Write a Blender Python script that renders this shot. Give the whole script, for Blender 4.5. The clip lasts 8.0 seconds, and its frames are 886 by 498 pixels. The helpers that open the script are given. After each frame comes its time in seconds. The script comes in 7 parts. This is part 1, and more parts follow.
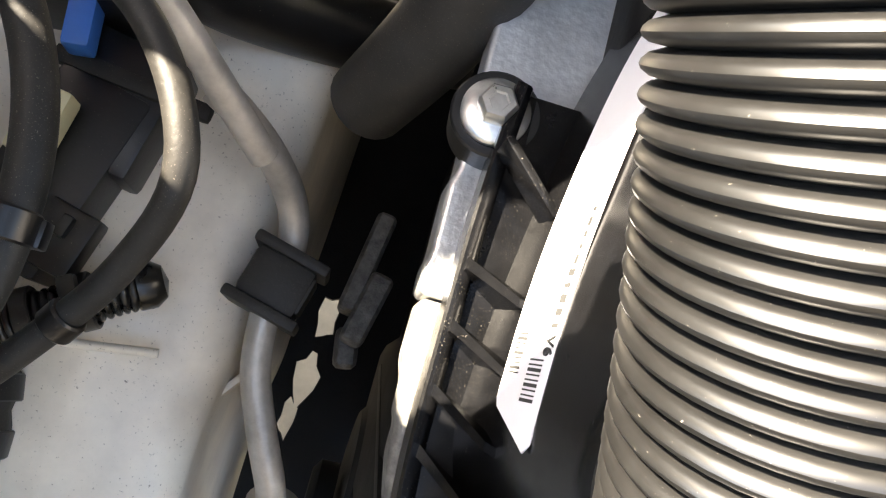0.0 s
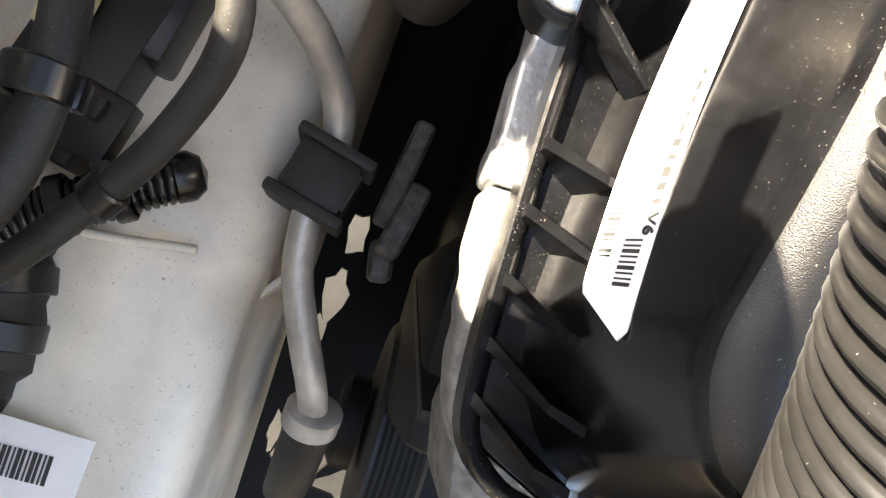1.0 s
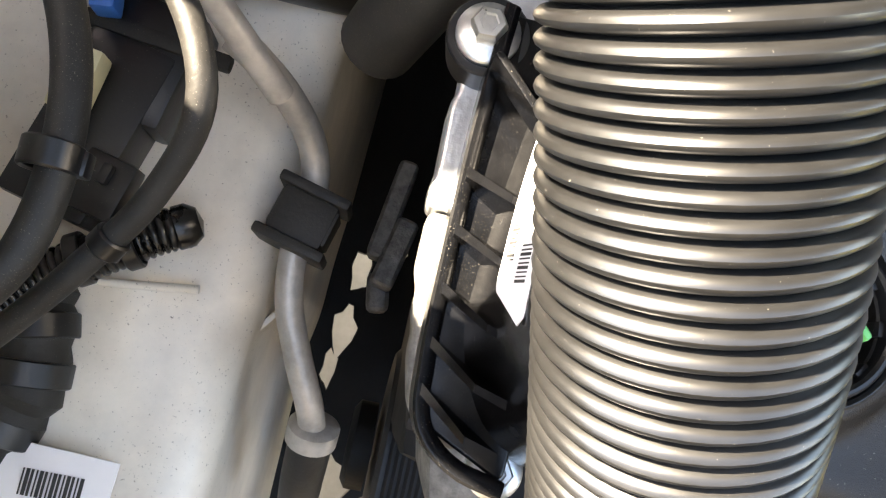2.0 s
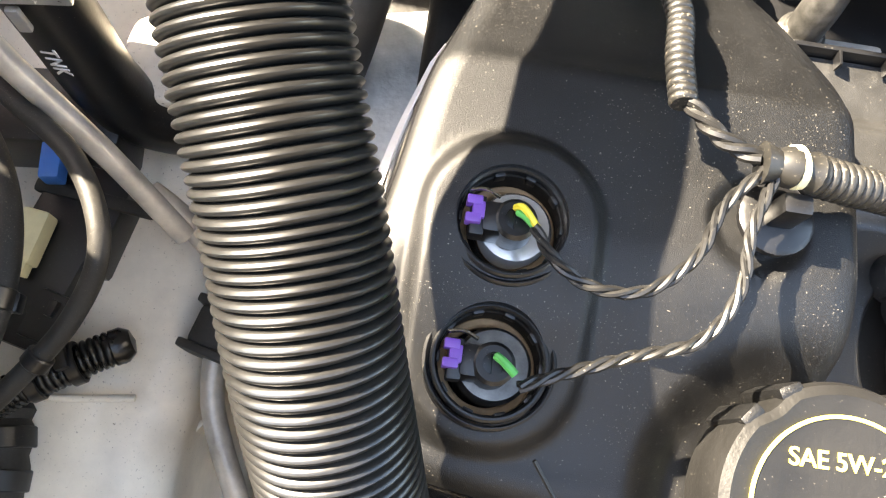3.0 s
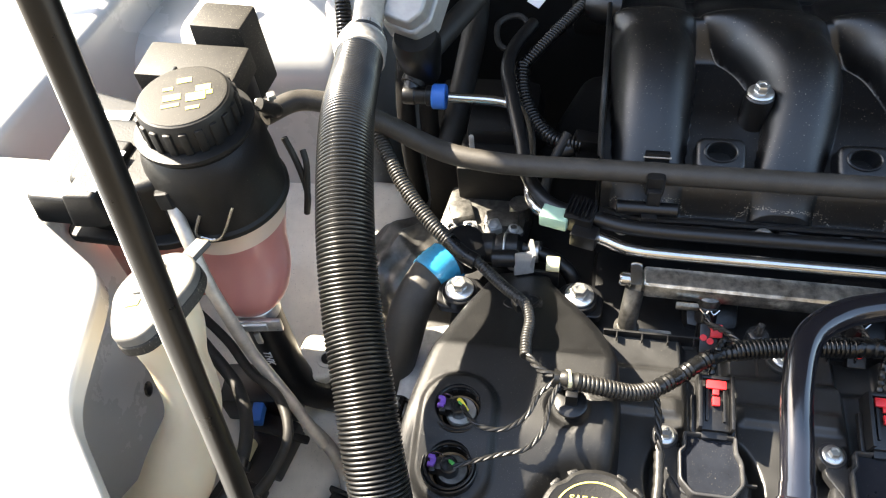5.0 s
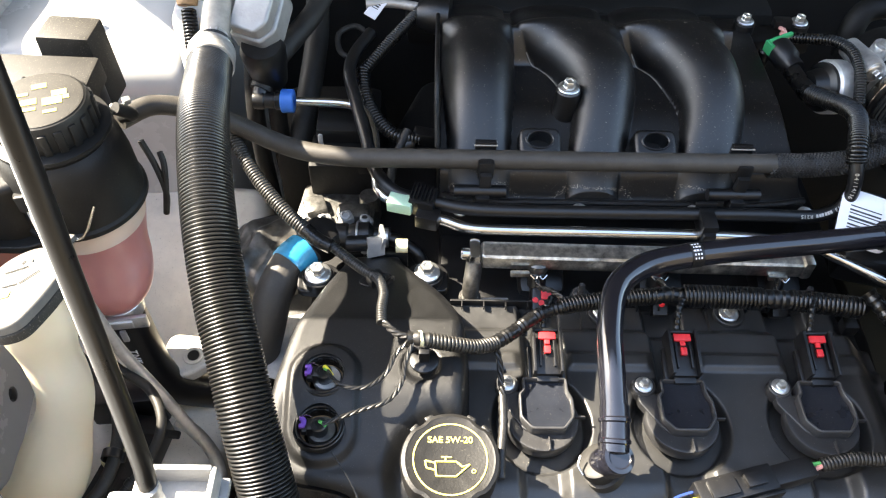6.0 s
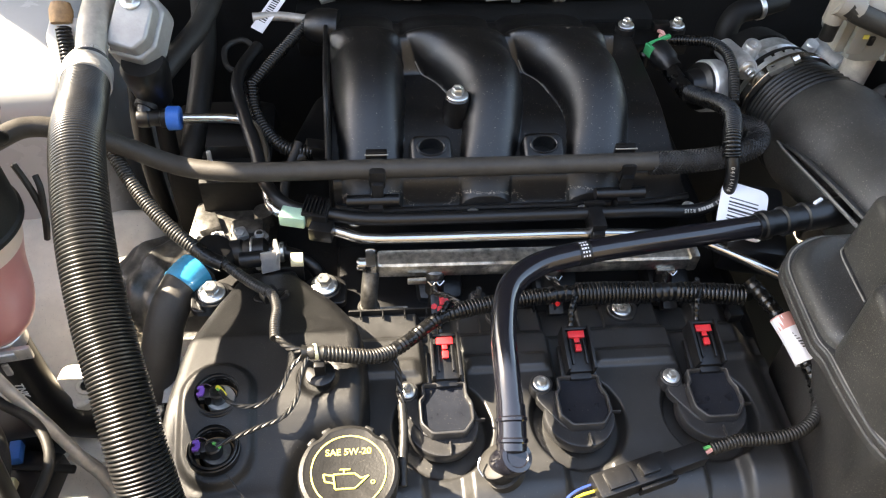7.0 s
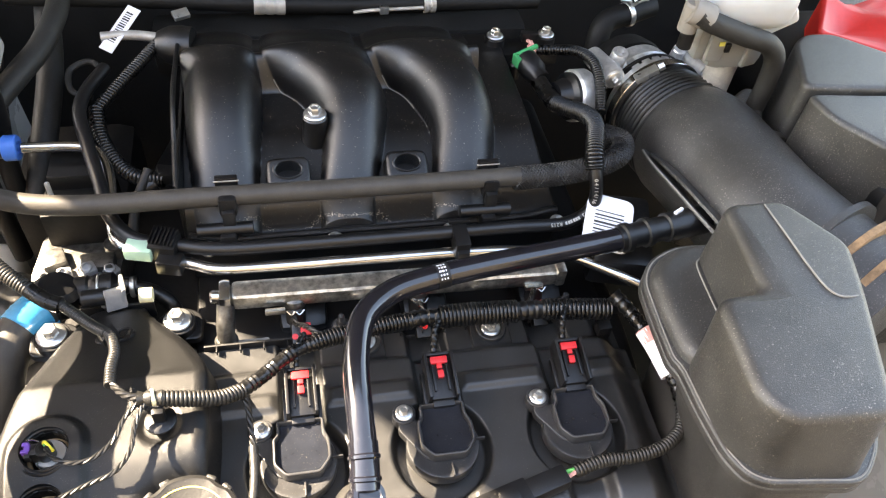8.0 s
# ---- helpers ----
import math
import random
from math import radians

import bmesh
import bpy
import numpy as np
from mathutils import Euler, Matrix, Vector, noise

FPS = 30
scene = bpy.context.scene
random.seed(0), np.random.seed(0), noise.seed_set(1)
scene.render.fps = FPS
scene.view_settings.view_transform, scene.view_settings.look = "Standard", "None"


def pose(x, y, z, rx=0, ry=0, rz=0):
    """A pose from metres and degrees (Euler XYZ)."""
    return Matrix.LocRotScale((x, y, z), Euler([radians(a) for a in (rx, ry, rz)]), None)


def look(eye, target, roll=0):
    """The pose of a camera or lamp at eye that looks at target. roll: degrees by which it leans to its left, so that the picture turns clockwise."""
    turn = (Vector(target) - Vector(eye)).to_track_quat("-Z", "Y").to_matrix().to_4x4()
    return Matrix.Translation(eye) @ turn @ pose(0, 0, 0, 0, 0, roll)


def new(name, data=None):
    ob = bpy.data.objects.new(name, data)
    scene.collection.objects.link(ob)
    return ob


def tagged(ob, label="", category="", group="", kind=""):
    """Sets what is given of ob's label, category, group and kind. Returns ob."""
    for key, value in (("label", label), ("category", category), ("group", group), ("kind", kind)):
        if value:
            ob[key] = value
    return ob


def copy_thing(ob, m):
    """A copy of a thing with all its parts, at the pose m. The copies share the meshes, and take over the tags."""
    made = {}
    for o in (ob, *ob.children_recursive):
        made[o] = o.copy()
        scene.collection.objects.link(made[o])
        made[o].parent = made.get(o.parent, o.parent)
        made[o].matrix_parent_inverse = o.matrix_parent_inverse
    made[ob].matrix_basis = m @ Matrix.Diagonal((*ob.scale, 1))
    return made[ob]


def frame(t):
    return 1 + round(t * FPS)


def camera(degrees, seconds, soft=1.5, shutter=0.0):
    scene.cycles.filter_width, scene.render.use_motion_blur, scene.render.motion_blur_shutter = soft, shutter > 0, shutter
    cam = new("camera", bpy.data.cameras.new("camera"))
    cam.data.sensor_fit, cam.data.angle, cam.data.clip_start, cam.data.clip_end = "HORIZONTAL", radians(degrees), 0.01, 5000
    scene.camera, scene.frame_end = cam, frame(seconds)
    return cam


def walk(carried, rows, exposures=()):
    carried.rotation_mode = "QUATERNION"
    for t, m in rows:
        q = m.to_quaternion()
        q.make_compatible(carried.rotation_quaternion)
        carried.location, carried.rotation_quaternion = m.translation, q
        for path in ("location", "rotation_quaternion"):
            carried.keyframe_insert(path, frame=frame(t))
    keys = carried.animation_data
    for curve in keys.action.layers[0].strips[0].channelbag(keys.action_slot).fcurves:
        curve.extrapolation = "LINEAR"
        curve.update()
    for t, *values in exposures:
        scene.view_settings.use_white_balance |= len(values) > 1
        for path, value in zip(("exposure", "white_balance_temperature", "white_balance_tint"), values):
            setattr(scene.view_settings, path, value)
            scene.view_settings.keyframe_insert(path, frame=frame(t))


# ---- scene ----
cam = camera(59.0, 8.0, soft=1.2)
PATH = [
    (0, (-0.25, -0.092, 0.974), (-0.043, 0.324, -0.971), 42.1),
    (0.5, (-0.256, -0.098, 0.958), (-0.049, 0.215, -1.007), 50.0),
    (1, (-0.257, -0.104, 0.953), (-0.043, 0.137, -1.021), 58.1),
    (1.2, (-0.256, -0.104, 0.955), (-0.054, 0.132, -1.021), 57.2),
    (2.3, (-0.227, -0.112, 1.013), (-0.103, 0.284, -0.944), 27.7),
    (2.5, (-0.217, -0.114, 1.028), (-0.09, 0.345, -0.914), 24.8),
    (3, (-0.186, -0.117, 1.063), (-0.116, 0.461, -0.85), 14.9),
    (3.5, (-0.151, -0.145, 1.139), (-0.316, 0.642, -0.692), -1.3),
    (4, (-0.12, -0.196, 1.22), (-0.555, 0.758, -0.483), -11.1),
    (4.2, (-0.107, -0.218, 1.25), (-0.615, 0.786, -0.404), -12.7),
    (5.3, (-0.091, -0.296, 1.337), (-0.321, 0.961, -0.202), -5.2),
    (5.5, (-0.09, -0.309, 1.343), (-0.243, 0.958, -0.197), -3.2),
    (6, (-0.083, -0.34, 1.352), (-0.064, 0.952, -0.175), 1.5),
    (6.5, (-0.072, -0.348, 1.355), (0.069, 0.952, -0.158), 3.7),
    (7, (-0.058, -0.343, 1.352), (0.151, 0.962, -0.15), 4.7),
    (7.5, (-0.027, -0.333, 1.353), (0.255, 0.965, -0.142), 5.9),
    (8, (0.008, -0.323, 1.351), (0.377, 0.962, -0.136), 7.3),
]
EXPOSURES = [(0.0, 3.65, 8200, 10), (1.2, 3.8, 8200, 10), (2.5, 3.95, 8600, 11), (3.5, 3.6, 7900, 9), (4.2, 3.35, 7600, 8.5), (5.5, 2.8, 7700, 9), (6.0, 3.18, 7700, 9), (6.5, 3.02, 8000, 10), (7.5, 3.34, 8600, 12), (8.0, 3.62, 9000, 13)]
walk(cam, [(t, look(eye, target, roll)) for t, eye, target, roll in PATH], EXPOSURES)

# ---- world, sun, light ----
SUN = Vector((-0.98, 0.42, 1.0)).normalized()          # towards the sun
world = bpy.data.worlds.new("sky")
scene.world = world
world.use_nodes = True
wn = world.node_tree.nodes
sky = wn.new("ShaderNodeTexSky")
sky.sky_type, sky.sun_disc = "NISHITA", False
sky.sun_elevation = math.asin(SUN.z)
sky.sun_rotation = math.atan2(SUN.x, SUN.y)
world.node_tree.links.new(sky.outputs[0], wn["Background"].inputs[0])
wn["Background"].inputs[1].default_value = 0.15
sun = new("sun", bpy.data.lights.new("sun", "SUN"))
sun.data.energy, sun.data.angle, sun.data.color = 5.0, radians(0.6), (1.0, 0.96, 0.90)
sun.matrix_world = look((0, 0, 5), Vector((0, 0, 5)) - SUN)


# ---- materials ----
def material(name, color, rough=0.5, metal=0.0, var=0.25, scale=60.0, bump=0.0, bump_scale=600.0, dust=0.0, dust_color=(0.21, 0.19, 0.155),
             spec=0.5, alpha=0.0, coat=0.0, sss=0.0, streak=1.0, speck=1100.0):
    """A procedural surface: base colour with two scales of variation, fine relief and specks of dust."""
    m = bpy.data.materials.new(name)
    m.use_nodes = True
    nt = m.node_tree
    n, link = nt.nodes, nt.links.new
    b = n["Principled BSDF"]
    co = n.new("ShaderNodeTexCoord")
    mp = n.new("ShaderNodeMapping")
    mp.inputs["Scale"].default_value = (1.0, streak, 1.0)
    link(co.outputs["Object"], mp.inputs[0])
    big = n.new("ShaderNodeTexNoise")
    big.inputs["Scale"].default_value, big.inputs["Detail"].default_value, big.inputs["Roughness"].default_value = scale, 6.0, 0.65
    link(mp.outputs[0], big.inputs["Vector"])
    ramp = n.new("ShaderNodeValToRGB")
    ramp.color_ramp.elements[0].position, ramp.color_ramp.elements[1].position = 0.3, 0.72
    lo = [max(0.0, c * (1 - var)) for c in color]
    hi = [min(1.0, c * (1 + var)) for c in color]
    ramp.color_ramp.elements[0].color, ramp.color_ramp.elements[1].color = (*lo, 1), (*hi, 1)
    link(big.outputs[0], ramp.inputs[0])
    out = ramp.outputs[0]
    if dust:
        fine = n.new("ShaderNodeTexNoise")
        fine.inputs["Scale"].default_value, fine.inputs["Detail"].default_value = speck, 3.0
        link(co.outputs["Object"], fine.inputs["Vector"])
        patch = n.new("ShaderNodeTexNoise")
        patch.inputs["Scale"].default_value, patch.inputs["Detail"].default_value = 22.0, 4.0
        link(co.outputs["Object"], patch.inputs["Vector"])
        add = n.new("ShaderNodeMath")
        add.operation = "MULTIPLY_ADD"
        link(patch.outputs[0], add.inputs[0])
        add.inputs[1].default_value = 0.16
        link(fine.outputs[0], add.inputs[2])
        cut_ = n.new("ShaderNodeMapRange")
        cut_.inputs["From Min"].default_value, cut_.inputs["From Max"].default_value = 0.815 - 0.20 * dust, 0.91 - 0.10 * dust
        cut_.inputs["To Max"].default_value = 0.9
        link(add.outputs[0], cut_.inputs[0])
        mix = n.new("ShaderNodeMix")
        mix.data_type = "RGBA"
        link(cut_.outputs[0], mix.inputs["Factor"])
        link(out, mix.inputs["A"])
        mix.inputs["B"].default_value = (*dust_color, 1)
        out = mix.outputs["Result"]
    link(out, b.inputs["Base Color"])
    rr = n.new("ShaderNodeMapRange")
    rr.inputs["To Min"].default_value, rr.inputs["To Max"].default_value = max(0.03, rough - 0.1), min(1.0, rough + 0.12)
    link(big.outputs[0], rr.inputs[0])
    link(rr.outputs[0], b.inputs["Roughness"])
    b.inputs["Metallic"].default_value = metal
    b.inputs["Specular IOR Level"].default_value = spec
    b.inputs["Coat Weight"].default_value = coat
    b.inputs["Coat Roughness"].default_value = 0.08
    b.inputs["Transmission Weight"].default_value = alpha
    if sss:
        b.inputs["Subsurface Weight"].default_value = sss
        b.inputs["Subsurface Radius"].default_value = (1.0, 0.6, 0.4)
        b.inputs["Subsurface Scale"].default_value = 0.01
    if bump:
        bn = n.new("ShaderNodeTexNoise")
        bn.inputs["Scale"].default_value, bn.inputs["Detail"].default_value = bump_scale, 3.0
        link(co.outputs["Object"], bn.inputs["Vector"])
        bp = n.new("ShaderNodeBump")
        bp.inputs["Strength"].default_value, bp.inputs["Distance"].default_value = bump, 0.0006
        link(bn.outputs[0], bp.inputs["Height"])
        link(bp.outputs[0], b.inputs["Normal"])
    return m


M_COVER = material("grained_black_plastic", (0.0036, 0.0036, 0.0037), 0.42, spec=0.48, bump=0.32, bump_scale=4200, dust=0.36, dust_color=(0.24, 0.22, 0.19), var=0.3, speck=1500.0)
M_FLANK = material("smooth_black_plastic", (0.0036, 0.0037, 0.0042), 0.23, spec=0.32, bump=0.05, bump_scale=300, dust=0.30, dust_color=(0.20, 0.18, 0.15), var=0.5, scale=90, speck=2300.0)
M_COVER2 = material("matt_black_plastic", (0.0185, 0.0183, 0.018), 0.41, spec=0.75, bump=0.22, bump_scale=1900, dust=0.27, var=0.3)
M_MANIFOLD = material("satin_black_nylon", (0.0034, 0.0034, 0.0038), 0.36, spec=0.65, bump=0.25, bump_scale=2200, dust=0.30, dust_color=(0.26, 0.24, 0.2), var=0.35, speck=900.0)
M_AIRBOX = material("grey_black_plastic", (0.035, 0.0337, 0.0315), 0.40, spec=0.6, bump=0.55, bump_scale=1500, dust=0.62, dust_color=(0.27, 0.245, 0.205), var=0.32, scale=35, speck=900.0)
M_BLACK = material("black_plastic", (0.0055, 0.0055, 0.006), 0.36, bump=0.1, dust=0.2, var=0.3)
M_RUBBER = material("dusty_black_rubber", (0.019, 0.018, 0.0165), 0.55, spec=0.3, bump=0.25, bump_scale=500, dust=0.40, dust_color=(0.20, 0.175, 0.14), var=0.4, speck=2600.0)
M_BELLOWS = material("ribbed_black_rubber", (0.010, 0.0098, 0.0095), 0.40, spec=0.55, bump=0.1, dust=0.3, var=0.3)
M_HOSE = material("black_coolant_hose", (0.036, 0.032, 0.027), 0.55, bump=0.2, dust=0.4, dust_color=(0.24, 0.2, 0.15), var=0.35, speck=2200.0)
M_LOOM = material("corrugated_black_loom", (0.0050, 0.0050, 0.0051), 0.27, dust=0.12, dust_color=(0.25, 0.23, 0.2), var=0.3)
M_SLEEVE = material("worn_corrugated_sleeve", (0.0085, 0.0083, 0.0080), 0.32, spec=0.6, dust=0.08, dust_color=(0.22, 0.2, 0.175), var=0.35, speck=2600.0)
M_FLANGE = material("rough_grey_casting", (0.17, 0.165, 0.155), 0.6, 0.3, bump=0.9, bump_scale=420, var=0.6, scale=120)
M_LOOMD = material("dusty_wire_loom", (0.013, 0.0123, 0.011), 0.45, dust=0.55, dust_color=(0.16, 0.14, 0.11), var=0.4)
M_SHINY = material("glossy_black_hose", (0.007, 0.007, 0.010), 0.14, dust=0.08, var=0.2, spec=0.9)
M_COIL = material("coil_grey_black_plastic", (0.027, 0.027, 0.028), 0.36, dust=0.35, var=0.2)
M_RESIN = material("coil_potting_resin", (0.014, 0.016, 0.021), 0.10, dust=0.35, var=0.2)
M_RIM = material("worn_grey_rim", (0.036, 0.036, 0.037), 0.35, dust=0.3, var=0.25)
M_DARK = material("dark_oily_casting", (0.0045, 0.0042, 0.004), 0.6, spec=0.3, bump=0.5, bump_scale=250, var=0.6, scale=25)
M_SHIELD = material("sooty_crinkled_shield", (0.085, 0.083, 0.08), 0.36, 0.55, bump=1.0, bump_scale=70, var=0.75, scale=45)
M_ALU = material("cast_aluminium", (0.68, 0.68, 0.67), 0.40, 0.75, bump=0.5, bump_scale=350, var=0.35, scale=45)
M_SOOT = material("sooty_cast_metal", (0.06, 0.058, 0.055), 0.5, 0.6, bump=0.5, bump_scale=300, var=0.6, scale=30)
M_CAST = material("greyed_cast_block", (0.34, 0.34, 0.335), 0.5, 0.5, bump=0.4, bump_scale=400, var=0.2, scale=40)
M_STEEL = material("polished_steel_tube", (0.62, 0.61, 0.59), 0.2, 1.0, var=0.15, scale=40)
M_RAIL = material("stained_steel_rail", (0.58, 0.56, 0.51), 0.33, 1.0, var=0.6, scale=130, bump=0.1)
M_RAIL2 = material("dull_grey_steel", (0.16, 0.155, 0.145), 0.42, 0.9, var=0.5, scale=140, bump=0.2, bump_scale=400)
M_ZINC = material("zinc_plated_bolt", (0.66, 0.66, 0.64), 0.3, 0.9, var=0.2, scale=120, bump=0.1)
M_PIPE = material("dull_aluminium_pipe", (0.44, 0.41, 0.37), 0.45, 0.45, bump=0.3, bump_scale=300, var=0.3)
M_WHITE = material("white_car_paint", (0.47, 0.47, 0.46), 0.25, var=0.06, scale=8, coat=0.4)
M_DIRTY = material("dirty_white_paint", (0.72, 0.665, 0.575), 0.4, var=0.16, scale=24, dust=0.42, dust_color=(0.13, 0.11, 0.085), coat=0.2, speck=800.0)
M_TANKTOP = material("tank_black_plastic", (0.009, 0.0087, 0.0083), 0.5, bump=0.25, spec=0.3, dust=0.15, var=0.25)
M_PINK = material("coolant_filled_plastic", (0.38, 0.155, 0.135), 0.3, var=0.12, scale=12, sss=0.5)
M_PALE = material("stained_clear_plastic", (0.52, 0.40, 0.32), 0.35, var=0.12, scale=14, sss=0.4)
M_NECK = material("milky_white_plastic", (0.62, 0.54, 0.40), 0.4, var=0.08, scale=10, sss=0.5)
M_MILK = material("brake_reservoir_plastic", (0.44, 0.44, 0.425), 0.35, var=0.10, scale=15, sss=0.3)
M_MILK2 = material("darker_reservoir_plastic", (0.21, 0.21, 0.20), 0.35, var=0.15, scale=20, sss=0.3)
M_GREYCAP = material("sunbleached_grey_plastic", (0.20, 0.185, 0.165), 0.6, var=0.2, scale=25, bump=0.2, dust=0.3)
M_WASHCAP = material("dusty_washer_cap", (0.095, 0.09, 0.082), 0.6, spec=0.3, var=0.3, scale=40, bump=0.25, dust=0.4, dust_color=(0.12, 0.105, 0.085))
M_LABEL = material("white_label_paper", (0.82, 0.81, 0.83), 0.45, var=0.04, scale=30)
M_INK = material("black_ink", (0.03, 0.03, 0.03), 0.6, var=0.2)
M_YELLOW = material("yellow_print", (0.62, 0.55, 0.12), 0.55, var=0.15, scale=200)
M_RED = material("red_plastic", (0.62, 0.025, 0.03), 0.35, var=0.15)
M_REDBIG = material("dusty_red_cover", (0.62, 0.03, 0.025), 0.45, var=0.2, scale=18, dust=0.2)
M_PURPLE = material("purple_plastic", (0.15, 0.06, 0.34), 0.4, var=0.1)
M_GREEN = material("green_wire", (0.08, 0.42, 0.10), 0.4, var=0.1)
M_CLIPGREEN = material("green_plastic_clip", (0.03, 0.34, 0.13), 0.4, var=0.1)
M_MINT = material("mint_plastic_clip", (0.36, 0.55, 0.42), 0.4, var=0.15)
M_YWIRE = material("yellow_wire", (0.75, 0.60, 0.05), 0.4, var=0.1)
M_BLUE = material("blue_plastic", (0.03, 0.16, 0.55), 0.35, var=0.12)
M_BWIRE = material("dark_blue_wire", (0.015, 0.04, 0.20), 0.4, var=0.1)
M_TAPE = material("blue_tape", (0.02, 0.27, 0.48), 0.3, var=0.25, scale=80, bump=0.4, bump_scale=120)
M_CREAM = material("cream_plastic_plug", (0.66, 0.62, 0.40), 0.5, var=0.12)
M_WIRE = material("twisted_dark_wire", (0.010, 0.0097, 0.0093), 0.4, dust=0.3, var=0.5, scale=200)
M_FOIL = material("crinkled_foil_sleeve", (0.72, 0.71, 0.70), 0.3, 0.8, bump=1.0, bump_scale=160, var=0.2)
M_BRAID = material("braided_sleeve", (0.009, 0.009, 0.0095), 0.42, bump=0.6, bump_scale=900, dust=0.3, var=0.5, scale=500)
M_RUST = material("rusty_seal", (0.30, 0.18, 0.09), 0.7, var=0.5, scale=120, bump=0.4)
M_GROUND = material("gravelly_concrete", (0.20, 0.175, 0.14), 0.85, var=0.35, scale=9, bump=0.8, bump_scale=60)
M_WALL = material("unseen_wall_brown", (0.13, 0.11, 0.085), 0.85, var=0.4, scale=6, bump=0.6, bump_scale=40)
M_UNDERSIDE = material("dark_hood_underside", (0.025, 0.025, 0.025), 0.55, var=0.2, scale=20, bump=0.2)
M_DUSTLID = material("dust_coated_black_plastic", (0.022, 0.020, 0.017), 0.6, spec=0.25, bump=0.25, bump_scale=900, dust=0.6, dust_color=(0.20, 0.18, 0.14), var=0.45, scale=35)
M_ROD = material("black_painted_rod", (0.004, 0.0038, 0.0036), 0.3, spec=0.35, var=0.3, scale=60)
M_BELT = material("belt_rubber", (0.012, 0.012, 0.013), 0.55, var=0.3, streak=1.0)
M_PINKW = material("pink_wire", (0.62, 0.30, 0.26), 0.5, var=0.1)
M_GRIT = material("pale_grit", (0.34, 0.30, 0.24), 0.8, var=0.4, scale=300)
M_CHROME = material("white_nickel_plug_body", (0.75, 0.74, 0.71), 0.18, 0.7, var=0.12, scale=60)


# ---- geometry helpers ----
def flat(bm):
    bm.verts.ensure_lookup_table()
    bm.normal_update()
    data = [v.co.copy() for v in bm.verts], [[v.index for v in f.verts] for f in bm.faces]
    bm.free()
    return data


def merge(*many):
    vs, fs = [], []
    for v, f in many:
        k = len(vs)
        vs += list(v)
        fs += [[i + k for i in g] for g in f]
    return vs, fs


def moved(data, m):
    return [m @ Vector(v) for v in data[0]], data[1]


def thing(name, loc, label, category, group="", kind=""):
    ob = new(name)
    ob.empty_display_size = 0.01
    ob.matrix_basis = Matrix.Translation(loc)
    return tagged(ob, label, category, group, kind)


def mesh_of(name, data, mat, angle=35):
    me = bpy.data.meshes.new(name)
    me.from_pydata([tuple(v) for v in data[0]], [], data[1])
    me.materials.append(mat)
    me.shade_smooth()
    me.set_sharp_from_angle(angle=radians(angle))
    me.update()
    return me


def part(name, data, mat, parent, label="", angle=35):
    """One mesh, given in world coordinates, under a thing or under a part."""
    ob = new(name, mesh_of(name, data, mat, angle))
    ob.parent = parent
    if parent.parent is None:
        ob.matrix_parent_inverse = parent.matrix_basis.inverted()
    return tagged(ob, label)


def solid(name, data, mat, label, category="", group="", kind="", angle=35):
    """A thing of one mesh."""
    return tagged(new(name, mesh_of(name, data, mat, angle)), label, category, group, kind)


def spline(pts, step):
    p = [Vector(q) for q in pts]
    p = [p[0] * 2 - p[1], *p, p[-1] * 2 - p[-2]]
    dense = []
    for i in range(1, len(p) - 2):
        a, b, c, d = p[i - 1:i + 3]
        k = max(4, int((c - b).length / step * 3))
        for j in range(k):
            t = j / k
            dense.append(0.5 * (2 * b + (c - a) * t + (2 * a - 5 * b + 4 * c - d) * t * t + (3 * b - a - 3 * c + d) * t ** 3))
    dense.append(p[-2])
    out, left = [dense[0]], step
    for a, b in zip(dense, dense[1:]):
        while (b - a).length >= left:
            a = a + (b - a).normalized() * left
            out.append(a)
            left = step
        left -= (b - a).length
    if (out[-1] - dense[-1]).length > step * 0.3:
        out.append(dense[-1])
    return out


def tube(pts, r, seg=14, step=0.004, radius=None, flatten=1.0, hollow=False):
    """A round pipe along a smooth curve through pts. radius(s): its radius at s metres."""
    path = spline(pts, step) if step else [Vector(q) for q in pts]
    vs, fs, s = [], [], 0.0
    up = Vector((0.13, 0.21, 0.97))
    for i, q in enumerate(path):
        d = (path[min(i + 1, len(path) - 1)] - path[max(i - 1, 0)]).normalized()
        up = (up - d * up.dot(d)).normalized()
        side = d.cross(up)
        if i:
            s += (q - path[i - 1]).length
        rr = radius(s) if radius else r
        for k in range(seg):
            a = 2 * math.pi * k / seg
            vs.append(q + side * (math.cos(a) * rr) + up * (math.sin(a) * rr * flatten))
    for i in range(len(path) - 1):
        for k in range(seg):
            a, b = i * seg + k, i * seg + (k + 1) % seg
            fs.append([a, b, b + seg, a + seg])
    if not hollow:
        fs.append(list(range(seg))[::-1])
        fs.append([(len(path) - 1) * seg + k for k in range(seg)])
    return vs, fs


def ribbed(pts, r, pitch, depth, seg=18, sharp=0.55):
    """A corrugated pipe with rounded ridges."""
    return tube(pts, r, seg, pitch / 6, lambda s: r - depth * (1 - abs(math.sin(math.pi * s / pitch)) ** sharp))


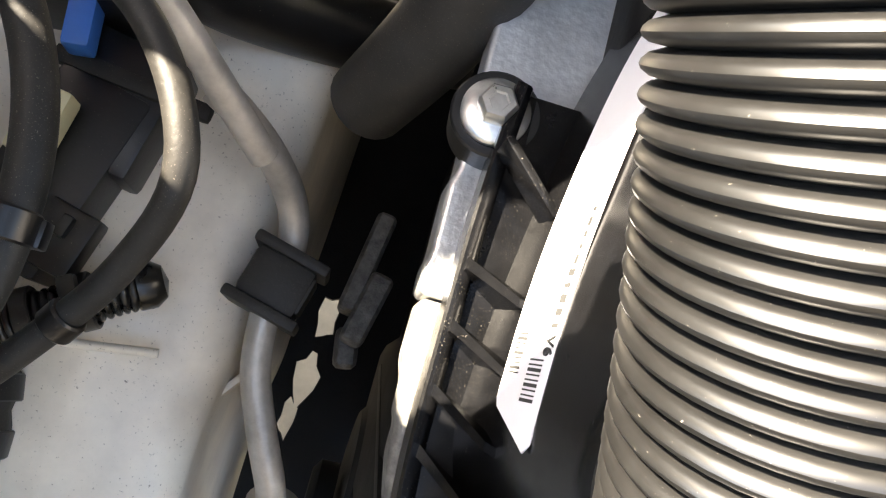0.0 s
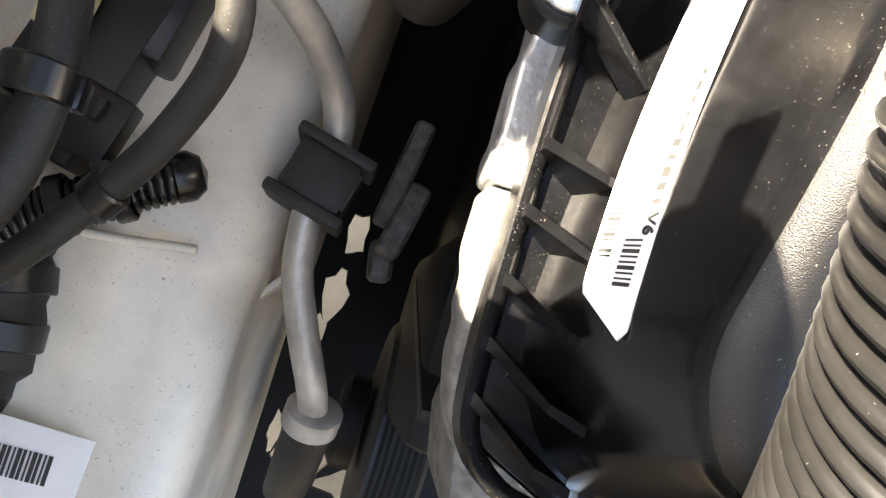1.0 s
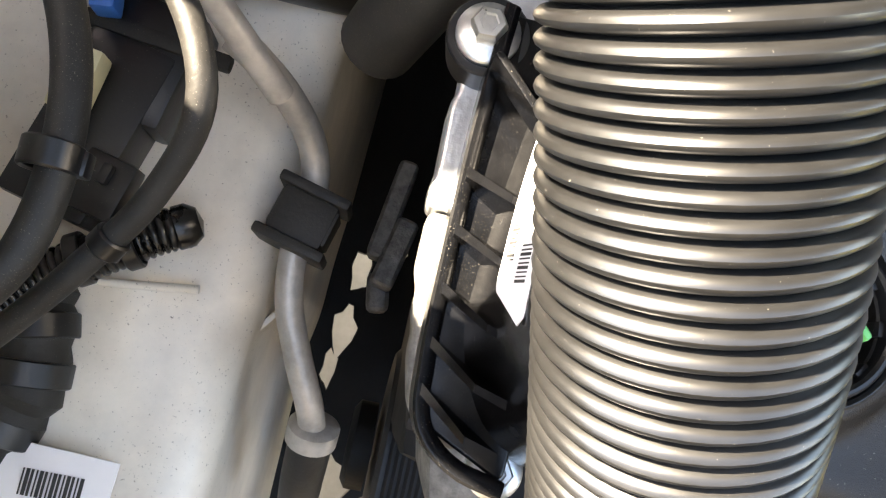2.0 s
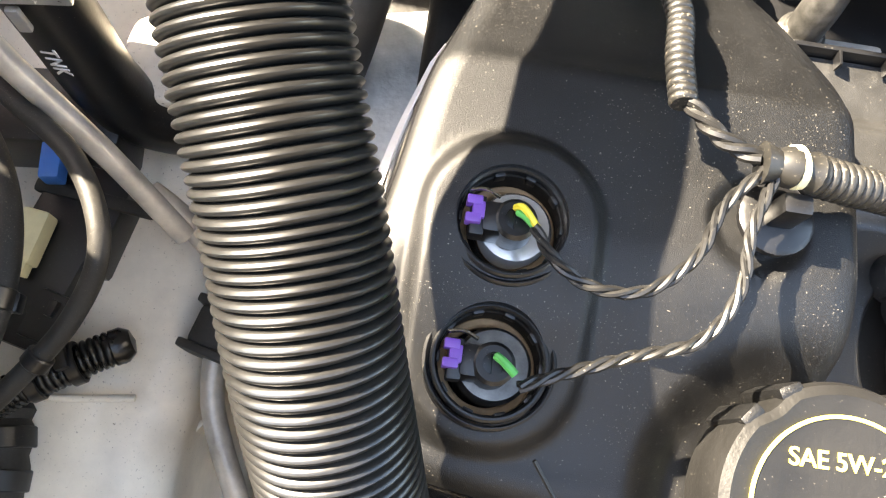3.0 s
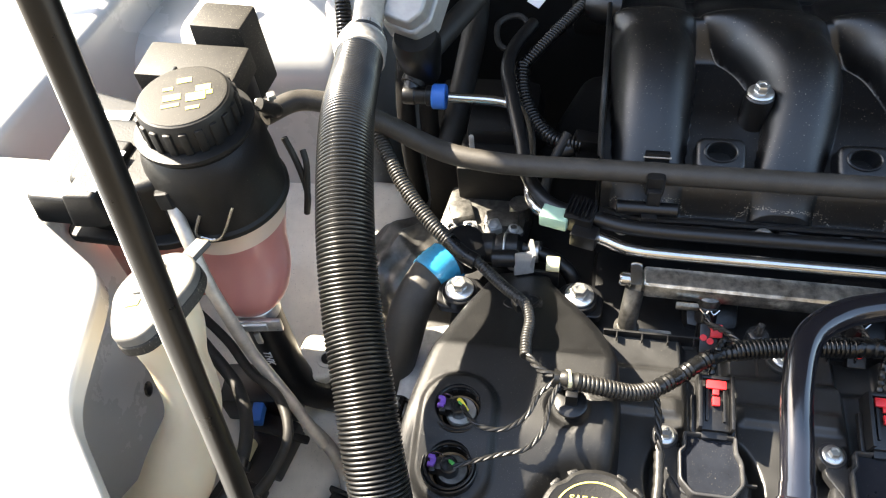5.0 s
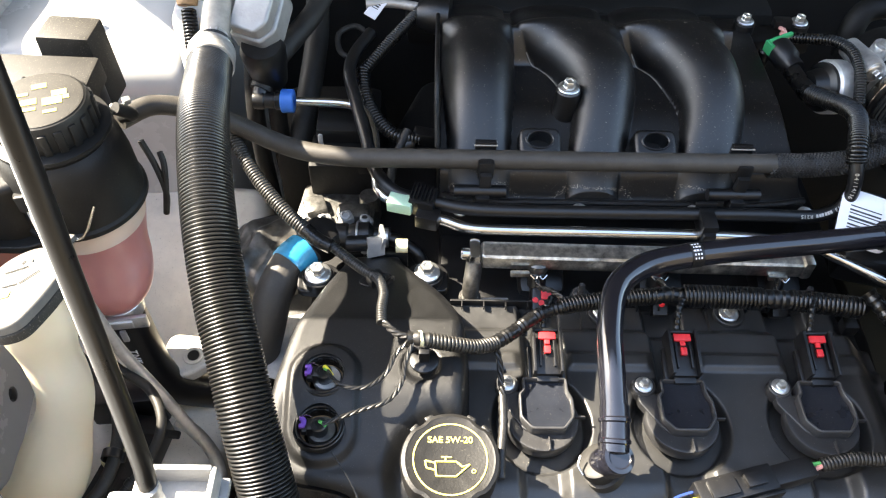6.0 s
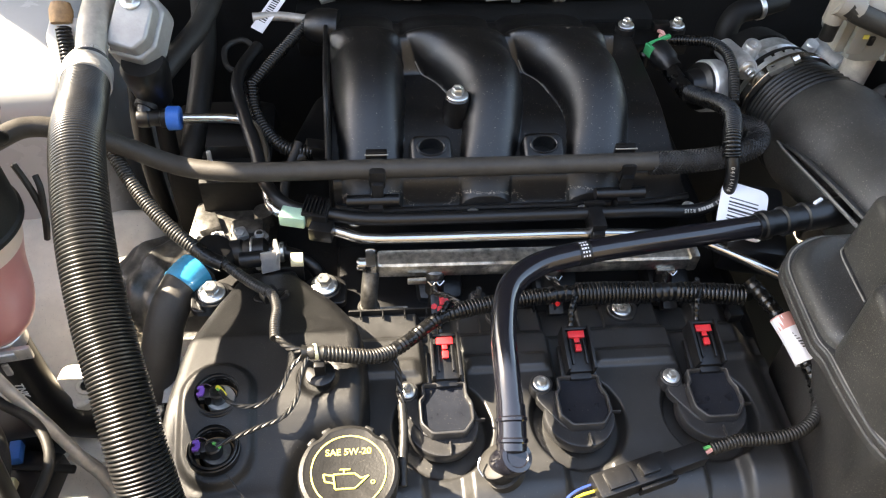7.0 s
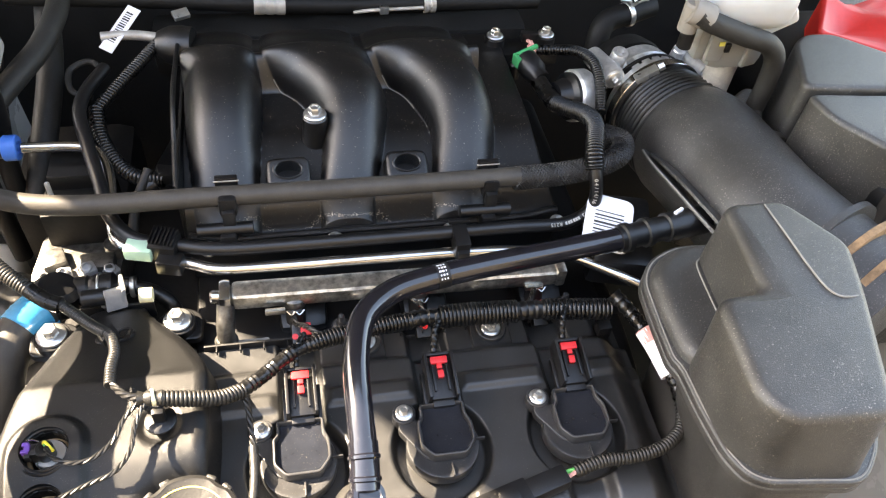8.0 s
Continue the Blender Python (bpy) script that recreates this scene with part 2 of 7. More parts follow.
def lathe(profile, c=(0, 0, 0), axis=(0, 0, 1), n=32):
    """A turned solid: (radius, height) pairs round an axis through c."""
    m = Matrix.Translation(c) @ Vector((0, 0, 1)).rotation_difference(Vector(axis)).to_matrix().to_4x4()
    vs, fs = [], []
    for r, h in profile:
        for k in range(n):
            a = 2 * math.pi * k / n
            vs.append(m @ Vector((r * math.cos(a), r * math.sin(a), h)))
    for i in range(len(profile) - 1):
        for k in range(n):
            a, b = i * n + k, i * n + (k + 1) % n
            fs.append([a, b, b + n, a + n])
    if profile[0][0] > 1e-5:
        fs.append(list(range(n))[::-1])
    if profile[-1][0] > 1e-5:
        fs.append([(len(profile) - 1) * n + k for k in range(n)])
    return vs, fs


def ring(r0, r1, h0, h1, c, axis=(0, 0, 1), n=36, b=0.0006):
    """A washer or collar with softened edges."""
    pro = [(r0, h0), (r1 - b, h0), (r1, h0 + b), (r1, h1 - b), (r1 - b, h1), (r0 + b, h1), (r0, h1 - b), (r0, h0)]
    v, f = lathe(pro, c, axis, n)
    return v, f[:-2]


def rbox(c, size, bev=0.002, rot=(0, 0, 0), seg=2, taper=1.0):
    bm = bmesh.new()
    bmesh.ops.create_cube(bm, size=1)
    for v in bm.verts:
        k = taper if v.co.z > 0 else 1.0
        v.co = Vector((v.co.x * size[0] * k, v.co.y * size[1] * k, v.co.z * size[2]))
    if bev:
        bmesh.ops.bevel(bm, geom=bm.edges[:], offset=bev, segments=seg, affect="EDGES", profile=0.6)
    bm.transform(pose(*c, *rot))
    return flat(bm)


def fillet(poly, r, n=5):
    """An outline with its corners rounded."""
    out = []
    for i, p in enumerate(poly):
        p, a, b = Vector(p), Vector(poly[i - 1]), Vector(poly[(i + 1) % len(poly)])
        u, w = (a - p), (b - p)
        k = min(r, u.length * 0.45, w.length * 0.45)
        u, w = p + u.normalized() * k, p + w.normalized() * k
        for j in range(n + 1):
            t = j / n
            out.append((1 - t) ** 2 * u + 2 * t * (1 - t) * p + t * t * w)
    return out


def inset(poly, d):
    """An outline (counter-clockwise) moved inwards by d."""
    out = []
    for i, p in enumerate(poly):
        a, b = poly[i - 1], poly[(i + 1) % len(poly)]
        e, g = (p - a), (b - p)
        na, nb = Vector((-e.y, e.x)), Vector((-g.y, g.x))
        n = (na.normalized() if na.length else nb.normalized()) + (nb.normalized() if nb.length else na.normalized())
        out.append(p + n.normalized() * d if n.length else p.copy())
    return out


def shrink(poly, d):
    """A corner outline (counter-clockwise) with every side moved inwards by d."""
    p = [Vector(q) for q in poly]
    out = []
    for i, q in enumerate(p):
        e, g = (q - p[i - 1]).normalized(), (p[(i + 1) % len(p)] - q).normalized()
        na, nb = Vector((-e.y, e.x)), Vector((-g.y, g.x))
        out.append(q + (na + nb) * (d / max(0.35, 1 + na.dot(nb))))
    return out


def dense(o, corners, fill):
    """An outline with fill extra points on each straight run between its rounded corners."""
    if not fill:
        return o
    per, out = len(o) // corners, []
    for k, p in enumerate(o):
        out.append(p)
        if k % per == per - 1:
            q = o[(k + 1) % len(o)]
            out += [p + (q - p) * (j / (fill + 1)) for j in range(1, fill + 1)]
    return out


def block(poly, z0, z1, edge=0.004, draft=0.0, top=None, r=0.01, rings=8, n=5, fill=0):
    """A moulded block on an outline, with rounded upper edge, sloping sides and a top of height top(x, y)."""
    if sum(p[0] * q[1] - q[0] * p[1] for p, q in zip(poly, list(poly[1:]) + [poly[0]])) < 0:
        poly = list(poly)[::-1]
    base = dense(fillet(poly, r, n), len(poly), fill)
    top = top or (lambda x, y: z1)
    layers = [[(p.x, p.y, z0) for p in base]]
    for j in range(9):
        a = math.pi / 2 * j / 8
        d = draft + edge * (1 - math.cos(a))
        o = dense(fillet(shrink(poly, d), max(r - d, r * 0.35), n), len(poly), fill)
        layers.append([(p.x, p.y, top(p.x, p.y) - edge * (1 - math.sin(a))) for p in o])
    last = o
    cx, cy = sum(p.x for p in last) / len(last), sum(p.y for p in last) / len(last)
    for j in range(1, rings):
        k = 1 - j / rings
        layers.append([(cx + (p.x - cx) * k, cy + (p.y - cy) * k, top(cx + (p.x - cx) * k, cy + (p.y - cy) * k)) for p in last])
    m = len(base)
    vs = [Vector(v) for l in layers for v in l]
    fs = [[i * m + k, i * m + (k + 1) % m, (i + 1) * m + (k + 1) % m, (i + 1) * m + k] for i in range(len(layers) - 1) for k in range(m)]
    vs.append(Vector((cx, cy, top(cx, cy))))
    q = (len(layers) - 1) * m
    fs += [[q + k, q + (k + 1) % m, len(vs) - 1] for k in range(m)]
    fs.append(list(range(m))[::-1])
    return vs, fs


def loft(base, top, z0, z1, edge=0.008, r=0.016, n=6, rings=10, crown=0.0):
    """A moulded lid between two outlines of equal corner count, with a rounded upper edge."""
    lower, upper = [fillet(p, r, n) for p in (base, top)]
    layers = [[(p.x, p.y, z0) for p in lower]]
    zt = z1 - edge
    for k in (0.12, 0.3, 0.5, 0.7, 0.88):
        layers.append([(p.x + (q.x - p.x) * k ** 0.85, p.y + (q.y - p.y) * k ** 0.85, z0 + (zt - z0) * k) for p, q in zip(lower, upper)])
    for j in range(9):
        a = math.pi / 2 * j / 8
        o = fillet(shrink(top, edge * (1 - math.cos(a))), max(r - edge * (1 - math.cos(a)), r * 0.35), n)
        layers.append([(p.x, p.y, zt + edge * math.sin(a)) for p in o])
    cx, cy = sum(p.x for p in o) / len(o), sum(p.y for p in o) / len(o)
    for j in range(1, rings):
        k = 1 - j / rings
        layers.append([(cx + (p.x - cx) * k, cy + (p.y - cy) * k, z1 + crown * (1 - k * k)) for p in o])
    m = len(lower)
    vs = [Vector(v) for l in layers for v in l] + [Vector((cx, cy, z1 + crown))]
    fs = [[i * m + k, i * m + (k + 1) % m, (i + 1) * m + (k + 1) % m, (i + 1) * m + k] for i in range(len(layers) - 1) for k in range(m)]
    q = (len(layers) - 1) * m
    fs += [[q + k, q + (k + 1) % m, len(vs) - 1] for k in range(m)]
    fs.append(list(range(m))[::-1])
    return vs, fs


def fin(a, b, t):
    """A thin curved plate between two lines."""
    a, b = spline(a, 0.006), spline(b, 0.006)
    k = min(len(a), len(b))
    vs = []
    for i in range(k):
        p, q = a[i * (len(a) - 1) // (k - 1)], b[i * (len(b) - 1) // (k - 1)]
        d = (a[min(i + 1, k - 1)] - a[max(i - 1, 0)]).cross(q - p).normalized() * (t / 2)
        vs += [p + d, q + d, q - d, p - d]
    fs = [[4 * i + j, 4 * i + (j + 1) % 4, 4 * i + 4 + (j + 1) % 4, 4 * i + 4 + j] for i in range(k - 1) for j in range(4)]
    return vs, fs + [[3, 2, 1, 0], [4 * k - 4, 4 * k - 3, 4 * k - 2, 4 * k - 1]]


def relief(x0, x1, y0, y1, nx, ny, f, zb):
    """A closed block whose top is the height f(x, y)."""
    vs, fs = [], []
    for j in range(ny + 1):
        for i in range(nx + 1):
            x, y = x0 + (x1 - x0) * i / nx, y0 + (y1 - y0) * j / ny
            vs.append(Vector((x, y, f(x, y))))
    w = nx + 1
    for j in range(ny):
        for i in range(nx):
            a = j * w + i
            fs.append([a, a + 1, a + 1 + w, a + w])
    edge = [i for i in range(w)] + [j * w + nx for j in range(1, ny + 1)] + [ny * w + i for i in range(nx - 1, -1, -1)] + [j * w for j in range(ny - 1, 0, -1)]
    k = len(vs)
    vs += [Vector((vs[e].x, vs[e].y, zb)) for e in edge]
    e = len(edge)
    fs += [[edge[(i + 1) % e], edge[i], k + i, k + (i + 1) % e] for i in range(e)]
    fs.append([k + i for i in range(e)][::-1])
    return vs, fs


def sstep(a, b, x):
    t = min(1.0, max(0.0, (x - a) / (b - a)))
    return t * t * (3 - 2 * t)


def hex_bolt(c, r, axis=(0, 0, 1)):
    """A flanged hexagon bolt: washer face, dished flange, head."""
    fl = lathe([(r * 1.0, 0), (r, r * 0.16), (r * 0.93, r * 0.24), (r * 0.62, r * 0.34)], c, axis, 32)
    hd = lathe([(r * 0.56, r * 0.3), (r * 0.56, r * 0.85), (r * 0.48, r * 0.95), (r * 0.30, r * 0.96), (r * 0.26, r * 0.88)], c, axis, 6)
    return merge(fl, hd)


def cutout(ob, tool):
    """Takes the solid tool out of ob's mesh, for good."""
    helper = new("tool", mesh_of("tool", tool, M_BLACK))
    mod = ob.modifiers.new("cut", "BOOLEAN")
    mod.operation, mod.object, mod.solver = "DIFFERENCE", helper, "EXACT"
    helper.matrix_parent_inverse = Matrix()
    dg = bpy.context.evaluated_depsgraph_get()
    dg.update()
    me = bpy.data.meshes.new_from_object(ob.evaluated_get(dg))
    ob.modifiers.clear()
    ob.data = me
    me.shade_smooth()
    me.set_sharp_from_angle(angle=radians(35))
    bpy.data.objects.remove(helper)


def lettering(name, text, size, m, mat, parent, label="", depth=0.0002):
    """Raised letters in the built-in font."""
    cu = bpy.data.curves.new(name, "FONT")
    cu.body, cu.size, cu.align_x, cu.align_y, cu.extrude, cu.offset = text, size, "CENTER", "CENTER", depth, size * 0.012
    tmp = new(name, cu)
    dg = bpy.context.evaluated_depsgraph_get()
    dg.update()
    me = bpy.data.meshes.new_from_object(tmp.evaluated_get(dg))
    bpy.data.objects.remove(tmp)
    me.transform(m)
    me.materials.clear()
    me.materials.append(mat)
    ob = new(name, me)
    ob.parent = parent
    if parent.parent is None:
        ob.matrix_parent_inverse = parent.matrix_basis.inverted()
    return tagged(ob, label)


def bars(m, w, h, n, seed, fill=0.55, t=0.0002):
    """A row of printed bars, w wide and h high, on the plane m."""
    rnd = random.Random(seed)
    out, x = [], 0.0
    for k in range(n):
        b = w / n * fill * rnd.uniform(0.5, 1.5)
        out.append(moved(rbox((-w / 2 + w * (k + 0.5) / n, 0, 0), (b, h, t), 0), m))
    return merge(*out)


# ---- setting ----
solid("ground", rbox((0, 0, -0.05), (400, 400, 0.1), 0), M_GROUND, "sunlit gravelly concrete under the car", "ground", kind="structure")

# Added wall out of view: holds back and browns the front fill light
yard = thing("unseen_wall", (0.5, -2.6, 0), "unseen brown wall added to cut and tint the light from the front", "wall", kind="structure")
part("wall", rbox((0.5, -2.7, 1.7), (9.0, 0.2, 3.4), 0.01), M_WALL, yard)

# inner fender with rail, front panel and strut tower
apron = thing("inner_fender", (-0.45, 0.0, 0.3), "dirty white painted inner fender with rail and strut tower", "inner fender", kind="structure")


def rail_top(x, y):
    return 0.662 + 0.006 * sstep(-0.30, -0.36, x) - 0.004 * sstep(-0.09, -0.10, y) + 0.05 * sstep(0.10, 0.25, y)


part("rail", block([(-0.60, -0.36), (-0.291, -0.36), (-0.290, -0.115), (-0.284, -0.08), (-0.283, -0.03), (-0.279, 0.02), (-0.270, 0.30), (-0.60, 0.30)], 0.30, 0.662,
                   edge=0.022, top=rail_top, r=0.03, rings=14), M_DIRTY, apron, "dirty white rail")
part("strut_tower", block([(-0.72, 0.24), (-0.31, 0.27), (-0.298, 0.33), (-0.310, 0.48), (-0.330, 0.80), (-0.72, 0.80)], 0.50, 0.885, edge=0.05, draft=0.02, r=0.08, rings=10),
     M_WHITE, apron, "white strut tower")
part("front_panel", block([(-0.90, -0.55), (-0.20, -0.55), (-0.20, -0.30), (-0.318, -0.170), (-0.374, -0.113), (-0.394, -0.020), (-0.50, 0.045), (-0.90, 0.08)],
                          0.922, 0.94, edge=0.006, r=0.02, rings=5), M_WHITE, apron, "white front panel beside the headlamp")
part("inner_wall", block([(-0.90, -0.30), (-0.50, -0.30), (-0.465, -0.03), (-0.48, 0.10), (-0.90, 0.10)], 0.45, 0.920, edge=0.010, r=0.03, rings=4), M_WHITE, apron)
part("headlamp_panel", block([(-0.60, -0.40), (-0.33, -0.40), (-0.40, -0.22), (-0.445, -0.095), (-0.60, -0.08)], 0.64, 0.850, edge=0.012, draft=0.01, r=0.02, rings=4), M_WHITE, apron, "white painted panel beside the headlamp")
part("fender_flange", block([(-0.90, 0.05), (-0.56, 0.05), (-0.53, 0.40), (-0.53, 0.9), (-0.90, 0.9)], 0.60, 0.93, edge=0.01, r=0.02, rings=5), M_WHITE, apron)
part("seam_bead", tube([(-0.31, -0.095, 0.668), (-0.35, -0.10, 0.670), (-0.40, -0.10, 0.671)], 0.0018), M_DIRTY, apron)
part("plug", lathe([(0.006, 0), (0.006, 0.002), (0.004, 0.003)], (-0.416, -0.03, 0.80), (1, 0.25, 0), 8), M_BLACK, apron)
part("lower_flange", merge(rbox((-0.287, -0.1015, 0.616), (0.003, 0.020, 0.016), 0.001, (0, 0, -37)), rbox((-0.2925, -0.134, 0.616), (0.003, 0.052, 0.016), 0.001)), M_DIRTY, apron)

right = thing("inner_fender_far", (0.80, 0.0, 0.3), "white inner fender beside the battery", "inner fender", kind="structure")
part("panel", block([(0.62, -0.5), (1.1, -0.5), (1.1, 0.9), (0.80, 0.9), (0.76, 0.30), (0.62, 0.16)], 0.4, 0.86, edge=0.02, r=0.04, rings=5), M_WHITE, right)

front = thing("radiator_support", (0, -0.48, 0.3), "black radiator support panel across the front", "radiator support", kind="structure")
part("beam", rbox((0.2, -0.52, 0.62), (1.3, 0.12, 0.34), 0.02), M_BLACK, front)

cowl = thing("firewall", (0, 0.62, 0.3), "black firewall and cowl panel behind the engine", "firewall", kind="structure")
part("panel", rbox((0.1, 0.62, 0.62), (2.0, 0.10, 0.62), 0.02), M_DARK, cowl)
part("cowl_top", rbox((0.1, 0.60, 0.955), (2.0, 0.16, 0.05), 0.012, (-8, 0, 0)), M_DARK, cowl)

# Unseen bar added to keep sky light from coming in over the cowl
part("rear_light_block", rbox((0.1, 0.635, 0.995), (1.7, 0.03, 0.07), 0.01), M_DARK, cowl)

hood = thing("hood", (0, 0.62, 1.02), "white car hood propped wide open", "hood")
a = math.atan2(0.96, 0.57)
mid = Vector((-0.02, 0.62 - 0.57 / 2, 1.02 + 0.96 / 2))
tilt = pose(*mid, -math.degrees(a))
part("panel", moved(block([(-0.705, 0.565), (0.86, 0.565), (0.80, -0.565), (-0.655, -0.565)], 0.010, 0.022, 0.003, r=0.05, rings=2), tilt), M_WHITE, hood)
# Dark underside and stiffeners are unseen, added to dim the hood's bounce light
part("inner_panel", moved(block([(-0.640, 0.52), (0.81, 0.52), (0.75, -0.52), (-0.59, -0.52)], -0.005, 0.0095, 0.003, r=0.05, rings=2), tilt), M_UNDERSIDE, hood, "unseen dark underside added to cut light bounced off the hood")
for k in range(3):
    part("stiffener", rbox(mid + Vector((-0.36 + 0.48 * k, -0.012, -0.007)), (0.07, 0.98, 0.016), 0.006, (-math.degrees(a), 0, 0)), M_UNDERSIDE, hood)

tray = thing("undertray", (0, 0.1, 0.2), "black plastic splash shield under the engine", "splash shield", kind="structure")
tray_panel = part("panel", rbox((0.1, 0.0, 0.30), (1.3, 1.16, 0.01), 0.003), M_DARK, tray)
for c, size in (((-0.2575, -0.036, 0.30), (0.014, 0.030, 0.1)), ((-0.2615, -0.083, 0.30), (0.016, 0.036, 0.1)), ((-0.2680, -0.124, 0.30), (0.010, 0.026, 0.1)), ((-0.2775, -0.206, 0.30), (0.008, 0.026, 0.1)),
                ((-0.1866, -0.050, 0.30), (0.012, 0.013, 0.1)), ((-0.250, -0.214, 0.30), (0.034, 0.046, 0.1)), ((-0.206, -0.236, 0.30), (0.050, 0.022, 0.1)), ((-0.228, -0.012, 0.30), (0.012, 0.016, 0.1))):
    rough = [(b / 11 * 2 * math.pi, 0.62 + 0.26 * math.sin(b * 2.3 + 40 * c[0]) * math.cos(b * 1.7 + 90 * c[1])) for b in range(11)]
    ragged = [Vector((q * math.cos(b), q * math.sin(b), z)) for z in (-0.5, 0.5) for b, q in rough]
    cutout(tray_panel, moved((ragged, [list(range(11))[::-1], list(range(11, 22))] + [[k, (k + 1) % 11, (k + 1) % 11 + 11, k + 11] for k in range(11)]), Matrix.Translation(c) @ Matrix.Diagonal((*size, 1))))

# ---- engine block, deep parts ----
engine = thing("engine_block", (0, 0, 0.3), "dark oily engine block with cast aluminium flange", "engine")
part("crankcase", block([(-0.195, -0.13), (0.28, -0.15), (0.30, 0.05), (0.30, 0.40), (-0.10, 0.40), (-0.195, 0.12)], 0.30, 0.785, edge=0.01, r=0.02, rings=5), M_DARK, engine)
# Sunlit stretch of the flange: its brightness is put into the metal colour
part("front_flange", block([(-0.2300, 0.075), (-0.2290, -0.022), (-0.2305, -0.026), (-0.2302, -0.048), (-0.2312, -0.052), (-0.2308, -0.060), (-0.19, -0.060), (-0.19, 0.085)], 0.744, 0.7600, edge=0.002, r=0.003, rings=3), M_ALU, engine, "cast aluminium flange edge, bright for its sunlit stretch")
# Same flange further forward: rough casting, with its shade put into the grey
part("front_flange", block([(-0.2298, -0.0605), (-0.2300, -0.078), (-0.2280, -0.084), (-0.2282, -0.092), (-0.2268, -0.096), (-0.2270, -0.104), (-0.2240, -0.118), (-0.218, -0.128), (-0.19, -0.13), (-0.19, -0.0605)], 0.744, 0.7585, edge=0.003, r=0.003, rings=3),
     M_FLANGE, engine, "rough cast flange edge, greyer for its shaded stretch")
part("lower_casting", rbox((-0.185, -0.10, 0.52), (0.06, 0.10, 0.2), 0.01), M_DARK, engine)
part("lower_boss", rbox((-0.196, -0.134, 0.68), (0.030, 0.036, 0.06), 0.008, (10, 0, 12)), M_FLANGE, engine)
part("lug", merge(rbox((-0.242, -0.012, 0.49), (0.013, 0.066, 0.03), 0.005, (0, 0, -8), 3), rbox((-0.235, -0.040, 0.495), (0.015, 0.046, 0.03), 0.005, (0, 0, -12), 3)), M_FLANGE, engine)
part("lug_foot", rbox((-0.240, -0.064, 0.47), (0.015, 0.026, 0.03), 0.006, (0, 0, 10), 3), M_FLANGE, engine)

pulley = thing("crank_pulley", (-0.2, -0.16, 0.44), "black ribbed belt pulley low on the engine", "pulley")
part("rim", lathe([(0.02, -0.018), (0.066, -0.018), (0.070, -0.015)] + [(0.068 + 0.002 * (k % 2), -0.012 + 0.002 * k) for k in range(13)] + [(0.070, 0.015), (0.066, 0.018), (0.02, 0.018)],
                  (-0.20, -0.165, 0.44), (1, 0, 0), 48), M_BELT, pulley)
part("hub", lathe([(0.03, 0.0), (0.03, 0.012), (0.024, 0.016)], (-0.222, -0.165, 0.44), (-1, 0, 0), 24), M_DARK, pulley)
part("web", lathe([(0.064, -0.004), (0.064, 0.004)], (-0.205, -0.165, 0.44), (-1, 0, 0), 40), M_DARK, pulley)
belt = solid("drive_belt", rbox((-0.203, -0.10, 0.56), (0.026, 0.006, 0.20), 0.002, (18, 0, 0)), M_BELT, "black rubber drive belt beside the block", "belt")

# ---- cam cover (with the two plugs) ----
cover = thing("cam_cover", (-0.14, -0.02, 0.80), "grained black plastic cam cover, dusty and sunlit", "engine cover")


def cam_top(x, y):
    z = 0.863 - 0.021 * sstep(-0.045, -0.112, y)
    z -= 0.026 * min(1.0, max(0.0, (y - 0.004) / 0.080)) + 0.001 * sstep(0.000, 0.010, y)   # back slope to the bolts
    z -= 0.024 * sstep(-0.110, -0.16, y)
    z -= 0.008 * (1 - sstep(0.034, 0.050, math.hypot(x + 0.0712, y + 0.1115)))              # hollow round the oil cap
    d = math.hypot(max(0, abs(x + 0.1615) - 0.001), max(0, abs(y + 0.0645) - 0.0185))
    z += 0.0055 * (1 - sstep(0.0205, 0.0268, d))               # raised pad round both plugs
    z -= 0.003 * (1 - sstep(0.010, 0.016, math.hypot(x + 0.092, y + 0.036)))                # dimple under the harness clip
    return z


CAM = [(-0.2240, -0.100), (-0.207, -0.133), (-0.150, -0.142), (-0.10, -0.180), (-0.050, -0.180), (-0.040, -0.05), (-0.040, 0.016), (-0.060, 0.054), (-0.094, 0.096), (-0.100, 0.112),
       (-0.170, 0.112), (-0.1930, 0.056), (-0.2105, 0.0), (-0.2195, -0.055)]
cam_body = part("body", block([tuple(p) for p in shrink(CAM[::-1] if sum(p[0] * q[1] - q[0] * p[1] for p, q in zip(CAM, CAM[1:] + CAM[:1])) < 0 else CAM, 0.0072)], 0.765, 0.863, edge=0.010, draft=0.0127, top=cam_top, r=0.026, rings=90, n=8, fill=14), M_COVER, cover)
cam_body.data.materials.append(M_FLANK)                    # the steep sides are smooth, the top is grained
for face in cam_body.data.polygons:
    c = face.center
    if face.normal.z < 0.50 and c.x < -0.13 and math.hypot(max(0, abs(c.x + 0.1615) - 0.001), max(0, abs(c.y + 0.0645) - 0.0185)) > 0.028:
        face.material_index = 1
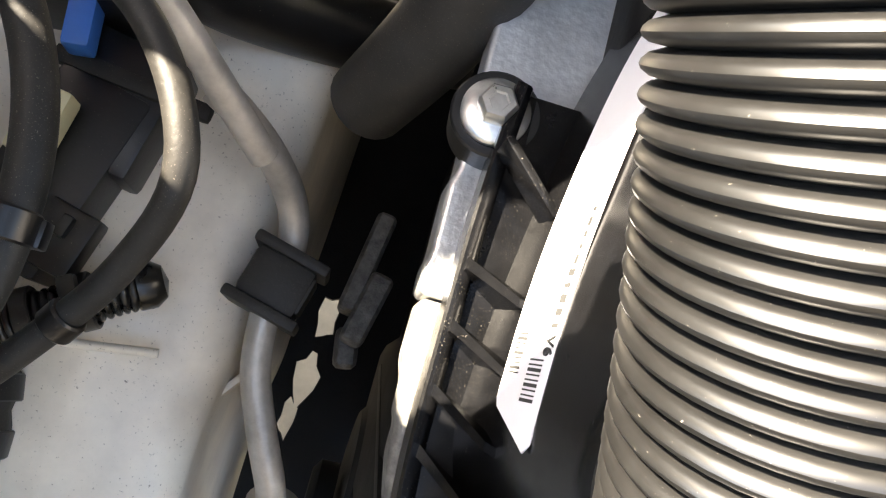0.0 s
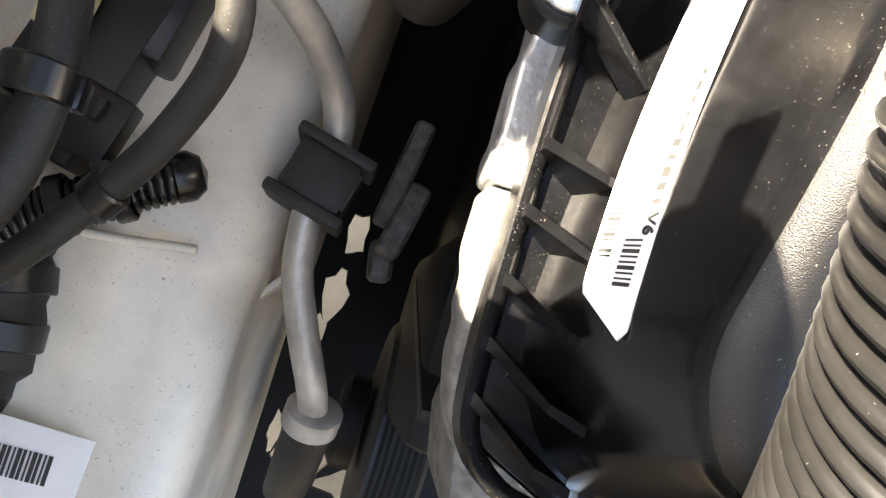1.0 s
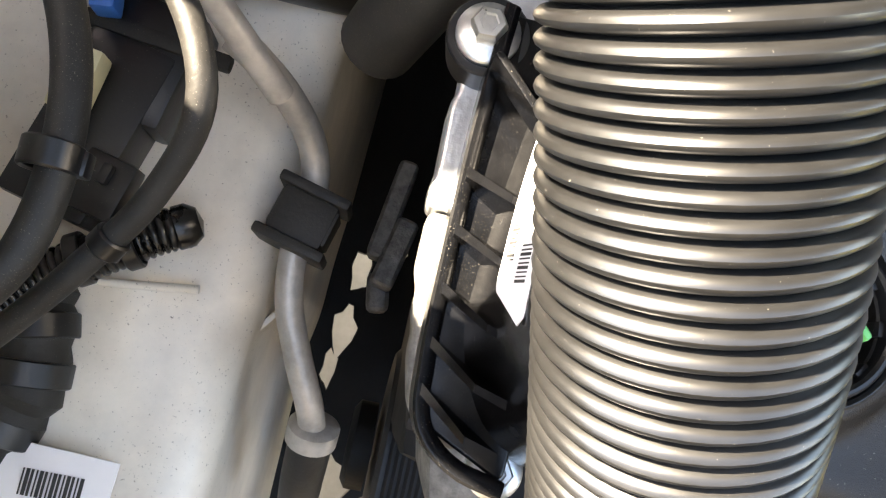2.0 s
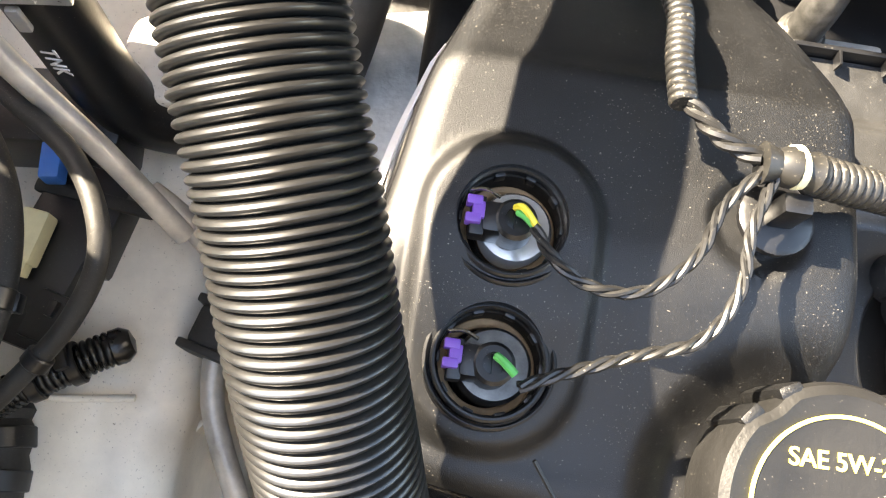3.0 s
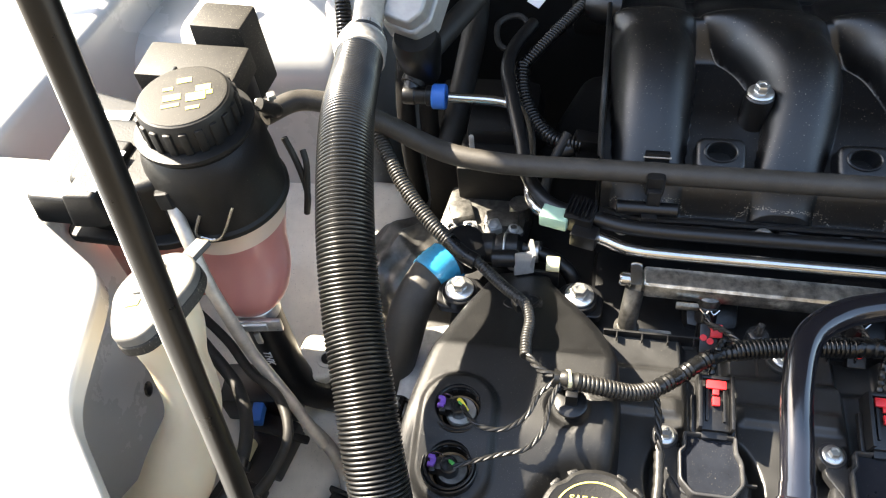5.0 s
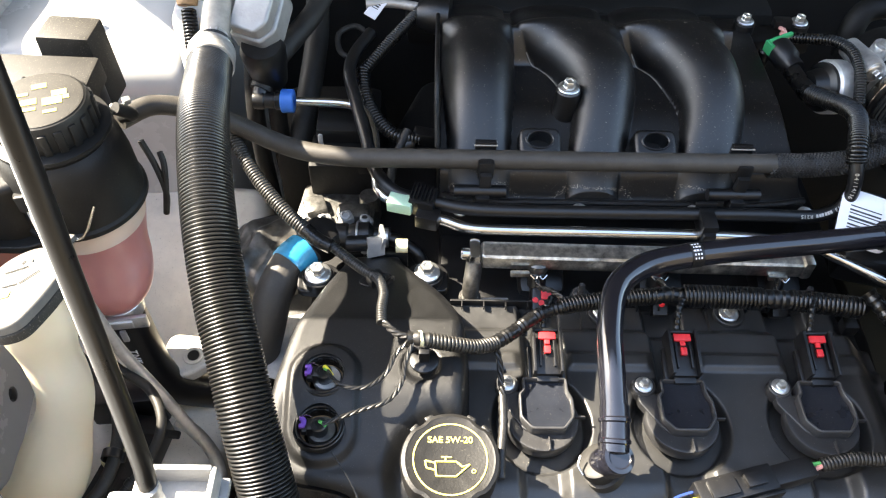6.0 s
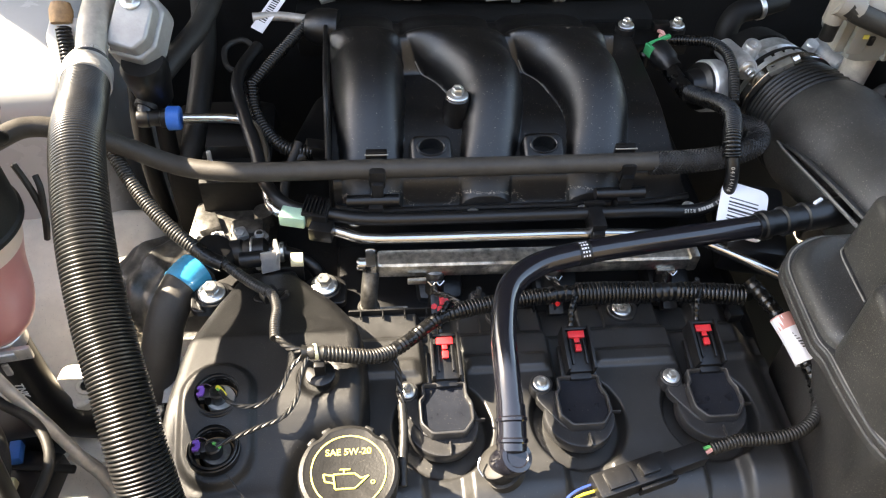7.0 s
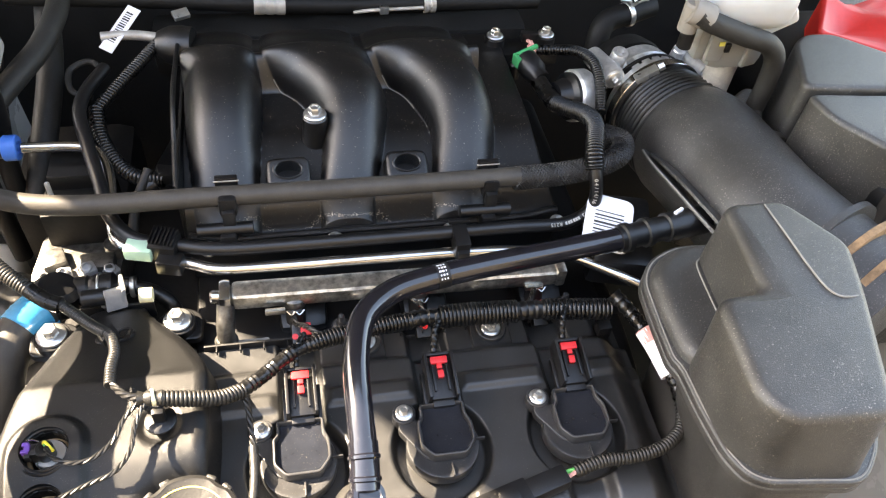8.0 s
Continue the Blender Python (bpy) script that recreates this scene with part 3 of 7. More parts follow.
for k, (x, y, h) in enumerate(((-0.1615, -0.0467, 0.8655), (-0.1622, -0.0838, 0.8575))):
    cutout(cam_body, lathe([(0.0152, -0.030), (0.0152, 0.02)], (x, y, h), (0, 0, 1), 48))
    part("well_ring", merge(ring(0.0142, 0.0160, -0.004, 0.0012, (x, y, h), n=48), ring(0.0166, 0.0180, -0.006, 0.0006, (x, y, h), n=48)), M_BLACK, cover)
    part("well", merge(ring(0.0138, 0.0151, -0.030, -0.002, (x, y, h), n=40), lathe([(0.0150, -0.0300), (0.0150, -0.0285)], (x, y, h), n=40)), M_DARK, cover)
    part("seal", ring(0.0112, 0.0140, -0.014, -0.010, (x, y, h), n=40), M_RUST, cover, "rusty seal ring")
    for j in range(10):
        b = 2 * math.pi * j / 10
        part("notch", rbox((x + 0.0142 * math.cos(b), y + 0.0142 * math.sin(b), h - 0.003), (0.0018, 0.003, 0.004), 0.0004, (0, 0, math.degrees(b))), M_BLACK, cover)
cutout(cam_body, lathe([(0.0158, -0.006), (0.0158, 0.06)], (-0.090, 0.080, 0.826), (0, 0, 1), 40))
# bolts and their ears at the back
for x, y, z in ((-0.182, 0.071, 0.829), (-0.090, 0.080, 0.822)):
    part("ear", merge(ring(0.0095, 0.0138, -0.008, 0.001, (x, y, z), n=36), lathe([(0.0096, -0.008), (0.0096, -0.003)], (x, y, z))), M_BLACK, cover)
    part("ear_plate", block([(x - 0.018, y - 0.012), (x + 0.018, y - 0.014), (x + 0.019, y + 0.010), (x + 0.008, y + 0.019), (x - 0.010, y + 0.018), (x - 0.019, y + 0.008)], z - 0.013, z - 0.0065, 0.0015, r=0.007, rings=2), M_BLACK, cover)
    part("bolt", hex_bolt((x, y, z + 0.0015), 0.0112), M_ZINC, cover, "zinc flanged bolt")
part("web", rbox((-0.088, 0.058, 0.815), (0.030, 0.003, 0.016), 0.001, (0, 0, -35)), M_BLACK, cover)
part("web", rbox((-0.135, 0.0925, 0.826), (0.056, 0.003, 0.018), 0.001), M_BLACK, cover)
part("bolt", hex_bolt((-0.2243, -0.0080, 0.7725), 0.0098, (-0.10, 0, 1)), M_ZINC, cover, "zinc flanged bolt")
part("ear", ring(0.0095, 0.0128, -0.014, 0.001, (-0.2240, -0.0080, 0.7715), (-0.10, 0, 1)), M_BLACK, cover)
part("bolt", hex_bolt((-0.196, -0.1315, 0.762), 0.0085), M_ZINC, cover, "dull flanged bolt")
# side ribs along the lower edge
LIP = [(-0.2195, 0.0, 0.779), (-0.2210, -0.02, 0.778), (-0.2222, -0.045, 0.777), (-0.2228, -0.078, 0.776), (-0.2228, -0.105, 0.776), (-0.2205, -0.122, 0.777), (-0.210, -0.132, 0.778), (-0.195, -0.136, 0.779)]
lip_line = spline(LIP, 0.004)
vs = []
for k, p in enumerate(lip_line):
    d = (lip_line[min(k + 1, len(lip_line) - 1)] - lip_line[max(k - 1, 0)]).cross(Vector((0, 0, 1))).normalized()
    vs += [p + d * u + Vector((0, 0, w)) for u, w in ((-0.0030, -0.009), (-0.0030, -0.0012), (-0.0022, 0.0), (-0.0008, 0.0006), (0.0010, 0.0006), (0.0018, 0.0), (0.0022, -0.009))]
k = len(lip_line)
part("side_lip", (vs, [[7 * i + j, 7 * i + (j + 1) % 7, 7 * i + 7 + (j + 1) % 7, 7 * i + 7 + j] for i in range(k - 1) for j in range(7)] + [list(range(7))[::-1], list(range(7 * k - 7, 7 * k))]), M_FLANK, cover)
part("lip_floor", block([(-0.221, 0.0), (-0.2225, -0.045), (-0.2228, -0.105), (-0.2205, -0.122), (-0.195, -0.134), (-0.19, -0.05), (-0.19, 0.0)], 0.768, 0.7735, 0.001, r=0.004, rings=2), M_FLANK, cover)
for y in (-0.0524, -0.0687, -0.0854, -0.1003, -0.1130):
    prism = []
    for s in (-1, 1):
        prism += [Vector((-0.2225, y + 0.0015 * s, 0.772)), Vector((-0.2225, y + 0.0015 * s, 0.7815)), Vector((-0.2115, y - 0.0095 + 0.0010 * s, 0.8005)), Vector((-0.2030, y - 0.012 + 0.0012 * s, 0.8005)), Vector((-0.2030, y - 0.012 + 0.0015 * s, 0.772))]
    part("rib", (prism, [[0, 1, 2, 3, 4], [9, 8, 7, 6, 5]] + [[i, i + 5, (i + 1) % 5 + 5, (i + 1) % 5] for i in range(5)]), M_FLANK, cover)
part("gusset", rbox((-0.2135, -0.0288, 0.786), (0.0024, 0.0235, 0.012), 0.0008, (0, 0, 45)), M_FLANK, cover)
# harness clip hole on the back slope
slot = Matrix.Translation((-0.1305, 0.0530, 0.8462)) @ pose(0, 0, 0, -18, 0, 12)
OVAL = [(0.0145 * math.cos(radians(b)), 0.0085 * math.sin(radians(b))) for b in range(0, 360, 18)]
part("clip_boss", moved(block(OVAL, -0.003, 0.0016, 0.0008, r=0.001, rings=3), slot), M_BLACK, cover, "oval clip slot")
part("slot_hole", moved(merge(ring(0.0038, 0.0056, 0.0, 0.0030, (0.0075, 0, 0), n=28), lathe([(0.0038, 0.0), (0.0038, 0.0018)], (0.0075, 0, 0), n=24)), slot), M_DARK, cover)
part("hook", tube([(-0.1215, 0.044, 0.856), (-0.117, 0.046, 0.860), (-0.117, 0.040, 0.863)], 0.0016, 8, 0.002), M_BLACK, cover)
part("weld_line", tube([(-0.150, -0.108, 0.868), (-0.135, -0.128, 0.860), (-0.125, -0.150, 0.850)], 0.0006, 6), M_COVER, cover)
# bar-code label on the steep side
STRIP = [(-0.2073, -0.094, 0.8085), (-0.2056, -0.060, 0.8090), (-0.2018, -0.030, 0.8095), (-0.1960, 0.000, 0.8100), (-0.1870, 0.030, 0.8105), (-0.1790, 0.055, 0.8110)]
strip_line = spline(STRIP, 0.001)


def strip_at(d):
    """Frame on the flank at d metres from the strip's lower end: along, up the flank, outwards."""
    i = min(int(d / 0.001), len(strip_line) - 2)
    u = (strip_line[i] - strip_line[i + 1]).normalized()
    w = Vector((0.27, -0.03, 0.96))
    w = (w - u * w.dot(u)).normalized()
    nn = u.cross(w).normalized()
    m = Matrix((u, w, nn)).transposed().to_4x4()
    m.translation = strip_line[i] + (strip_line[i + 1] - strip_line[i]) * (d / 0.001 - i) + nn * 0.0016
    return m


vs, fs = [], []
for k in range(0, 130, 2):
    m, d = strip_at(0.001 * k), 0.001 * k
    lo = -0.0092 + max(0.0, 0.0085 - d) / 0.0085 * 0.0165
    hi = 0.0092 - 0.002 * (1 - min(1.0, d / 0.002))
    vs += [m @ Vector((0, y, z)) for y, z in ((lo, 0), (hi, 0), (hi, 0.0004), (lo, 0.0004))]
fs = [[4 * i + j, 4 * i + (j + 1) % 4, 4 * i + 4 + (j + 1) % 4, 4 * i + 4 + j] for i in range(len(vs) // 4 - 1) for j in range(4)]
label_strip = solid("barcode_label", (vs, fs), M_LABEL, "long white bar-code label stuck on the black cover side", "label")
for j, (d, y) in enumerate(((0.0150, 0.0035), (0.0205, -0.0050))):
    for k in range(9):
        part("code_bar", moved(rbox((0, 0, 0), (0.00035 + 0.0004 * ((k * 5 + j) % 3 == 0), 0.0052 if j == 0 else 0.0042, 0.0002), 0), strip_at(d - 0.0045 + 0.0011 * k) @ pose(0, y, 0.0005)), M_INK, label_strip)
lettering("letters", "V6", 0.0042, strip_at(0.0225) @ pose(0, 0.0068, 0.0006), M_INK, label_strip)
for k in range(10):
    part("print_mark", moved(rbox((0, 0.0066, 0.0005), (0.0010 + 0.0005 * (k * 7 % 3), 0.0022 - 0.0012 * (k > 4), 0.0002), 0), strip_at(0.0270 + 0.0030 * k)), M_INK, label_strip)

# ---- the two plugs in the wells ----
for k, (x, y, h) in enumerate(((-0.1615, -0.0467, 0.8655), (-0.1622, -0.0838, 0.8575))):
    plug = thing("solenoid_plug", (x, y, h - 0.025), "shiny solenoid with black plug and purple latch" if k == 0 else "black capped solenoid with purple latch", "connector", "plugs on the cam cover")
    part("solenoid", lathe([(0.0098, -0.028), (0.0106, -0.014), (0.0106, -0.0065), (0.0096, -0.0050), (0.006, -0.0046), (0, -0.0046)], (x + 0.0016, y, h), n=36), M_CHROME if k == 0 else M_RAIL2, plug)
    part("housing", merge(rbox((x - 0.0040, y - 0.001, h - 0.001), (0.0092, 0.0090, 0.012), 0.0022), rbox((x - 0.0095, y - 0.001, h + 0.001), (0.004, 0.0110, 0.006), 0.0008), lathe([(0.0058, -0.004), (0.0058, 0.0046), (0.0048, 0.0056), (0.0030, 0.0056), (0.0030, 0.004), (0, 0.004)], (x + 0.0005, y - 0.0012, h), n=20)), M_BLACK, plug)
    latch = part("latch", merge(rbox((x - 0.0108, y + 0.0025, h + 0.0040), (0.0042, 0.0026, 0.004), 0.0005), rbox((x - 0.0108, y - 0.0025, h + 0.0040), (0.0042, 0.0026, 0.004), 0.0005), rbox((x - 0.0096, y, h + 0.0040), (0.0034, 0.0046, 0.0034), 0.0004)), M_PURPLE, plug, "purple latch")
    part("wire_clip", tube([(x - 0.012, y + 0.006, h + 0.003), (x - 0.008, y + 0.0065, h + 0.0035), (x - 0.004, y + 0.005, h + 0.003)], 0.0006, 6, 0.001), M_STEEL, plug)
    part("green_seal", tube([(x + 0.001, y + 0.0008, h + 0.0052), (x + 0.003, y - 0.001, h + 0.0072), (x + 0.006, y - 0.0035, h + 0.0065)], 0.0012, 8, 0.001), M_GREEN, plug)
    if k == 0:
        part("yellow_lead", tube([(x, y + 0.002, h + 0.005), (x + 0.002, y + 0.0010, h + 0.0080), (x + 0.0075, y - 0.0055, h + 0.007)], 0.0010, 8, 0.001), M_YWIRE, plug)

# ---- oil filler cap ----
oc = Vector((-0.0712, -0.1115, 0.868))
cap = thing("oil_filler_cap", oc - Vector((0, 0, 0.03)), "black oil filler cap with yellow print", "oil cap")
ax = Vector((0, -0.05, 1)).normalized()
capm = Matrix.Translation(oc) @ Vector((0, 0, 1)).rotation_difference(ax).to_matrix().to_4x4()
v, f = lathe([(0.030, -0.026), (0.0325, -0.024), (0.0335, -0.004), (0.0325, -0.0012), (0.030, -0.0002), (0.0285, -0.0008), (0.0, -0.0008)], (0, 0, 0), n=72)
vv = []
for q in v:
    b = math.degrees(math.atan2(q.y, q.x))
    for c0 in (52, 128, -55, -125):
        d = abs((b - c0 + 180) % 360 - 180)
        if d < 11 and math.hypot(q.x, q.y) > 0.027:
            q = Vector((q.x * (1 - 0.055 * (1 - (d / 11) ** 2)), q.y * (1 - 0.055 * (1 - (d / 11) ** 2)), q.z))
    vv.append(q)
part("cap_body", moved((vv, f), capm), M_TANKTOP, cap)
for b in (42, 64, 116, 138):
    part("grip", moved(rbox((0.0325 * math.cos(radians(b)), 0.0325 * math.sin(radians(b)), -0.013), (0.004, 0.007, 0.024), 0.0015, (0, 0, b)), capm), M_COVER, cap)
part("printed_ring", moved(ring(0.0240, 0.0250, -0.0009, -0.0003, (0, 0, 0), n=72, b=0.0001), capm), M_YELLOW, cap, "yellow printed ring")
lettering("letters", "SAE 5W-20", 0.0064, capm @ pose(0, 0.0130, -0.0006), M_YELLOW, cap, "yellow letters")
part("oil_can_sign", merge(*[moved(tube([(p[0], p[1], -0.0005), (q[0], q[1], -0.0005)], 0.00065, 6, 0.002), capm) for p, q in
     (((-0.010, -0.002), (0.004, -0.002)), ((-0.010, -0.002), (-0.009, -0.012)), ((-0.009, -0.012), (0.004, -0.012)), ((0.004, -0.012), (0.013, -0.004)), ((0.004, -0.002), (0.008, -0.0055)),
      ((0.008, -0.0055), (0.013, -0.004)), ((-0.010, -0.003), (-0.0165, -0.0015)), ((-0.0165, -0.0015), (-0.0155, -0.0065)), ((-0.0155, -0.0065), (-0.0095, -0.008)), ((-0.003, -0.002), (-0.003, 0.001)),
      ((-0.006, 0.001), (0.001, 0.001)))]
     + [moved(ring(0.0008, 0.0016, -0.0008, -0.0002, (0.0155, -0.0085, 0), n=14, b=0.0001), capm)]), M_YELLOW, cap, "yellow oil can sign")

# ---- valve cover with coil wells ----
COILS = [(0.0015 + 0.1045 * k, -0.060) for k in range(3)]


def valve_top(x, y):
    z = 0.8225
    for cx, cy in COILS:
        d = math.hypot(x - cx + 0.0035, (y - cy) * 0.9)
        well = 1 - sstep(0.0325, 0.0385, d)
        slot = (1 - sstep(0.012, 0.018, abs(x - cx - 0.002))) * sstep(-0.065, -0.05, y)
        slot = max(slot, (1 - sstep(0.011, 0.020, abs(x - cx + 0.004))) * sstep(-0.05, -0.07, y))
        z -= 0.012 * max(well, slot * 0.85)
    z -= 0.010 * sstep(0.020, 0.032, y) * (1 if abs(x - 0.163) > 0.017 and abs(x - 0.056) > 0.017 else 0.7)
    z -= 0.035 * sstep(-0.105, -0.17, y)
    z -= 0.025 * sstep(0.250, 0.280, x)
    z += 0.0035 * (1 - sstep(0.004, 0.010, abs(y + 0.006))) * sstep(0.016, 0.024, min(abs(x - cx - 0.002) for cx, _ in COILS))
    return z


vc = thing("valve_cover", (0.1, -0.05, 0.78), "matt black plastic valve cover with moulded coil wells", "engine cover")
part("body", relief(-0.078, 0.283, -0.19, 0.054, 300, 200, valve_top, 0.745), M_COVER2, vc, angle=60)
part("back_flange", rbox((0.110, 0.0555, 0.8125), (0.360, 0.0022, 0.012), 0.0008), M_BLACK, vc)
for k in range(19):
    part("rib", rbox((-0.060 + 0.0185 * k, 0.0515, 0.8165), (0.0012, 0.006, 0.005), 0.0004), M_BLACK, vc)
for x in (0.058, 0.164):
    part("bolt_seat", ring(0.009, 0.0130, -0.014, 0.0015, (x, 0.045, 0.8185), n=32), M_COVER2, vc)
    part("bolt", hex_bolt((x, 0.045, 0.8180), 0.0085), M_ZINC, vc, "zinc flanged bolt")
part("harness_clip", rbox((0.258, 0.030, 0.824), (0.012, 0.012, 0.012), 0.002), M_BLACK, vc)


# ---- ignition coils ----
def ignition_coil():
    t = thing("ignition_coil", (0, 0, 0), "black ignition coil with red plug latch, bolted down", "ignition coil", "coils on the valve cover")
    part("base", lathe([(0.0250, -0.010), (0.0266, -0.008), (0.0272, 0.001), (0.0264, 0.0028), (0.0250, 0.0032), (0.0225, 0.0024), (0, 0.0024)], (-0.0035, 0, 0), n=48), M_COIL, t)
    out = [(-0.0165, 0.030), (-0.0165, 0.019), (-0.0195, 0.016), (-0.0195, -0.004), (-0.012, -0.0135), (0.011, -0.0135), (0.0185, -0.003), (0.0185, 0.012), (0.0155, 0.018), (0.0155, 0.030)]
    out = out[::-1] if sum(p[0] * q[1] - q[0] * p[1] for p, q in zip(out, out[1:] + out[:1])) < 0 else out
    out = [(1.07 * p[0], p[1]) for p in out]
    part("body", block(out, -0.002, 0.0060, 0.0006, r=0.003, rings=3), M_COIL, t)
    inn = [(p.x, p.y) for p in inset(fillet(out, 0.003, 2), 0.0024)]
    rim_o, rim_i = fillet(out, 0.003, 3), inset(fillet(out, 0.003, 3), 0.0022)
    k = len(rim_o)
    vs = [Vector((p.x, p.y, z)) for line, z in ((rim_o, 0.005), (rim_o, 0.0108), (inset(rim_o, 0.0004), 0.0116), (inset(rim_o, 0.0009), 0.0119), (inset(rim_o, 0.0015), 0.0119), (inset(rim_o, 0.0019), 0.0115), (rim_i, 0.0107), (rim_i, 0.0055)) for p in line]
    fs = [[j * k + i, j * k + (i + 1) % k, (j + 1) * k + (i + 1) % k, (j + 1) * k + i] for j in range(7) for i in range(k)]
    part("rim", (vs, fs), M_RIM, t, "worn grey rim")
    part("resin_fill", block(inn, 0.0050, 0.0076, 0.0003, r=0.002, rings=3), M_RESIN, t, "glossy dark resin face")
    part("ear", merge(block([(-0.034, 0.020), (-0.023, 0.020), (-0.012, 0.010), (-0.012, -0.012), (-0.018, -0.010), (-0.034, 0.014)][::1], -0.003, 0.004, 0.001, r=0.004, rings=3),
                      ring(0.004, 0.0088, -0.006, 0.0055, (-0.0285, 0.0275, 0), n=28), block([(-0.034, 0.024), (-0.023, 0.024), (-0.016, 0.016), (-0.016, 0.006), (-0.034, 0.020)][::-1], -0.003, 0.004, 0.001, r=0.002, rings=2)), M_COIL, t)
    part("bolt", hex_bolt((-0.0285, 0.0275, 0.005), 0.0068), M_ZINC, t, "zinc flanged bolt")
    part("tab", rbox((0.0235, 0.000, 0.004), (0.009, 0.0012, 0.004), 0.0004), M_COIL, t)
    part("tab", rbox((0.0, -0.0215, 0.004), (0.0012, 0.010, 0.004), 0.0004), M_COIL, t)
    plug = part("plug", merge(rbox((0.002, 0.046, 0.010), (0.0185, 0.030, 0.017), 0.0015, (10, 0, 0)), rbox((0.002, 0.032, 0.006), (0.0165, 0.010, 0.013), 0.001, (10, 0, 0))), M_BLACK, t)
    for s in (-1, 1):
        part("guard", rbox((0.002 + 0.0102 * s, 0.048, 0.0165), (0.0024, 0.036, 0.018), 0.0006, (10, 0, 0)), M_BLACK, plug)
        part("foot_rib", rbox((0.002 + 0.0125 * s, 0.044, 0.008), (0.003, 0.026, 0.006), 0.0008, (10, 0, 0)), M_BLACK, plug)
    part("end_bar", rbox((0.002, 0.0645, 0.0225), (0.019, 0.0025, 0.006), 0.0006, (10, 0, 0)), M_BLACK, plug)
    part("rail", merge(rbox((-0.0035, 0.048, 0.0202), (0.0016, 0.026, 0.003), 0.0004, (10, 0, 0)), rbox((0.0075, 0.048, 0.0202), (0.0016, 0.026, 0.003), 0.0004, (10, 0, 0))), M_BLACK, plug)
    part("red_latch", merge(rbox((0.002, 0.0590, 0.0234), (0.0132, 0.0058, 0.003), 0.0006, (10, 0, 0)), rbox((0.002, 0.0545, 0.0222), (0.0040, 0.004, 0.002), 0.0004, (10, 0, 0)),
                            rbox((0.002, 0.0478, 0.0214), (0.0048, 0.0060, 0.003), 0.0006, (10, 0, 0))), M_RED, plug, "red plastic latch")
    part("lead", tube([(0.002, 0.058, 0.014), (0.000, 0.068, 0.022), (0.002, 0.080, 0.030), (0.008, 0.092, 0.030)], 0.0024, 10, 0.001, lambda s: 0.0023 + 0.0004 * math.sin(s * 1500)), M_LOOM, t)
    return t


coil = ignition_coil()
coil.matrix_basis = pose(COILS[0][0], COILS[0][1], 0.826)
for x, y in COILS[1:]:
    copy_thing(coil, pose(x, y, 0.826))

# ---- breather hose over the valve cover ----
br = thing("breather_hose", (0.038, -0.105, 0.82), "glossy black breather hose with ribbed elbow", "hose")
part("pipe", tube([(0.0415, -0.078, 0.872), (0.0415, -0.055, 0.880), (0.043, -0.020, 0.888), (0.052, 0.014, 0.892), (0.074, 0.034, 0.893), (0.105, 0.044, 0.893), (0.150, 0.052, 0.893), (0.21, 0.060, 0.893), (0.270, 0.068, 0.893)],
                  0.0095, 20), M_SHINY, br)
part("cuff", tube([(0.040, -0.102, 0.861), (0.041, -0.088, 0.868), (0.0415, -0.074, 0.874)], 0.0105, 20, 0.001, lambda s: 0.0112 if 0.006 < s < 0.009 or 0.020 < s < 0.023 else 0.0102), M_SHINY, br)
part("elbow", merge(lathe([(0.0115, -0.016), (0.0118, 0.006), (0.0108, 0.0085), (0.008, 0.0092), (0.0072, 0.0085), (0, 0.0085)], (0.040, -0.106, 0.857), (0.25, -0.25, 1)), rbox((0.040, -0.097, 0.859), (0.019, 0.02, 0.017), 0.005, (25, 0, 0))), M_SHINY, br)
part("connector", lathe([(0.0125, -0.020), (0.0140, -0.018), (0.0140, -0.012), (0.0120, -0.011), (0.0120, -0.006), (0.0138, -0.005), (0.0138, 0.001), (0.012, 0.002)], (0.031, -0.102, 0.846), (-0.55, 0.2, 1)), M_RUBBER, br)
part("spring_clip", tube([(0.019, -0.100, 0.850), (0.017, -0.106, 0.848), (0.020, -0.112, 0.846)], 0.0007, 8, 0.002), M_STEEL, br)
part("end_cuff", tube([(0.266, 0.067, 0.893), (0.300, 0.074, 0.893), (0.350, 0.083, 0.892)], 0.0105, 20, 0.001, lambda s: 0.0125 if s > 0.045 or 0.004 < s < 0.010 or 0.024 < s < 0.030 else 0.0105), M_BLACK, br)
part("white_tab", rbox((0.322, 0.082, 0.905), (0.010, 0.003, 0.004), 0.001, (0, 0, 30)), M_LABEL, br)
tag = part("printed_sleeve", tube([(0.1105, 0.0452, 0.893), (0.120, 0.0470, 0.893)], 0.0099, 24, 0.002), M_BLACK, br)
part("printed_bar", merge(*[bars(Matrix.Translation((0.1150, 0.0455, 0.893)) @ pose(0, 0, 0, b, 0, 10) @ pose(0, 0, 0.0100), 0.007, 0.0014, 3, j) for j, b in enumerate((-20, -2, 16, 34, 52))]), M_LABEL, tag)


# ---- fuel rail and injectors ----
rail = thing("fuel_rail", (0.09, 0.08, 0.82), "stained steel fuel rail with end cap", "fuel rail")
part("body", rbox((0.093, 0.0815, 0.8445), (0.276, 0.019, 0.017), 0.0045, (0, 0, -1.0), 3), M_RAIL, rail)
part("end_cap", merge(rbox((-0.050, 0.0835, 0.845), (0.010, 0.022, 0.019), 0.004), lathe([(0.0055, 0), (0.0055, 0.006), (0.004, 0.0075), (0, 0.0075)], (-0.0545, 0.083, 0.846), (-1, 0, 0.1), 20)), M_STEEL, rail, "bright end cap")
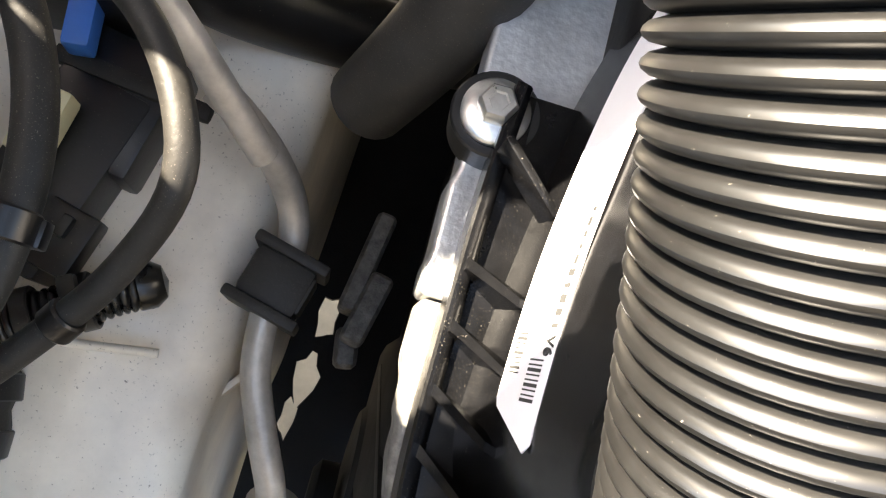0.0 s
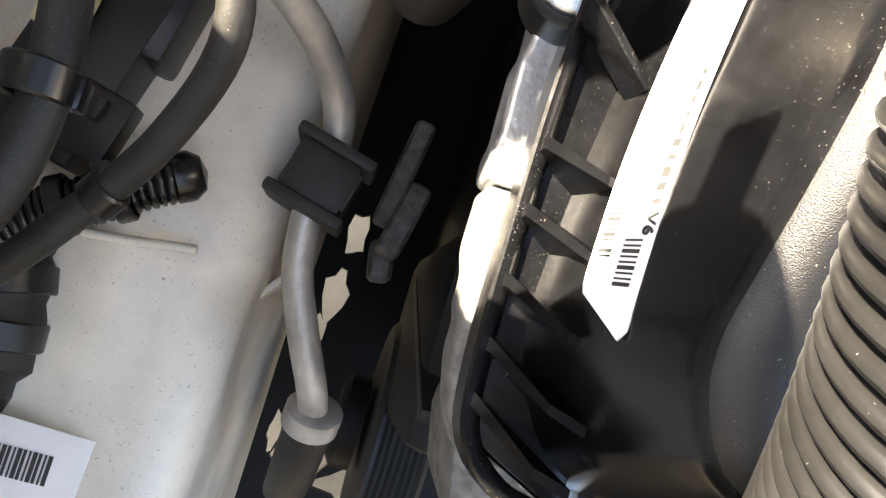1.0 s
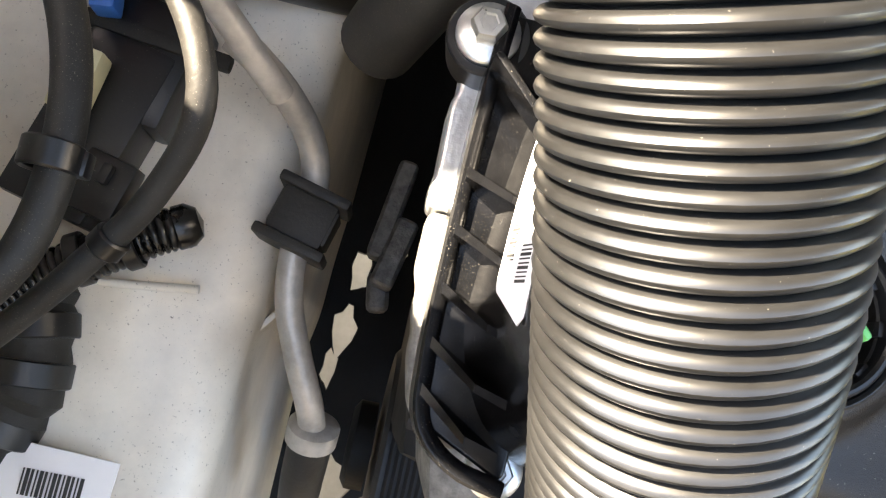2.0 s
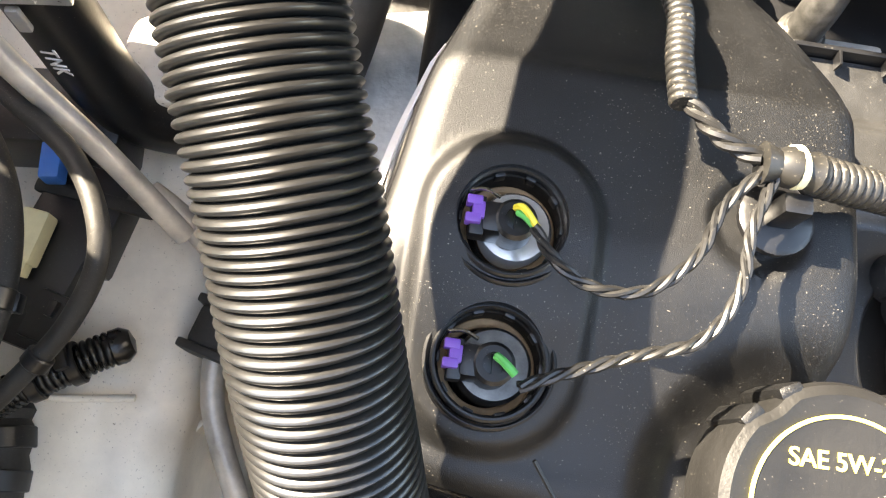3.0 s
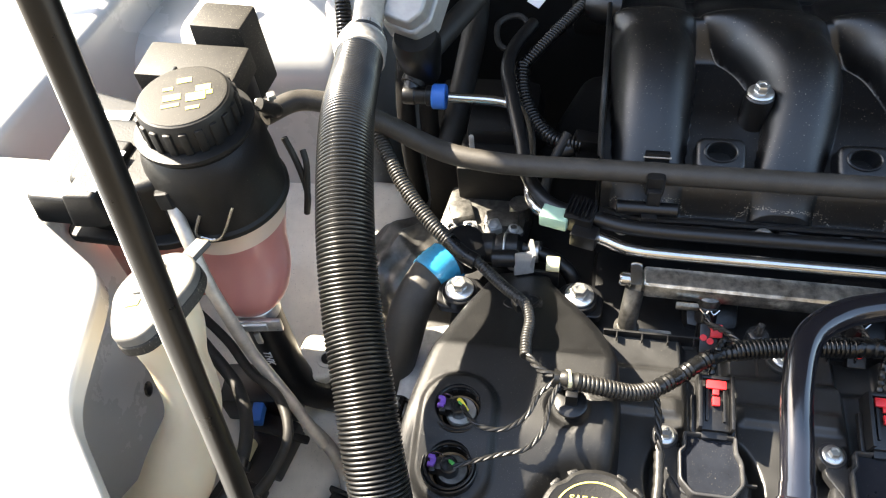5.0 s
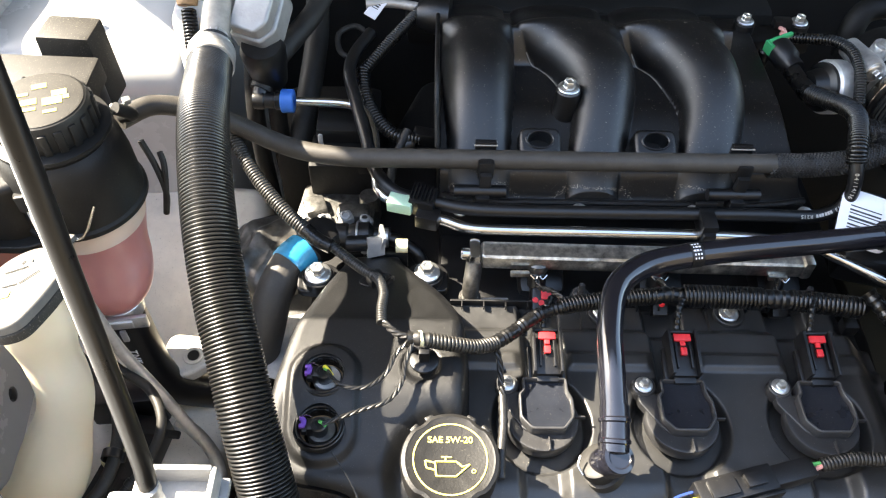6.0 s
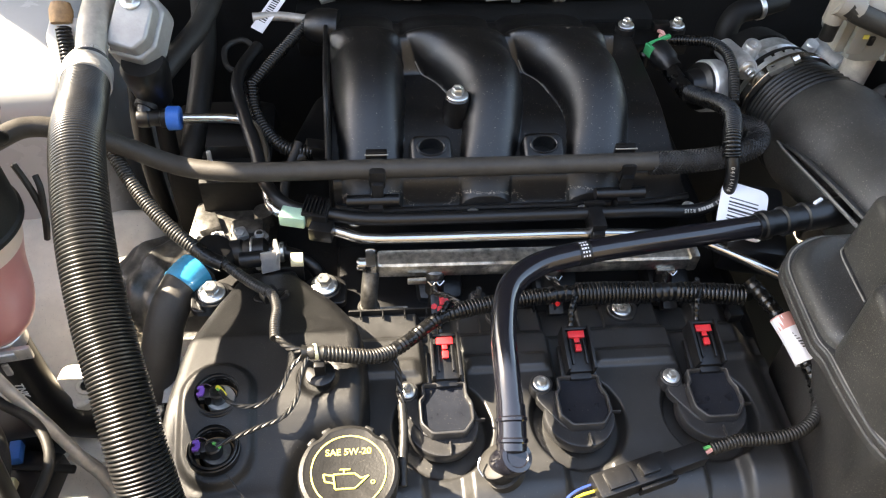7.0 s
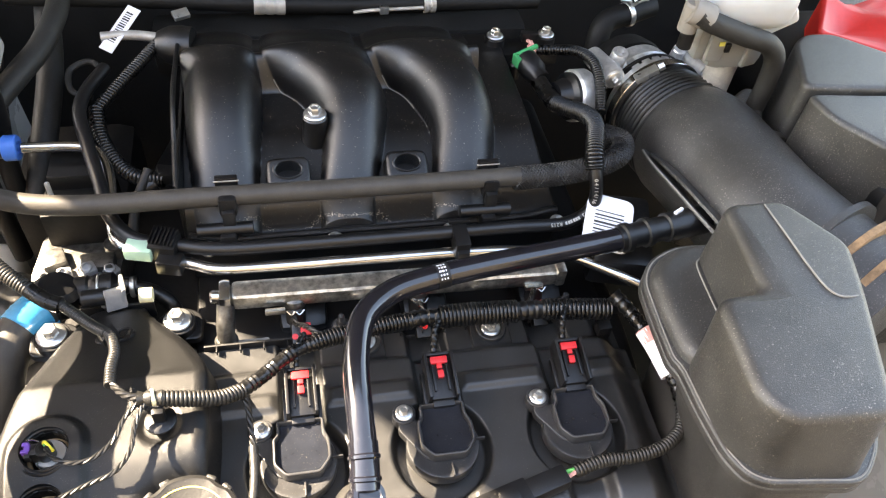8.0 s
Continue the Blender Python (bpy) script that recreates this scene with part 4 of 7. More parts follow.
part("inlet_leg", merge(tube([(-0.050, 0.078, 0.842), (-0.052, 0.068, 0.828), (-0.053, 0.064, 0.812)], 0.0072, 14, 0.003), lathe([(0.0095, 0), (0.0095, 0.006), (0.008, 0.008)], (-0.053, 0.064, 0.806))), M_RAIL2, rail)
part("end_bracket", rbox((0.228, 0.079, 0.846), (0.009, 0.021, 0.020), 0.003), M_RAIL, rail)
for x in (-0.012, 0.205):
    part("tab", rbox((x, 0.0690, 0.838), (0.016, 0.004, 0.005), 0.001), M_RAIL, rail)
inj = thing("fuel_injector", (0, 0, 0), "black fuel injector with red connector latch", "injector", "injectors under the rail")
part("body", lathe([(0.0055, -0.03), (0.0055, -0.015), (0.008, -0.013), (0.008, 0.000), (0.0065, 0.002), (0.0065, 0.010)], (0, 0.006, 0), (0, 0.35, 1), 20), M_BLACK, inj)
part("cup", lathe([(0.0085, 0), (0.0095, 0.002), (0.0095, 0.007), (0.008, 0.009)], (0, 0.008, 0.001), (0, 0.3, 1), 20), M_RAIL2, inj)
part("clip", tube([(-0.007, -0.002, 0.006), (-0.003, -0.005, 0.004), (0.0, -0.003, 0.006), (0.003, -0.005, 0.004), (0.007, -0.002, 0.006)], 0.0007, 6, 0.001), M_STEEL, inj)
ip = part("connector", rbox((0.002, -0.012, -0.018), (0.013, 0.022, 0.012), 0.0015, (30, 0, 0)), M_BLACK, inj)
part("red_latch", merge(rbox((0.007, -0.010, -0.0095), (0.0085, 0.010, 0.006), 0.001, (30, 0, 0)), lathe([(0.0025, 0), (0.0025, 0.003)], (-0.002, -0.014, -0.014), (0, -0.5, 1), 12), lathe([(0.0025, 0), (0.0025, 0.003)], (0.003, -0.016, -0.015), (0, -0.5, 1), 12)), M_RED, ip, "red latch")
inj.matrix_basis = pose(0.004, 0.070, 0.832)
for x in (0.106, 0.208):
    copy_thing(inj, pose(x, 0.070, 0.832))
for x in (0.040, 0.150, 0.232):
    solid("stud_bolt", merge(hex_bolt((x, 0.060, 0.823), 0.0066), lathe([(0.0026, 0), (0.0026, 0.012), (0.002, 0.013)], (x, 0.060, 0.823), n=12), lathe([(0.009, -0.02), (0.008, 0)], (x, 0.060, 0.823))), M_COIL, "dark stud bolt beside an injector", "bolt", "studs beside the injectors")
low = thing("lower_intake", (0.09, 0.09, 0.74), "black lower intake moulding under the fuel rail", "intake")
part("floor", rbox((0.10, 0.105, 0.775), (0.36, 0.10, 0.05), 0.01), M_BLACK, low)
for k in range(3):
    part("port", rbox((0.010 + 0.104 * k, 0.098, 0.806), (0.040, 0.050, 0.030), 0.008, (20, 0, 0)), M_BLACK, low)
part("gasket_edge", rbox((-0.035, 0.061, 0.806), (0.032, 0.010, 0.006), 0.002), M_PIPE, low)

# ---- steel fuel pipe and black vapour pipe ----
fp = thing("fuel_pipe", (0, 0.10, 0.84), "bright steel fuel pipe behind the rail", "pipe")
part("pipe", tube([(-0.092, 0.116, 0.858), (-0.074, 0.110, 0.857), (-0.055, 0.1035, 0.856), (-0.02, 0.1015, 0.856), (0.06, 0.1005, 0.856), (0.16, 0.0995, 0.855), (0.225, 0.094, 0.853), (0.255, 0.082, 0.850), (0.30, 0.052, 0.846), (0.33, 0.035, 0.842)],
                  0.0048, 16), M_STEEL, fp)
part("upper_leg", tube([(-0.114, 0.121, 0.866), (-0.128, 0.128, 0.868), (-0.135, 0.142, 0.870), (-0.137, 0.165, 0.873), (-0.141, 0.200, 0.876), (-0.152, 0.228, 0.878), (-0.172, 0.238, 0.878), (-0.215, 0.241, 0.877)], 0.0045, 16), M_STEEL, fp)
part("blue_collar", merge(ring(0.0045, 0.0112, -0.006, 0.006, (-0.224, 0.2415, 0.877), (1, 0, 0), 32, 0.001)), M_BLUE, fp, "blue quick-release collar")
part("joint", merge(lathe([(0.008, 0), (0.0085, 0.003), (0.0085, 0.010), (0.0075, 0.011), (0.0075, 0.020), (0.009, 0.021), (0.009, 0.027)], (-0.256, 0.242, 0.877), (1, 0, 0), 24),
                    lathe([(0.0075, -0.004), (0.0075, 0.012), (0.006, 0.014)], (-0.250, 0.246, 0.880), (0.1, 0.7, 0.5), 20)), M_BLACK, fp)
vp = thing("vapour_pipe", (0, 0.11, 0.84), "black plastic vapour pipe running along the manifold", "pipe")
part("pipe", tube([(-0.150, 0.32, 0.900), (-0.163, 0.285, 0.900), (-0.166, 0.258, 0.897), (-0.157, 0.222, 0.890), (-0.146, 0.185, 0.882), (-0.138, 0.155, 0.876), (-0.118, 0.131, 0.870), (-0.085, 0.122, 0.868), (-0.05, 0.115, 0.867), (0.02, 0.1135, 0.867), (0.15, 0.1135, 0.867),
                   (0.195, 0.1145, 0.866), (0.225, 0.1160, 0.863), (0.246, 0.1185, 0.862), (0.2625, 0.1225, 0.868), (0.2690, 0.1265, 0.880), (0.2680, 0.131, 0.896), (0.2660, 0.140, 0.910)], 0.0058, 16), M_BLACK, vp)
PRINT = spline([(0.2660, 0.140, 0.910), (0.2680, 0.131, 0.896), (0.2690, 0.1265, 0.880), (0.2625, 0.1225, 0.868), (0.246, 0.1185, 0.862), (0.225, 0.1160, 0.863), (0.195, 0.1145, 0.866)], 0.0005)


def print_at(d, v=Vector((-0.26, -0.43, 0.45))):
    """Plane on the printed pipe, d metres along it, facing v."""
    i = int(d / 0.0005)
    u = (PRINT[i + 2] - PRINT[i - 2]).normalized()
    nn = (v - u * v.dot(u)).normalized()
    m = Matrix((u, nn.cross(u), nn)).transposed().to_4x4()
    m.translation = PRINT[i] + nn * 0.0059
    return m


for k, ch_ in enumerate("04/14/16 16:13"):
    if ch_ != " ":
        lettering("letter", ch_, 0.0046, print_at(0.0130 + 0.0030 * k), M_PIPE, vp)
part("printed_mark", merge(*[moved(rbox((0, 0, 0), (0.0018, 0.0028, 0.0003), 0), print_at(0.0575 + 0.0027 * k)) for k in range(6)]), M_PIPE, vp)
for k, ch_ in enumerate("R215"):
    lettering("letter", ch_, 0.0046, print_at(0.0765 + 0.0030 * k), M_PIPE, vp)
part("clip", merge(rbox((-0.094, 0.122, 0.868), (0.022, 0.020, 0.016), 0.002, (0, 0, -14)), 
                   rbox((-0.090, 0.108, 0.862), (0.020, 0.014, 0.014), 0.002, (0, 0, -14))), M_BLACK, vp, "ribbed black twin clip")
for k in range(-3, 4):
    part("clip_fin", rbox((-0.094 + 0.003 * k, 0.124 - k * 0.001, 0.876), (0.001, 0.018, 0.006), 0.0002, (0, 0, -14)), M_BLACK, vp)
part("mint_clip", merge(rbox((-0.113, 0.120, 0.868), (0.022, 0.015, 0.012), 0.002, (0, 0, -14))), M_MINT, vp, "pale green clip")
part("clip", merge(rbox((0.145, 0.107, 0.865), (0.013, 0.030, 0.017), 0.0015), rbox((0.145, 0.117, 0.876), (0.018, 0.004, 0.004), 0.001), rbox((0.145, 0.092, 0.858), (0.010, 0.008, 0.018), 0.001)), M_BLACK, vp)


# ---- long coolant hose along the manifold ----
ch = thing("coolant_hose", (0, 0.14, 0.88), "long dusty black coolant hose held by clips", "hose")
part("hose", tube([(-0.332, 0.132, 0.945), (-0.312, 0.155, 0.941), (-0.280, 0.162, 0.930), (-0.248, 0.162, 0.914), (-0.218, 0.156, 0.902), (-0.190, 0.147, 0.900), (-0.150, 0.142, 0.8995), (-0.10, 0.1425, 0.899), (-0.04, 0.1425, 0.899), (0.08, 0.141, 0.900), (0.175, 0.1405, 0.901), (0.200, 0.1405, 0.901)],
                  0.0082, 20), M_HOSE, ch)
BR = [(0.196, 0.1415, 0.898), (0.235, 0.143, 0.898), (0.270, 0.148, 0.899), (0.298, 0.160, 0.900), (0.306, 0.178, 0.900), (0.292, 0.190, 0.899)]
sleeve = part("braid", tube(BR, 0.0096, 20), M_BRAID, ch, "black braided sleeve")


def strands(pts, r, n, sense):
    """A set of flat strands wound round a hose."""
    c, out = spline(pts, 0.0016), []
    for j in range(n):
        q = []
        for i, p in enumerate(c):
            d = (c[min(i + 1, len(c) - 1)] - c[max(i - 1, 0)]).normalized()
            s = d.cross(Vector((0, 0, 1))).normalized()
            b = 2 * math.pi * j / n + sense * i * 0.24
            q.append(p + s * (math.cos(b) * r) + s.cross(d) * (math.sin(b) * r))
        out.append(tube(q, 0.0007, 5, 0))
    return merge(*out)


for sense in (-1, 1):
    part("weave", strands(BR, 0.0098, 14, sense), M_BRAID, sleeve)
for x in (-0.042, 0.174):
    part("clip", merge(rbox((x, 0.1405, 0.8955), (0.014, 0.020, 0.019), 0.003), rbox((x, 0.152, 0.905), (0.018, 0.005, 0.012), 0.001), rbox((x, 0.129, 0.880), (0.010, 0.006, 0.030), 0.001), rbox((x - 0.002, 0.124, 0.868), (0.012, 0.012, 0.016), 0.001)), M_BLACK, ch)
    part("clip_edge", rbox((x, 0.1495, 0.9085), (0.020, 0.0014, 0.0010), 0.0003), M_PIPE, ch, "pale clip edge")
    part("clip_foot", tube([(x - 0.026, 0.128, 0.876), (x + 0.018, 0.128, 0.876)], 0.0055, 14, 0.006), M_BLACK, ch)

# ---- intake manifold ----
def along(y, *knots):
    """Smooth value at y from (y, value) knots."""
    if y <= knots[0][0]:
        return knots[0][1]
    slope = [0.0] + [(knots[i + 1][1] - knots[i - 1][1]) / (knots[i + 1][0] - knots[i - 1][0]) for i in range(1, len(knots) - 1)] + [0.0]
    for i, ((y0, v0), (y1, v1)) in enumerate(zip(knots, knots[1:])):
        if y < y1:
            h = y1 - y0
            t = (y - y0) / h
            return v0 * (1 + 2 * t) * (1 - t) ** 2 + slope[i] * h * t * (1 - t) ** 2 + v1 * t * t * (3 - 2 * t) + slope[i + 1] * h * t * t * (t - 1)
    return knots[-1][1]


RUNNERS = [(lambda y: along(y, (0.15, -0.072), (0.24, -0.078), (0.30, -0.080)), lambda y: along(y, (0.15, -0.019), (0.21, -0.015), (0.25, -0.011), (0.284, -0.011), (0.315, -0.017))),
           (lambda y: along(y, (0.15, 0.032), (0.205, 0.0385), (0.228, 0.0375), (0.25, 0.031), (0.27, 0.019), (0.29, 0.0), (0.31, -0.010)), lambda y: along(y, (0.15, 0.079), (0.208, 0.093), (0.245, 0.101), (0.265, 0.101), (0.286, 0.096), (0.31, 0.081))),
           (lambda y: along(y, (0.15, 0.131), (0.205, 0.1375), (0.226, 0.1365), (0.248, 0.130), (0.27, 0.119), (0.29, 0.101), (0.31, 0.090)), lambda y: along(y, (0.15, 0.180), (0.182, 0.189), (0.22, 0.198), (0.25, 0.199), (0.28, 0.195), (0.31, 0.182)))]


def crest(y):
    z = 0.850 + 0.080 * math.sin(math.pi / 2 * min(1.0, max(0.0, (y - 0.136) / 0.140)))
    return z - 0.020 * sstep(0.300, 0.328, y) - 0.006 * sstep(0.33, 0.36, y) - 0.05 * sstep(0.362, 0.39, y)


def manifold_top(x, y):
    c = crest(y)
    z = 0.846 + 0.024 * sstep(0.146, 0.162, y) + 0.018 * sstep(0.16, 0.235, y) + 0.004 * sstep(0.235, 0.27, y)
    z += (c - 0.007 - z) * sstep(0.280, 0.300, y)              # the valleys run out under the plenum
    z = min(z, c + 0.002)
    floor_z = z
    for left, right in RUNNERS:
        l, r = left(y), right(y)
        if l < x < r:
            t = (2 * x - l - r) / (r - l)
            k = (1 - abs(t) ** 2.5) ** 0.55
            z = max(z, floor_z + (c + 0.003 - floor_z) * k)
    if x > 0.197:
        z = min(z, 0.880 + 0.012 * sstep(0.16, 0.25, y) - 0.03 * sstep(0.232, 0.245, x))
    return z


man = thing("intake_manifold", (0.06, 0.26, 0.80), "satin black nylon intake manifold with three fat runners", "intake manifold")
part("body", relief(-0.080, 0.246, 0.144, 0.40, 300, 250, manifold_top, 0.80), M_MANIFOLD, man, angle=70)
for bx in (0.0075, 0.1095):
    bm_ = Matrix.Translation((bx, 0.1765, 0.8900)) @ pose(0, 0, 0, 24)
    boss = part("boss", moved(block([(-0.0195, -0.0150), (0.0195, -0.0150), (0.0195, 0.0150), (-0.0195, 0.0150)], -0.034, 0.0, 0.004, 0.001, r=0.009, rings=3), bm_), M_MANIFOLD, man)
    ov = bm_ @ Matrix.Translation((0, 0.0015, 0)) @ Matrix.Diagonal((1.25, 0.86, 1, 1))
    part("boss_rim", moved(ring(0.0087, 0.0106, -0.002, 0.0016, (0, 0, 0), n=36), ov), M_MANIFOLD, man)
    cutout(boss, moved(lathe([(0.0086, -0.022), (0.0086, 0.01)], n=36), ov))
    part("boss_floor", moved(lathe([(0.0085, -0.0225), (0.0085, -0.0205)], n=24), ov), M_DARK, man)
part("bolt_post", lathe([(0.0125, -0.03), (0.0110, 0.0), (0.0100, 0.001)], (0.034, 0.222, 0.911), (0, 0, 1), 32), M_MANIFOLD, man)
part("bolt", hex_bolt((0.034, 0.222, 0.912), 0.0100), M_ZINC, man, "zinc flanged bolt")
part("lower_lip", tube([(-0.078, 0.146, 0.852), (-0.05, 0.140, 0.851), (0.0, 0.1405, 0.851), (0.10, 0.1405, 0.851), (0.20, 0.1405, 0.851), (0.245, 0.146, 0.852)], 0.0030, 8), M_MANIFOLD, man)
for k in range(4):
    x = -0.042 + 0.063 * k
    part("scallop", tube([(x - 0.028, 0.143, 0.8465), (x - 0.012, 0.138, 0.843), (x + 0.012, 0.138, 0.843), (x + 0.028, 0.143, 0.8465)], 0.0045, 10), M_MANIFOLD, man)
for x in (-0.062, 0.042, 0.142, 0.240):
    part("bolt", hex_bolt((x, 0.128, 0.853), 0.0072, (0, -0.3, 1)), M_ZINC, man, "half-hidden zinc bolt")
part("side_flange", merge(rbox((-0.082, 0.24, 0.862), (0.003, 0.17, 0.07), 0.001), tube([(-0.083, 0.16, 0.895), (-0.084, 0.20, 0.905), (-0.084, 0.25, 0.922), (-0.084, 0.33, 0.915)], 0.0022, 8)), M_MANIFOLD, man)
part("end_plenum", lathe([(0.018, 0), (0.019, 0.01), (0.018, 0.022), (0.013, 0.032), (0, 0.036)], (-0.072, 0.345, 0.903), (-1, 0.15, 0), 28), M_MANIFOLD, man)
for x in (0.228, 0.283):
    part("rear_bolt", hex_bolt((x, 0.352, 0.899), 0.0085), M_ZINC, man, "zinc bolt on a black post")
    part("rear_post", lathe([(0.0115, -0.03), (0.0105, 0)], (x, 0.352, 0.8985), n=24), M_BLACK, man)
part("rear_bracket", rbox((0.255, 0.350, 0.880), (0.08, 0.03, 0.016), 0.004), M_BLACK, man)
part("sensor_post", lathe([(0.006, 0), (0.006, 0.016), (0.0045, 0.018), (0.004, 0.014)], (0.243, 0.318, 0.872), n=18), M_BLACK, man)
part("rear_step", rbox((0.08, 0.42, 0.855), (0.40, 0.05, 0.05), 0.012), M_DARK, man)
part("side_plug", merge(rbox((-0.094, 0.205, 0.868), (0.022, 0.014, 0.012), 0.002, (0, 20, 10)), lathe([(0.007, 0), (0.007, 0.012)], (-0.105, 0.200, 0.865), (-1, -0.3, -0.3), 16)), M_BLACK, man)

for left, right in RUNNERS[1:]:
    part("dust_line", tube([(left(y) - 0.0008, y, manifold_top(left(y) - 0.0008, y) + 0.0004) for y in (0.252, 0.258, 0.264, 0.270, 0.276, 0.282, 0.288)], 0.0006, 6, 0.003), M_GREYCAP, man, "pale dust along the runner edge")
grit_v, grit_f = [], []
rng = random.Random(31)
for k in range(1900):
    if k < 560:
        u = rng.uniform(-1, 1)
        x, y = rng.choice((-0.047, 0.006, 0.057, 0.108, 0.159)) + 0.026 * u, 0.1465 + 0.007 * u * u + rng.gauss(0, 0.0007)
        r = rng.uniform(0.00025, 0.0006)
    else:
        x, y = rng.uniform(-0.075, 0.24), rng.uniform(0.15, 0.33)
        r = rng.uniform(0.00016, 0.00040)
    z, n0 = manifold_top(x, y), len(grit_v)
    grit_v += [Vector((x + r * rng.uniform(0.7, 2.2) * math.cos(b), y + r * math.sin(b), z)) for b in (0.3, 2.4, 4.5)] + [Vector((x, y, z + r * 0.9))]
    grit_f += [[n0, n0 + 1, n0 + 3], [n0 + 1, n0 + 2, n0 + 3], [n0 + 2, n0, n0 + 3], [n0 + 2, n0 + 1, n0]]
solid("grit", (grit_v, grit_f), M_GRIT, "pale dust grit caught on the manifold edge", "dust", kind="stuff")

# ---- throttle body and air duct ----
tb = thing("throttle_body", (0.34, 0.28, 0.86), "cast aluminium throttle body with clamp bolts", "throttle body")
TA = Vector((0.17, -0.975, 0.09)).normalized()
tc = Vector((0.386, 0.284, 0.857))
part("housing", merge(lathe([(0.030, -0.045), (0.046, -0.04), (0.048, -0.022), (0.043, -0.018), (0.043, -0.008), (0.049, -0.006), (0.050, 0.004), (0.044, 0.008)], tc, TA, 48)), M_ALU, tb)
part("rear_hose", lathe([(0.030, -0.075), (0.044, -0.068), (0.047, -0.05), (0.046, -0.045)], tc, TA, 40), M_DARK, tb)
for c in (Vector((0.332, 0.279, 0.8975)), Vector((0.441, 0.290, 0.890))):
    part("lug", merge(lathe([(0.0105, -0.040), (0.0120, 0.0), (0.0108, 0.006)], c, TA, 24), rbox(c - TA * 0.018 + (tc - c) * 0.22, (0.018, 0.030, 0.012), 0.004, (0, 0, 10))), M_ALU, tb)
    part("bolt", hex_bolt(c + TA * 0.006, 0.0088, TA), M_ZINC, tb, "zinc bolt")
part("post", lathe([(0.0090, -0.02), (0.0085, 0.014), (0.0075, 0.0155), (0.0045, 0.0155), (0.004, 0.010)], (0.347, 0.306, 0.894), (0, -0.25, 1), 20), M_ALU, tb)
part("post", lathe([(0.0075, -0.02), (0.0070, 0.010), (0.006, 0.011)], (0.420, 0.318, 0.890), (0, -0.25, 1), 18), M_ALU, tb)
part("flange_ring", ring(0.044, 0.0525, 0.006, 0.011, tc, TA, 56), M_ALU, tb)
part("groove", ring(0.043, 0.0500, -0.0140, -0.0110, tc, TA, 56), M_DARK, tb)
part("web", merge(*[rbox(tc + Vector((math.cos(radians(b)) * 0.046, 0.012, math.sin(radians(b)) * 0.046)), (0.002, 0.018, 0.008), 0.0005, (0, -b, 16)) for b in (60, 75, 90, 105, 120)]), M_ALU, tb)
part("actuator", merge(lathe([(0.024, -0.004), (0.026, 0.0), (0.026, 0.014), (0.024, 0.016)], (0.302, 0.270, 0.882), (-1, -0.2, 0.15), 36)), M_ALU, tb, "round dull metal actuator housing")
part("actuator_cap", lathe([(0.0235, 0), (0.0235, 0.005), (0.018, 0.008), (0.014, 0.020), (0.0, 0.022)], (0.288, 0.267, 0.884), (-1, -0.2, 0.15), 32), M_BLACK, tb)
duct = thing("air_duct", (0.38, 0.14, 0.84), "black rubber air duct with bellows and clamp", "air duct")
duct_path = [Vector((0.398, 0.180, 0.874)), Vector((0.404, 0.14, 0.877)), Vector((0.410, 0.085, 0.882)), Vector((0.432, 0.030, 0.880)), Vector((0.458, -0.03, 0.878))]


def duct_radius(s):
    r = 0.050 + 0.007 * sstep(0.0, 0.05, s)
    if 0.016 < s < 0.074:
        r += 0.0030 * abs(math.sin((s - 0.016) / 0.0058 * math.pi)) ** 0.6 - 0.0024
    return r + 0.0022 * sstep(0.072, 0.078, s) - 0.002 * sstep(0.1, 0.2, s)


part("bellows", tube([tc + TA * 0.004, tc + TA * 0.03, tc + TA * 0.060, tc + TA * 0.084], 0.05, 64, 0.0008, duct_radius), M_BELLOWS, duct, "black rubber bellows")
part("tube", tube([tc + TA * 0.080] + duct_path, 0.058, 56, 0.003, lambda s: 0.0595 - 0.002 * sstep(0.02, 0.12, s)), M_AIRBOX, duct)
part("clamp", ring(0.050, 0.0545, 0.005, 0.015, tc, TA, 56), M_STEEL, duct, "steel band clamp")
part("clamp_screw", merge(rbox(tc + TA * 0.010 + Vector((-0.0245, -0.006, 0.0475)), (0.024, 0.010, 0.007), 0.0012, (0, -32, 0)), lathe([(0.004, 0), (0.004, 0.006)], tc + TA * 0.010 + Vector((-0.0135, -0.006, 0.0545)), (0.85, 0, 0.53), 6)), M_ZINC, duct, "bright screw housing")
part("side_fin", fin([(0.331, 0.179, 0.887), (0.328, 0.150, 0.895), (0.331, 0.104, 0.904), (0.340, 0.060, 0.906), (0.350, 0.030, 0.905)], [(0.364, 0.178, 0.868), (0.366, 0.150, 0.868), (0.374, 0.104, 0.868), (0.388, 0.060, 0.868), (0.398, 0.03, 0.868)], 0.003), M_AIRBOX, duct)
part("side_fin", fin([(0.334, 0.170, 0.890), (0.334, 0.146, 0.899), (0.338, 0.104, 0.908), (0.347, 0.060, 0.910), (0.357, 0.030, 0.909)], [(0.366, 0.170, 0.880), (0.368, 0.146, 0.882), (0.376, 0.104, 0.885), (0.390, 0.060, 0.885), (0.400, 0.03, 0.885)], 0.0024), M_AIRBOX, duct)
part("dust_line", tube([(0.331, 0.178, 0.8876), (0.328, 0.150, 0.8956), (0.331, 0.104, 0.9046), (0.340, 0.060, 0.9066)], 0.0009, 6, 0.004), M_GREYCAP, duct, "dust on the fin edge")
for s in (0, 1, 2):
    part("band", lathe([(0.050, -0.004), (0.062, -0.003), (0.062, 0.003), (0.050, 0.004)], (0.438 + 0.010 * s, 0.036 - 0.022 * s, 0.880), (0.4, -0.92, 0), 40), M_AIRBOX if s == 0 else M_RUST, duct)
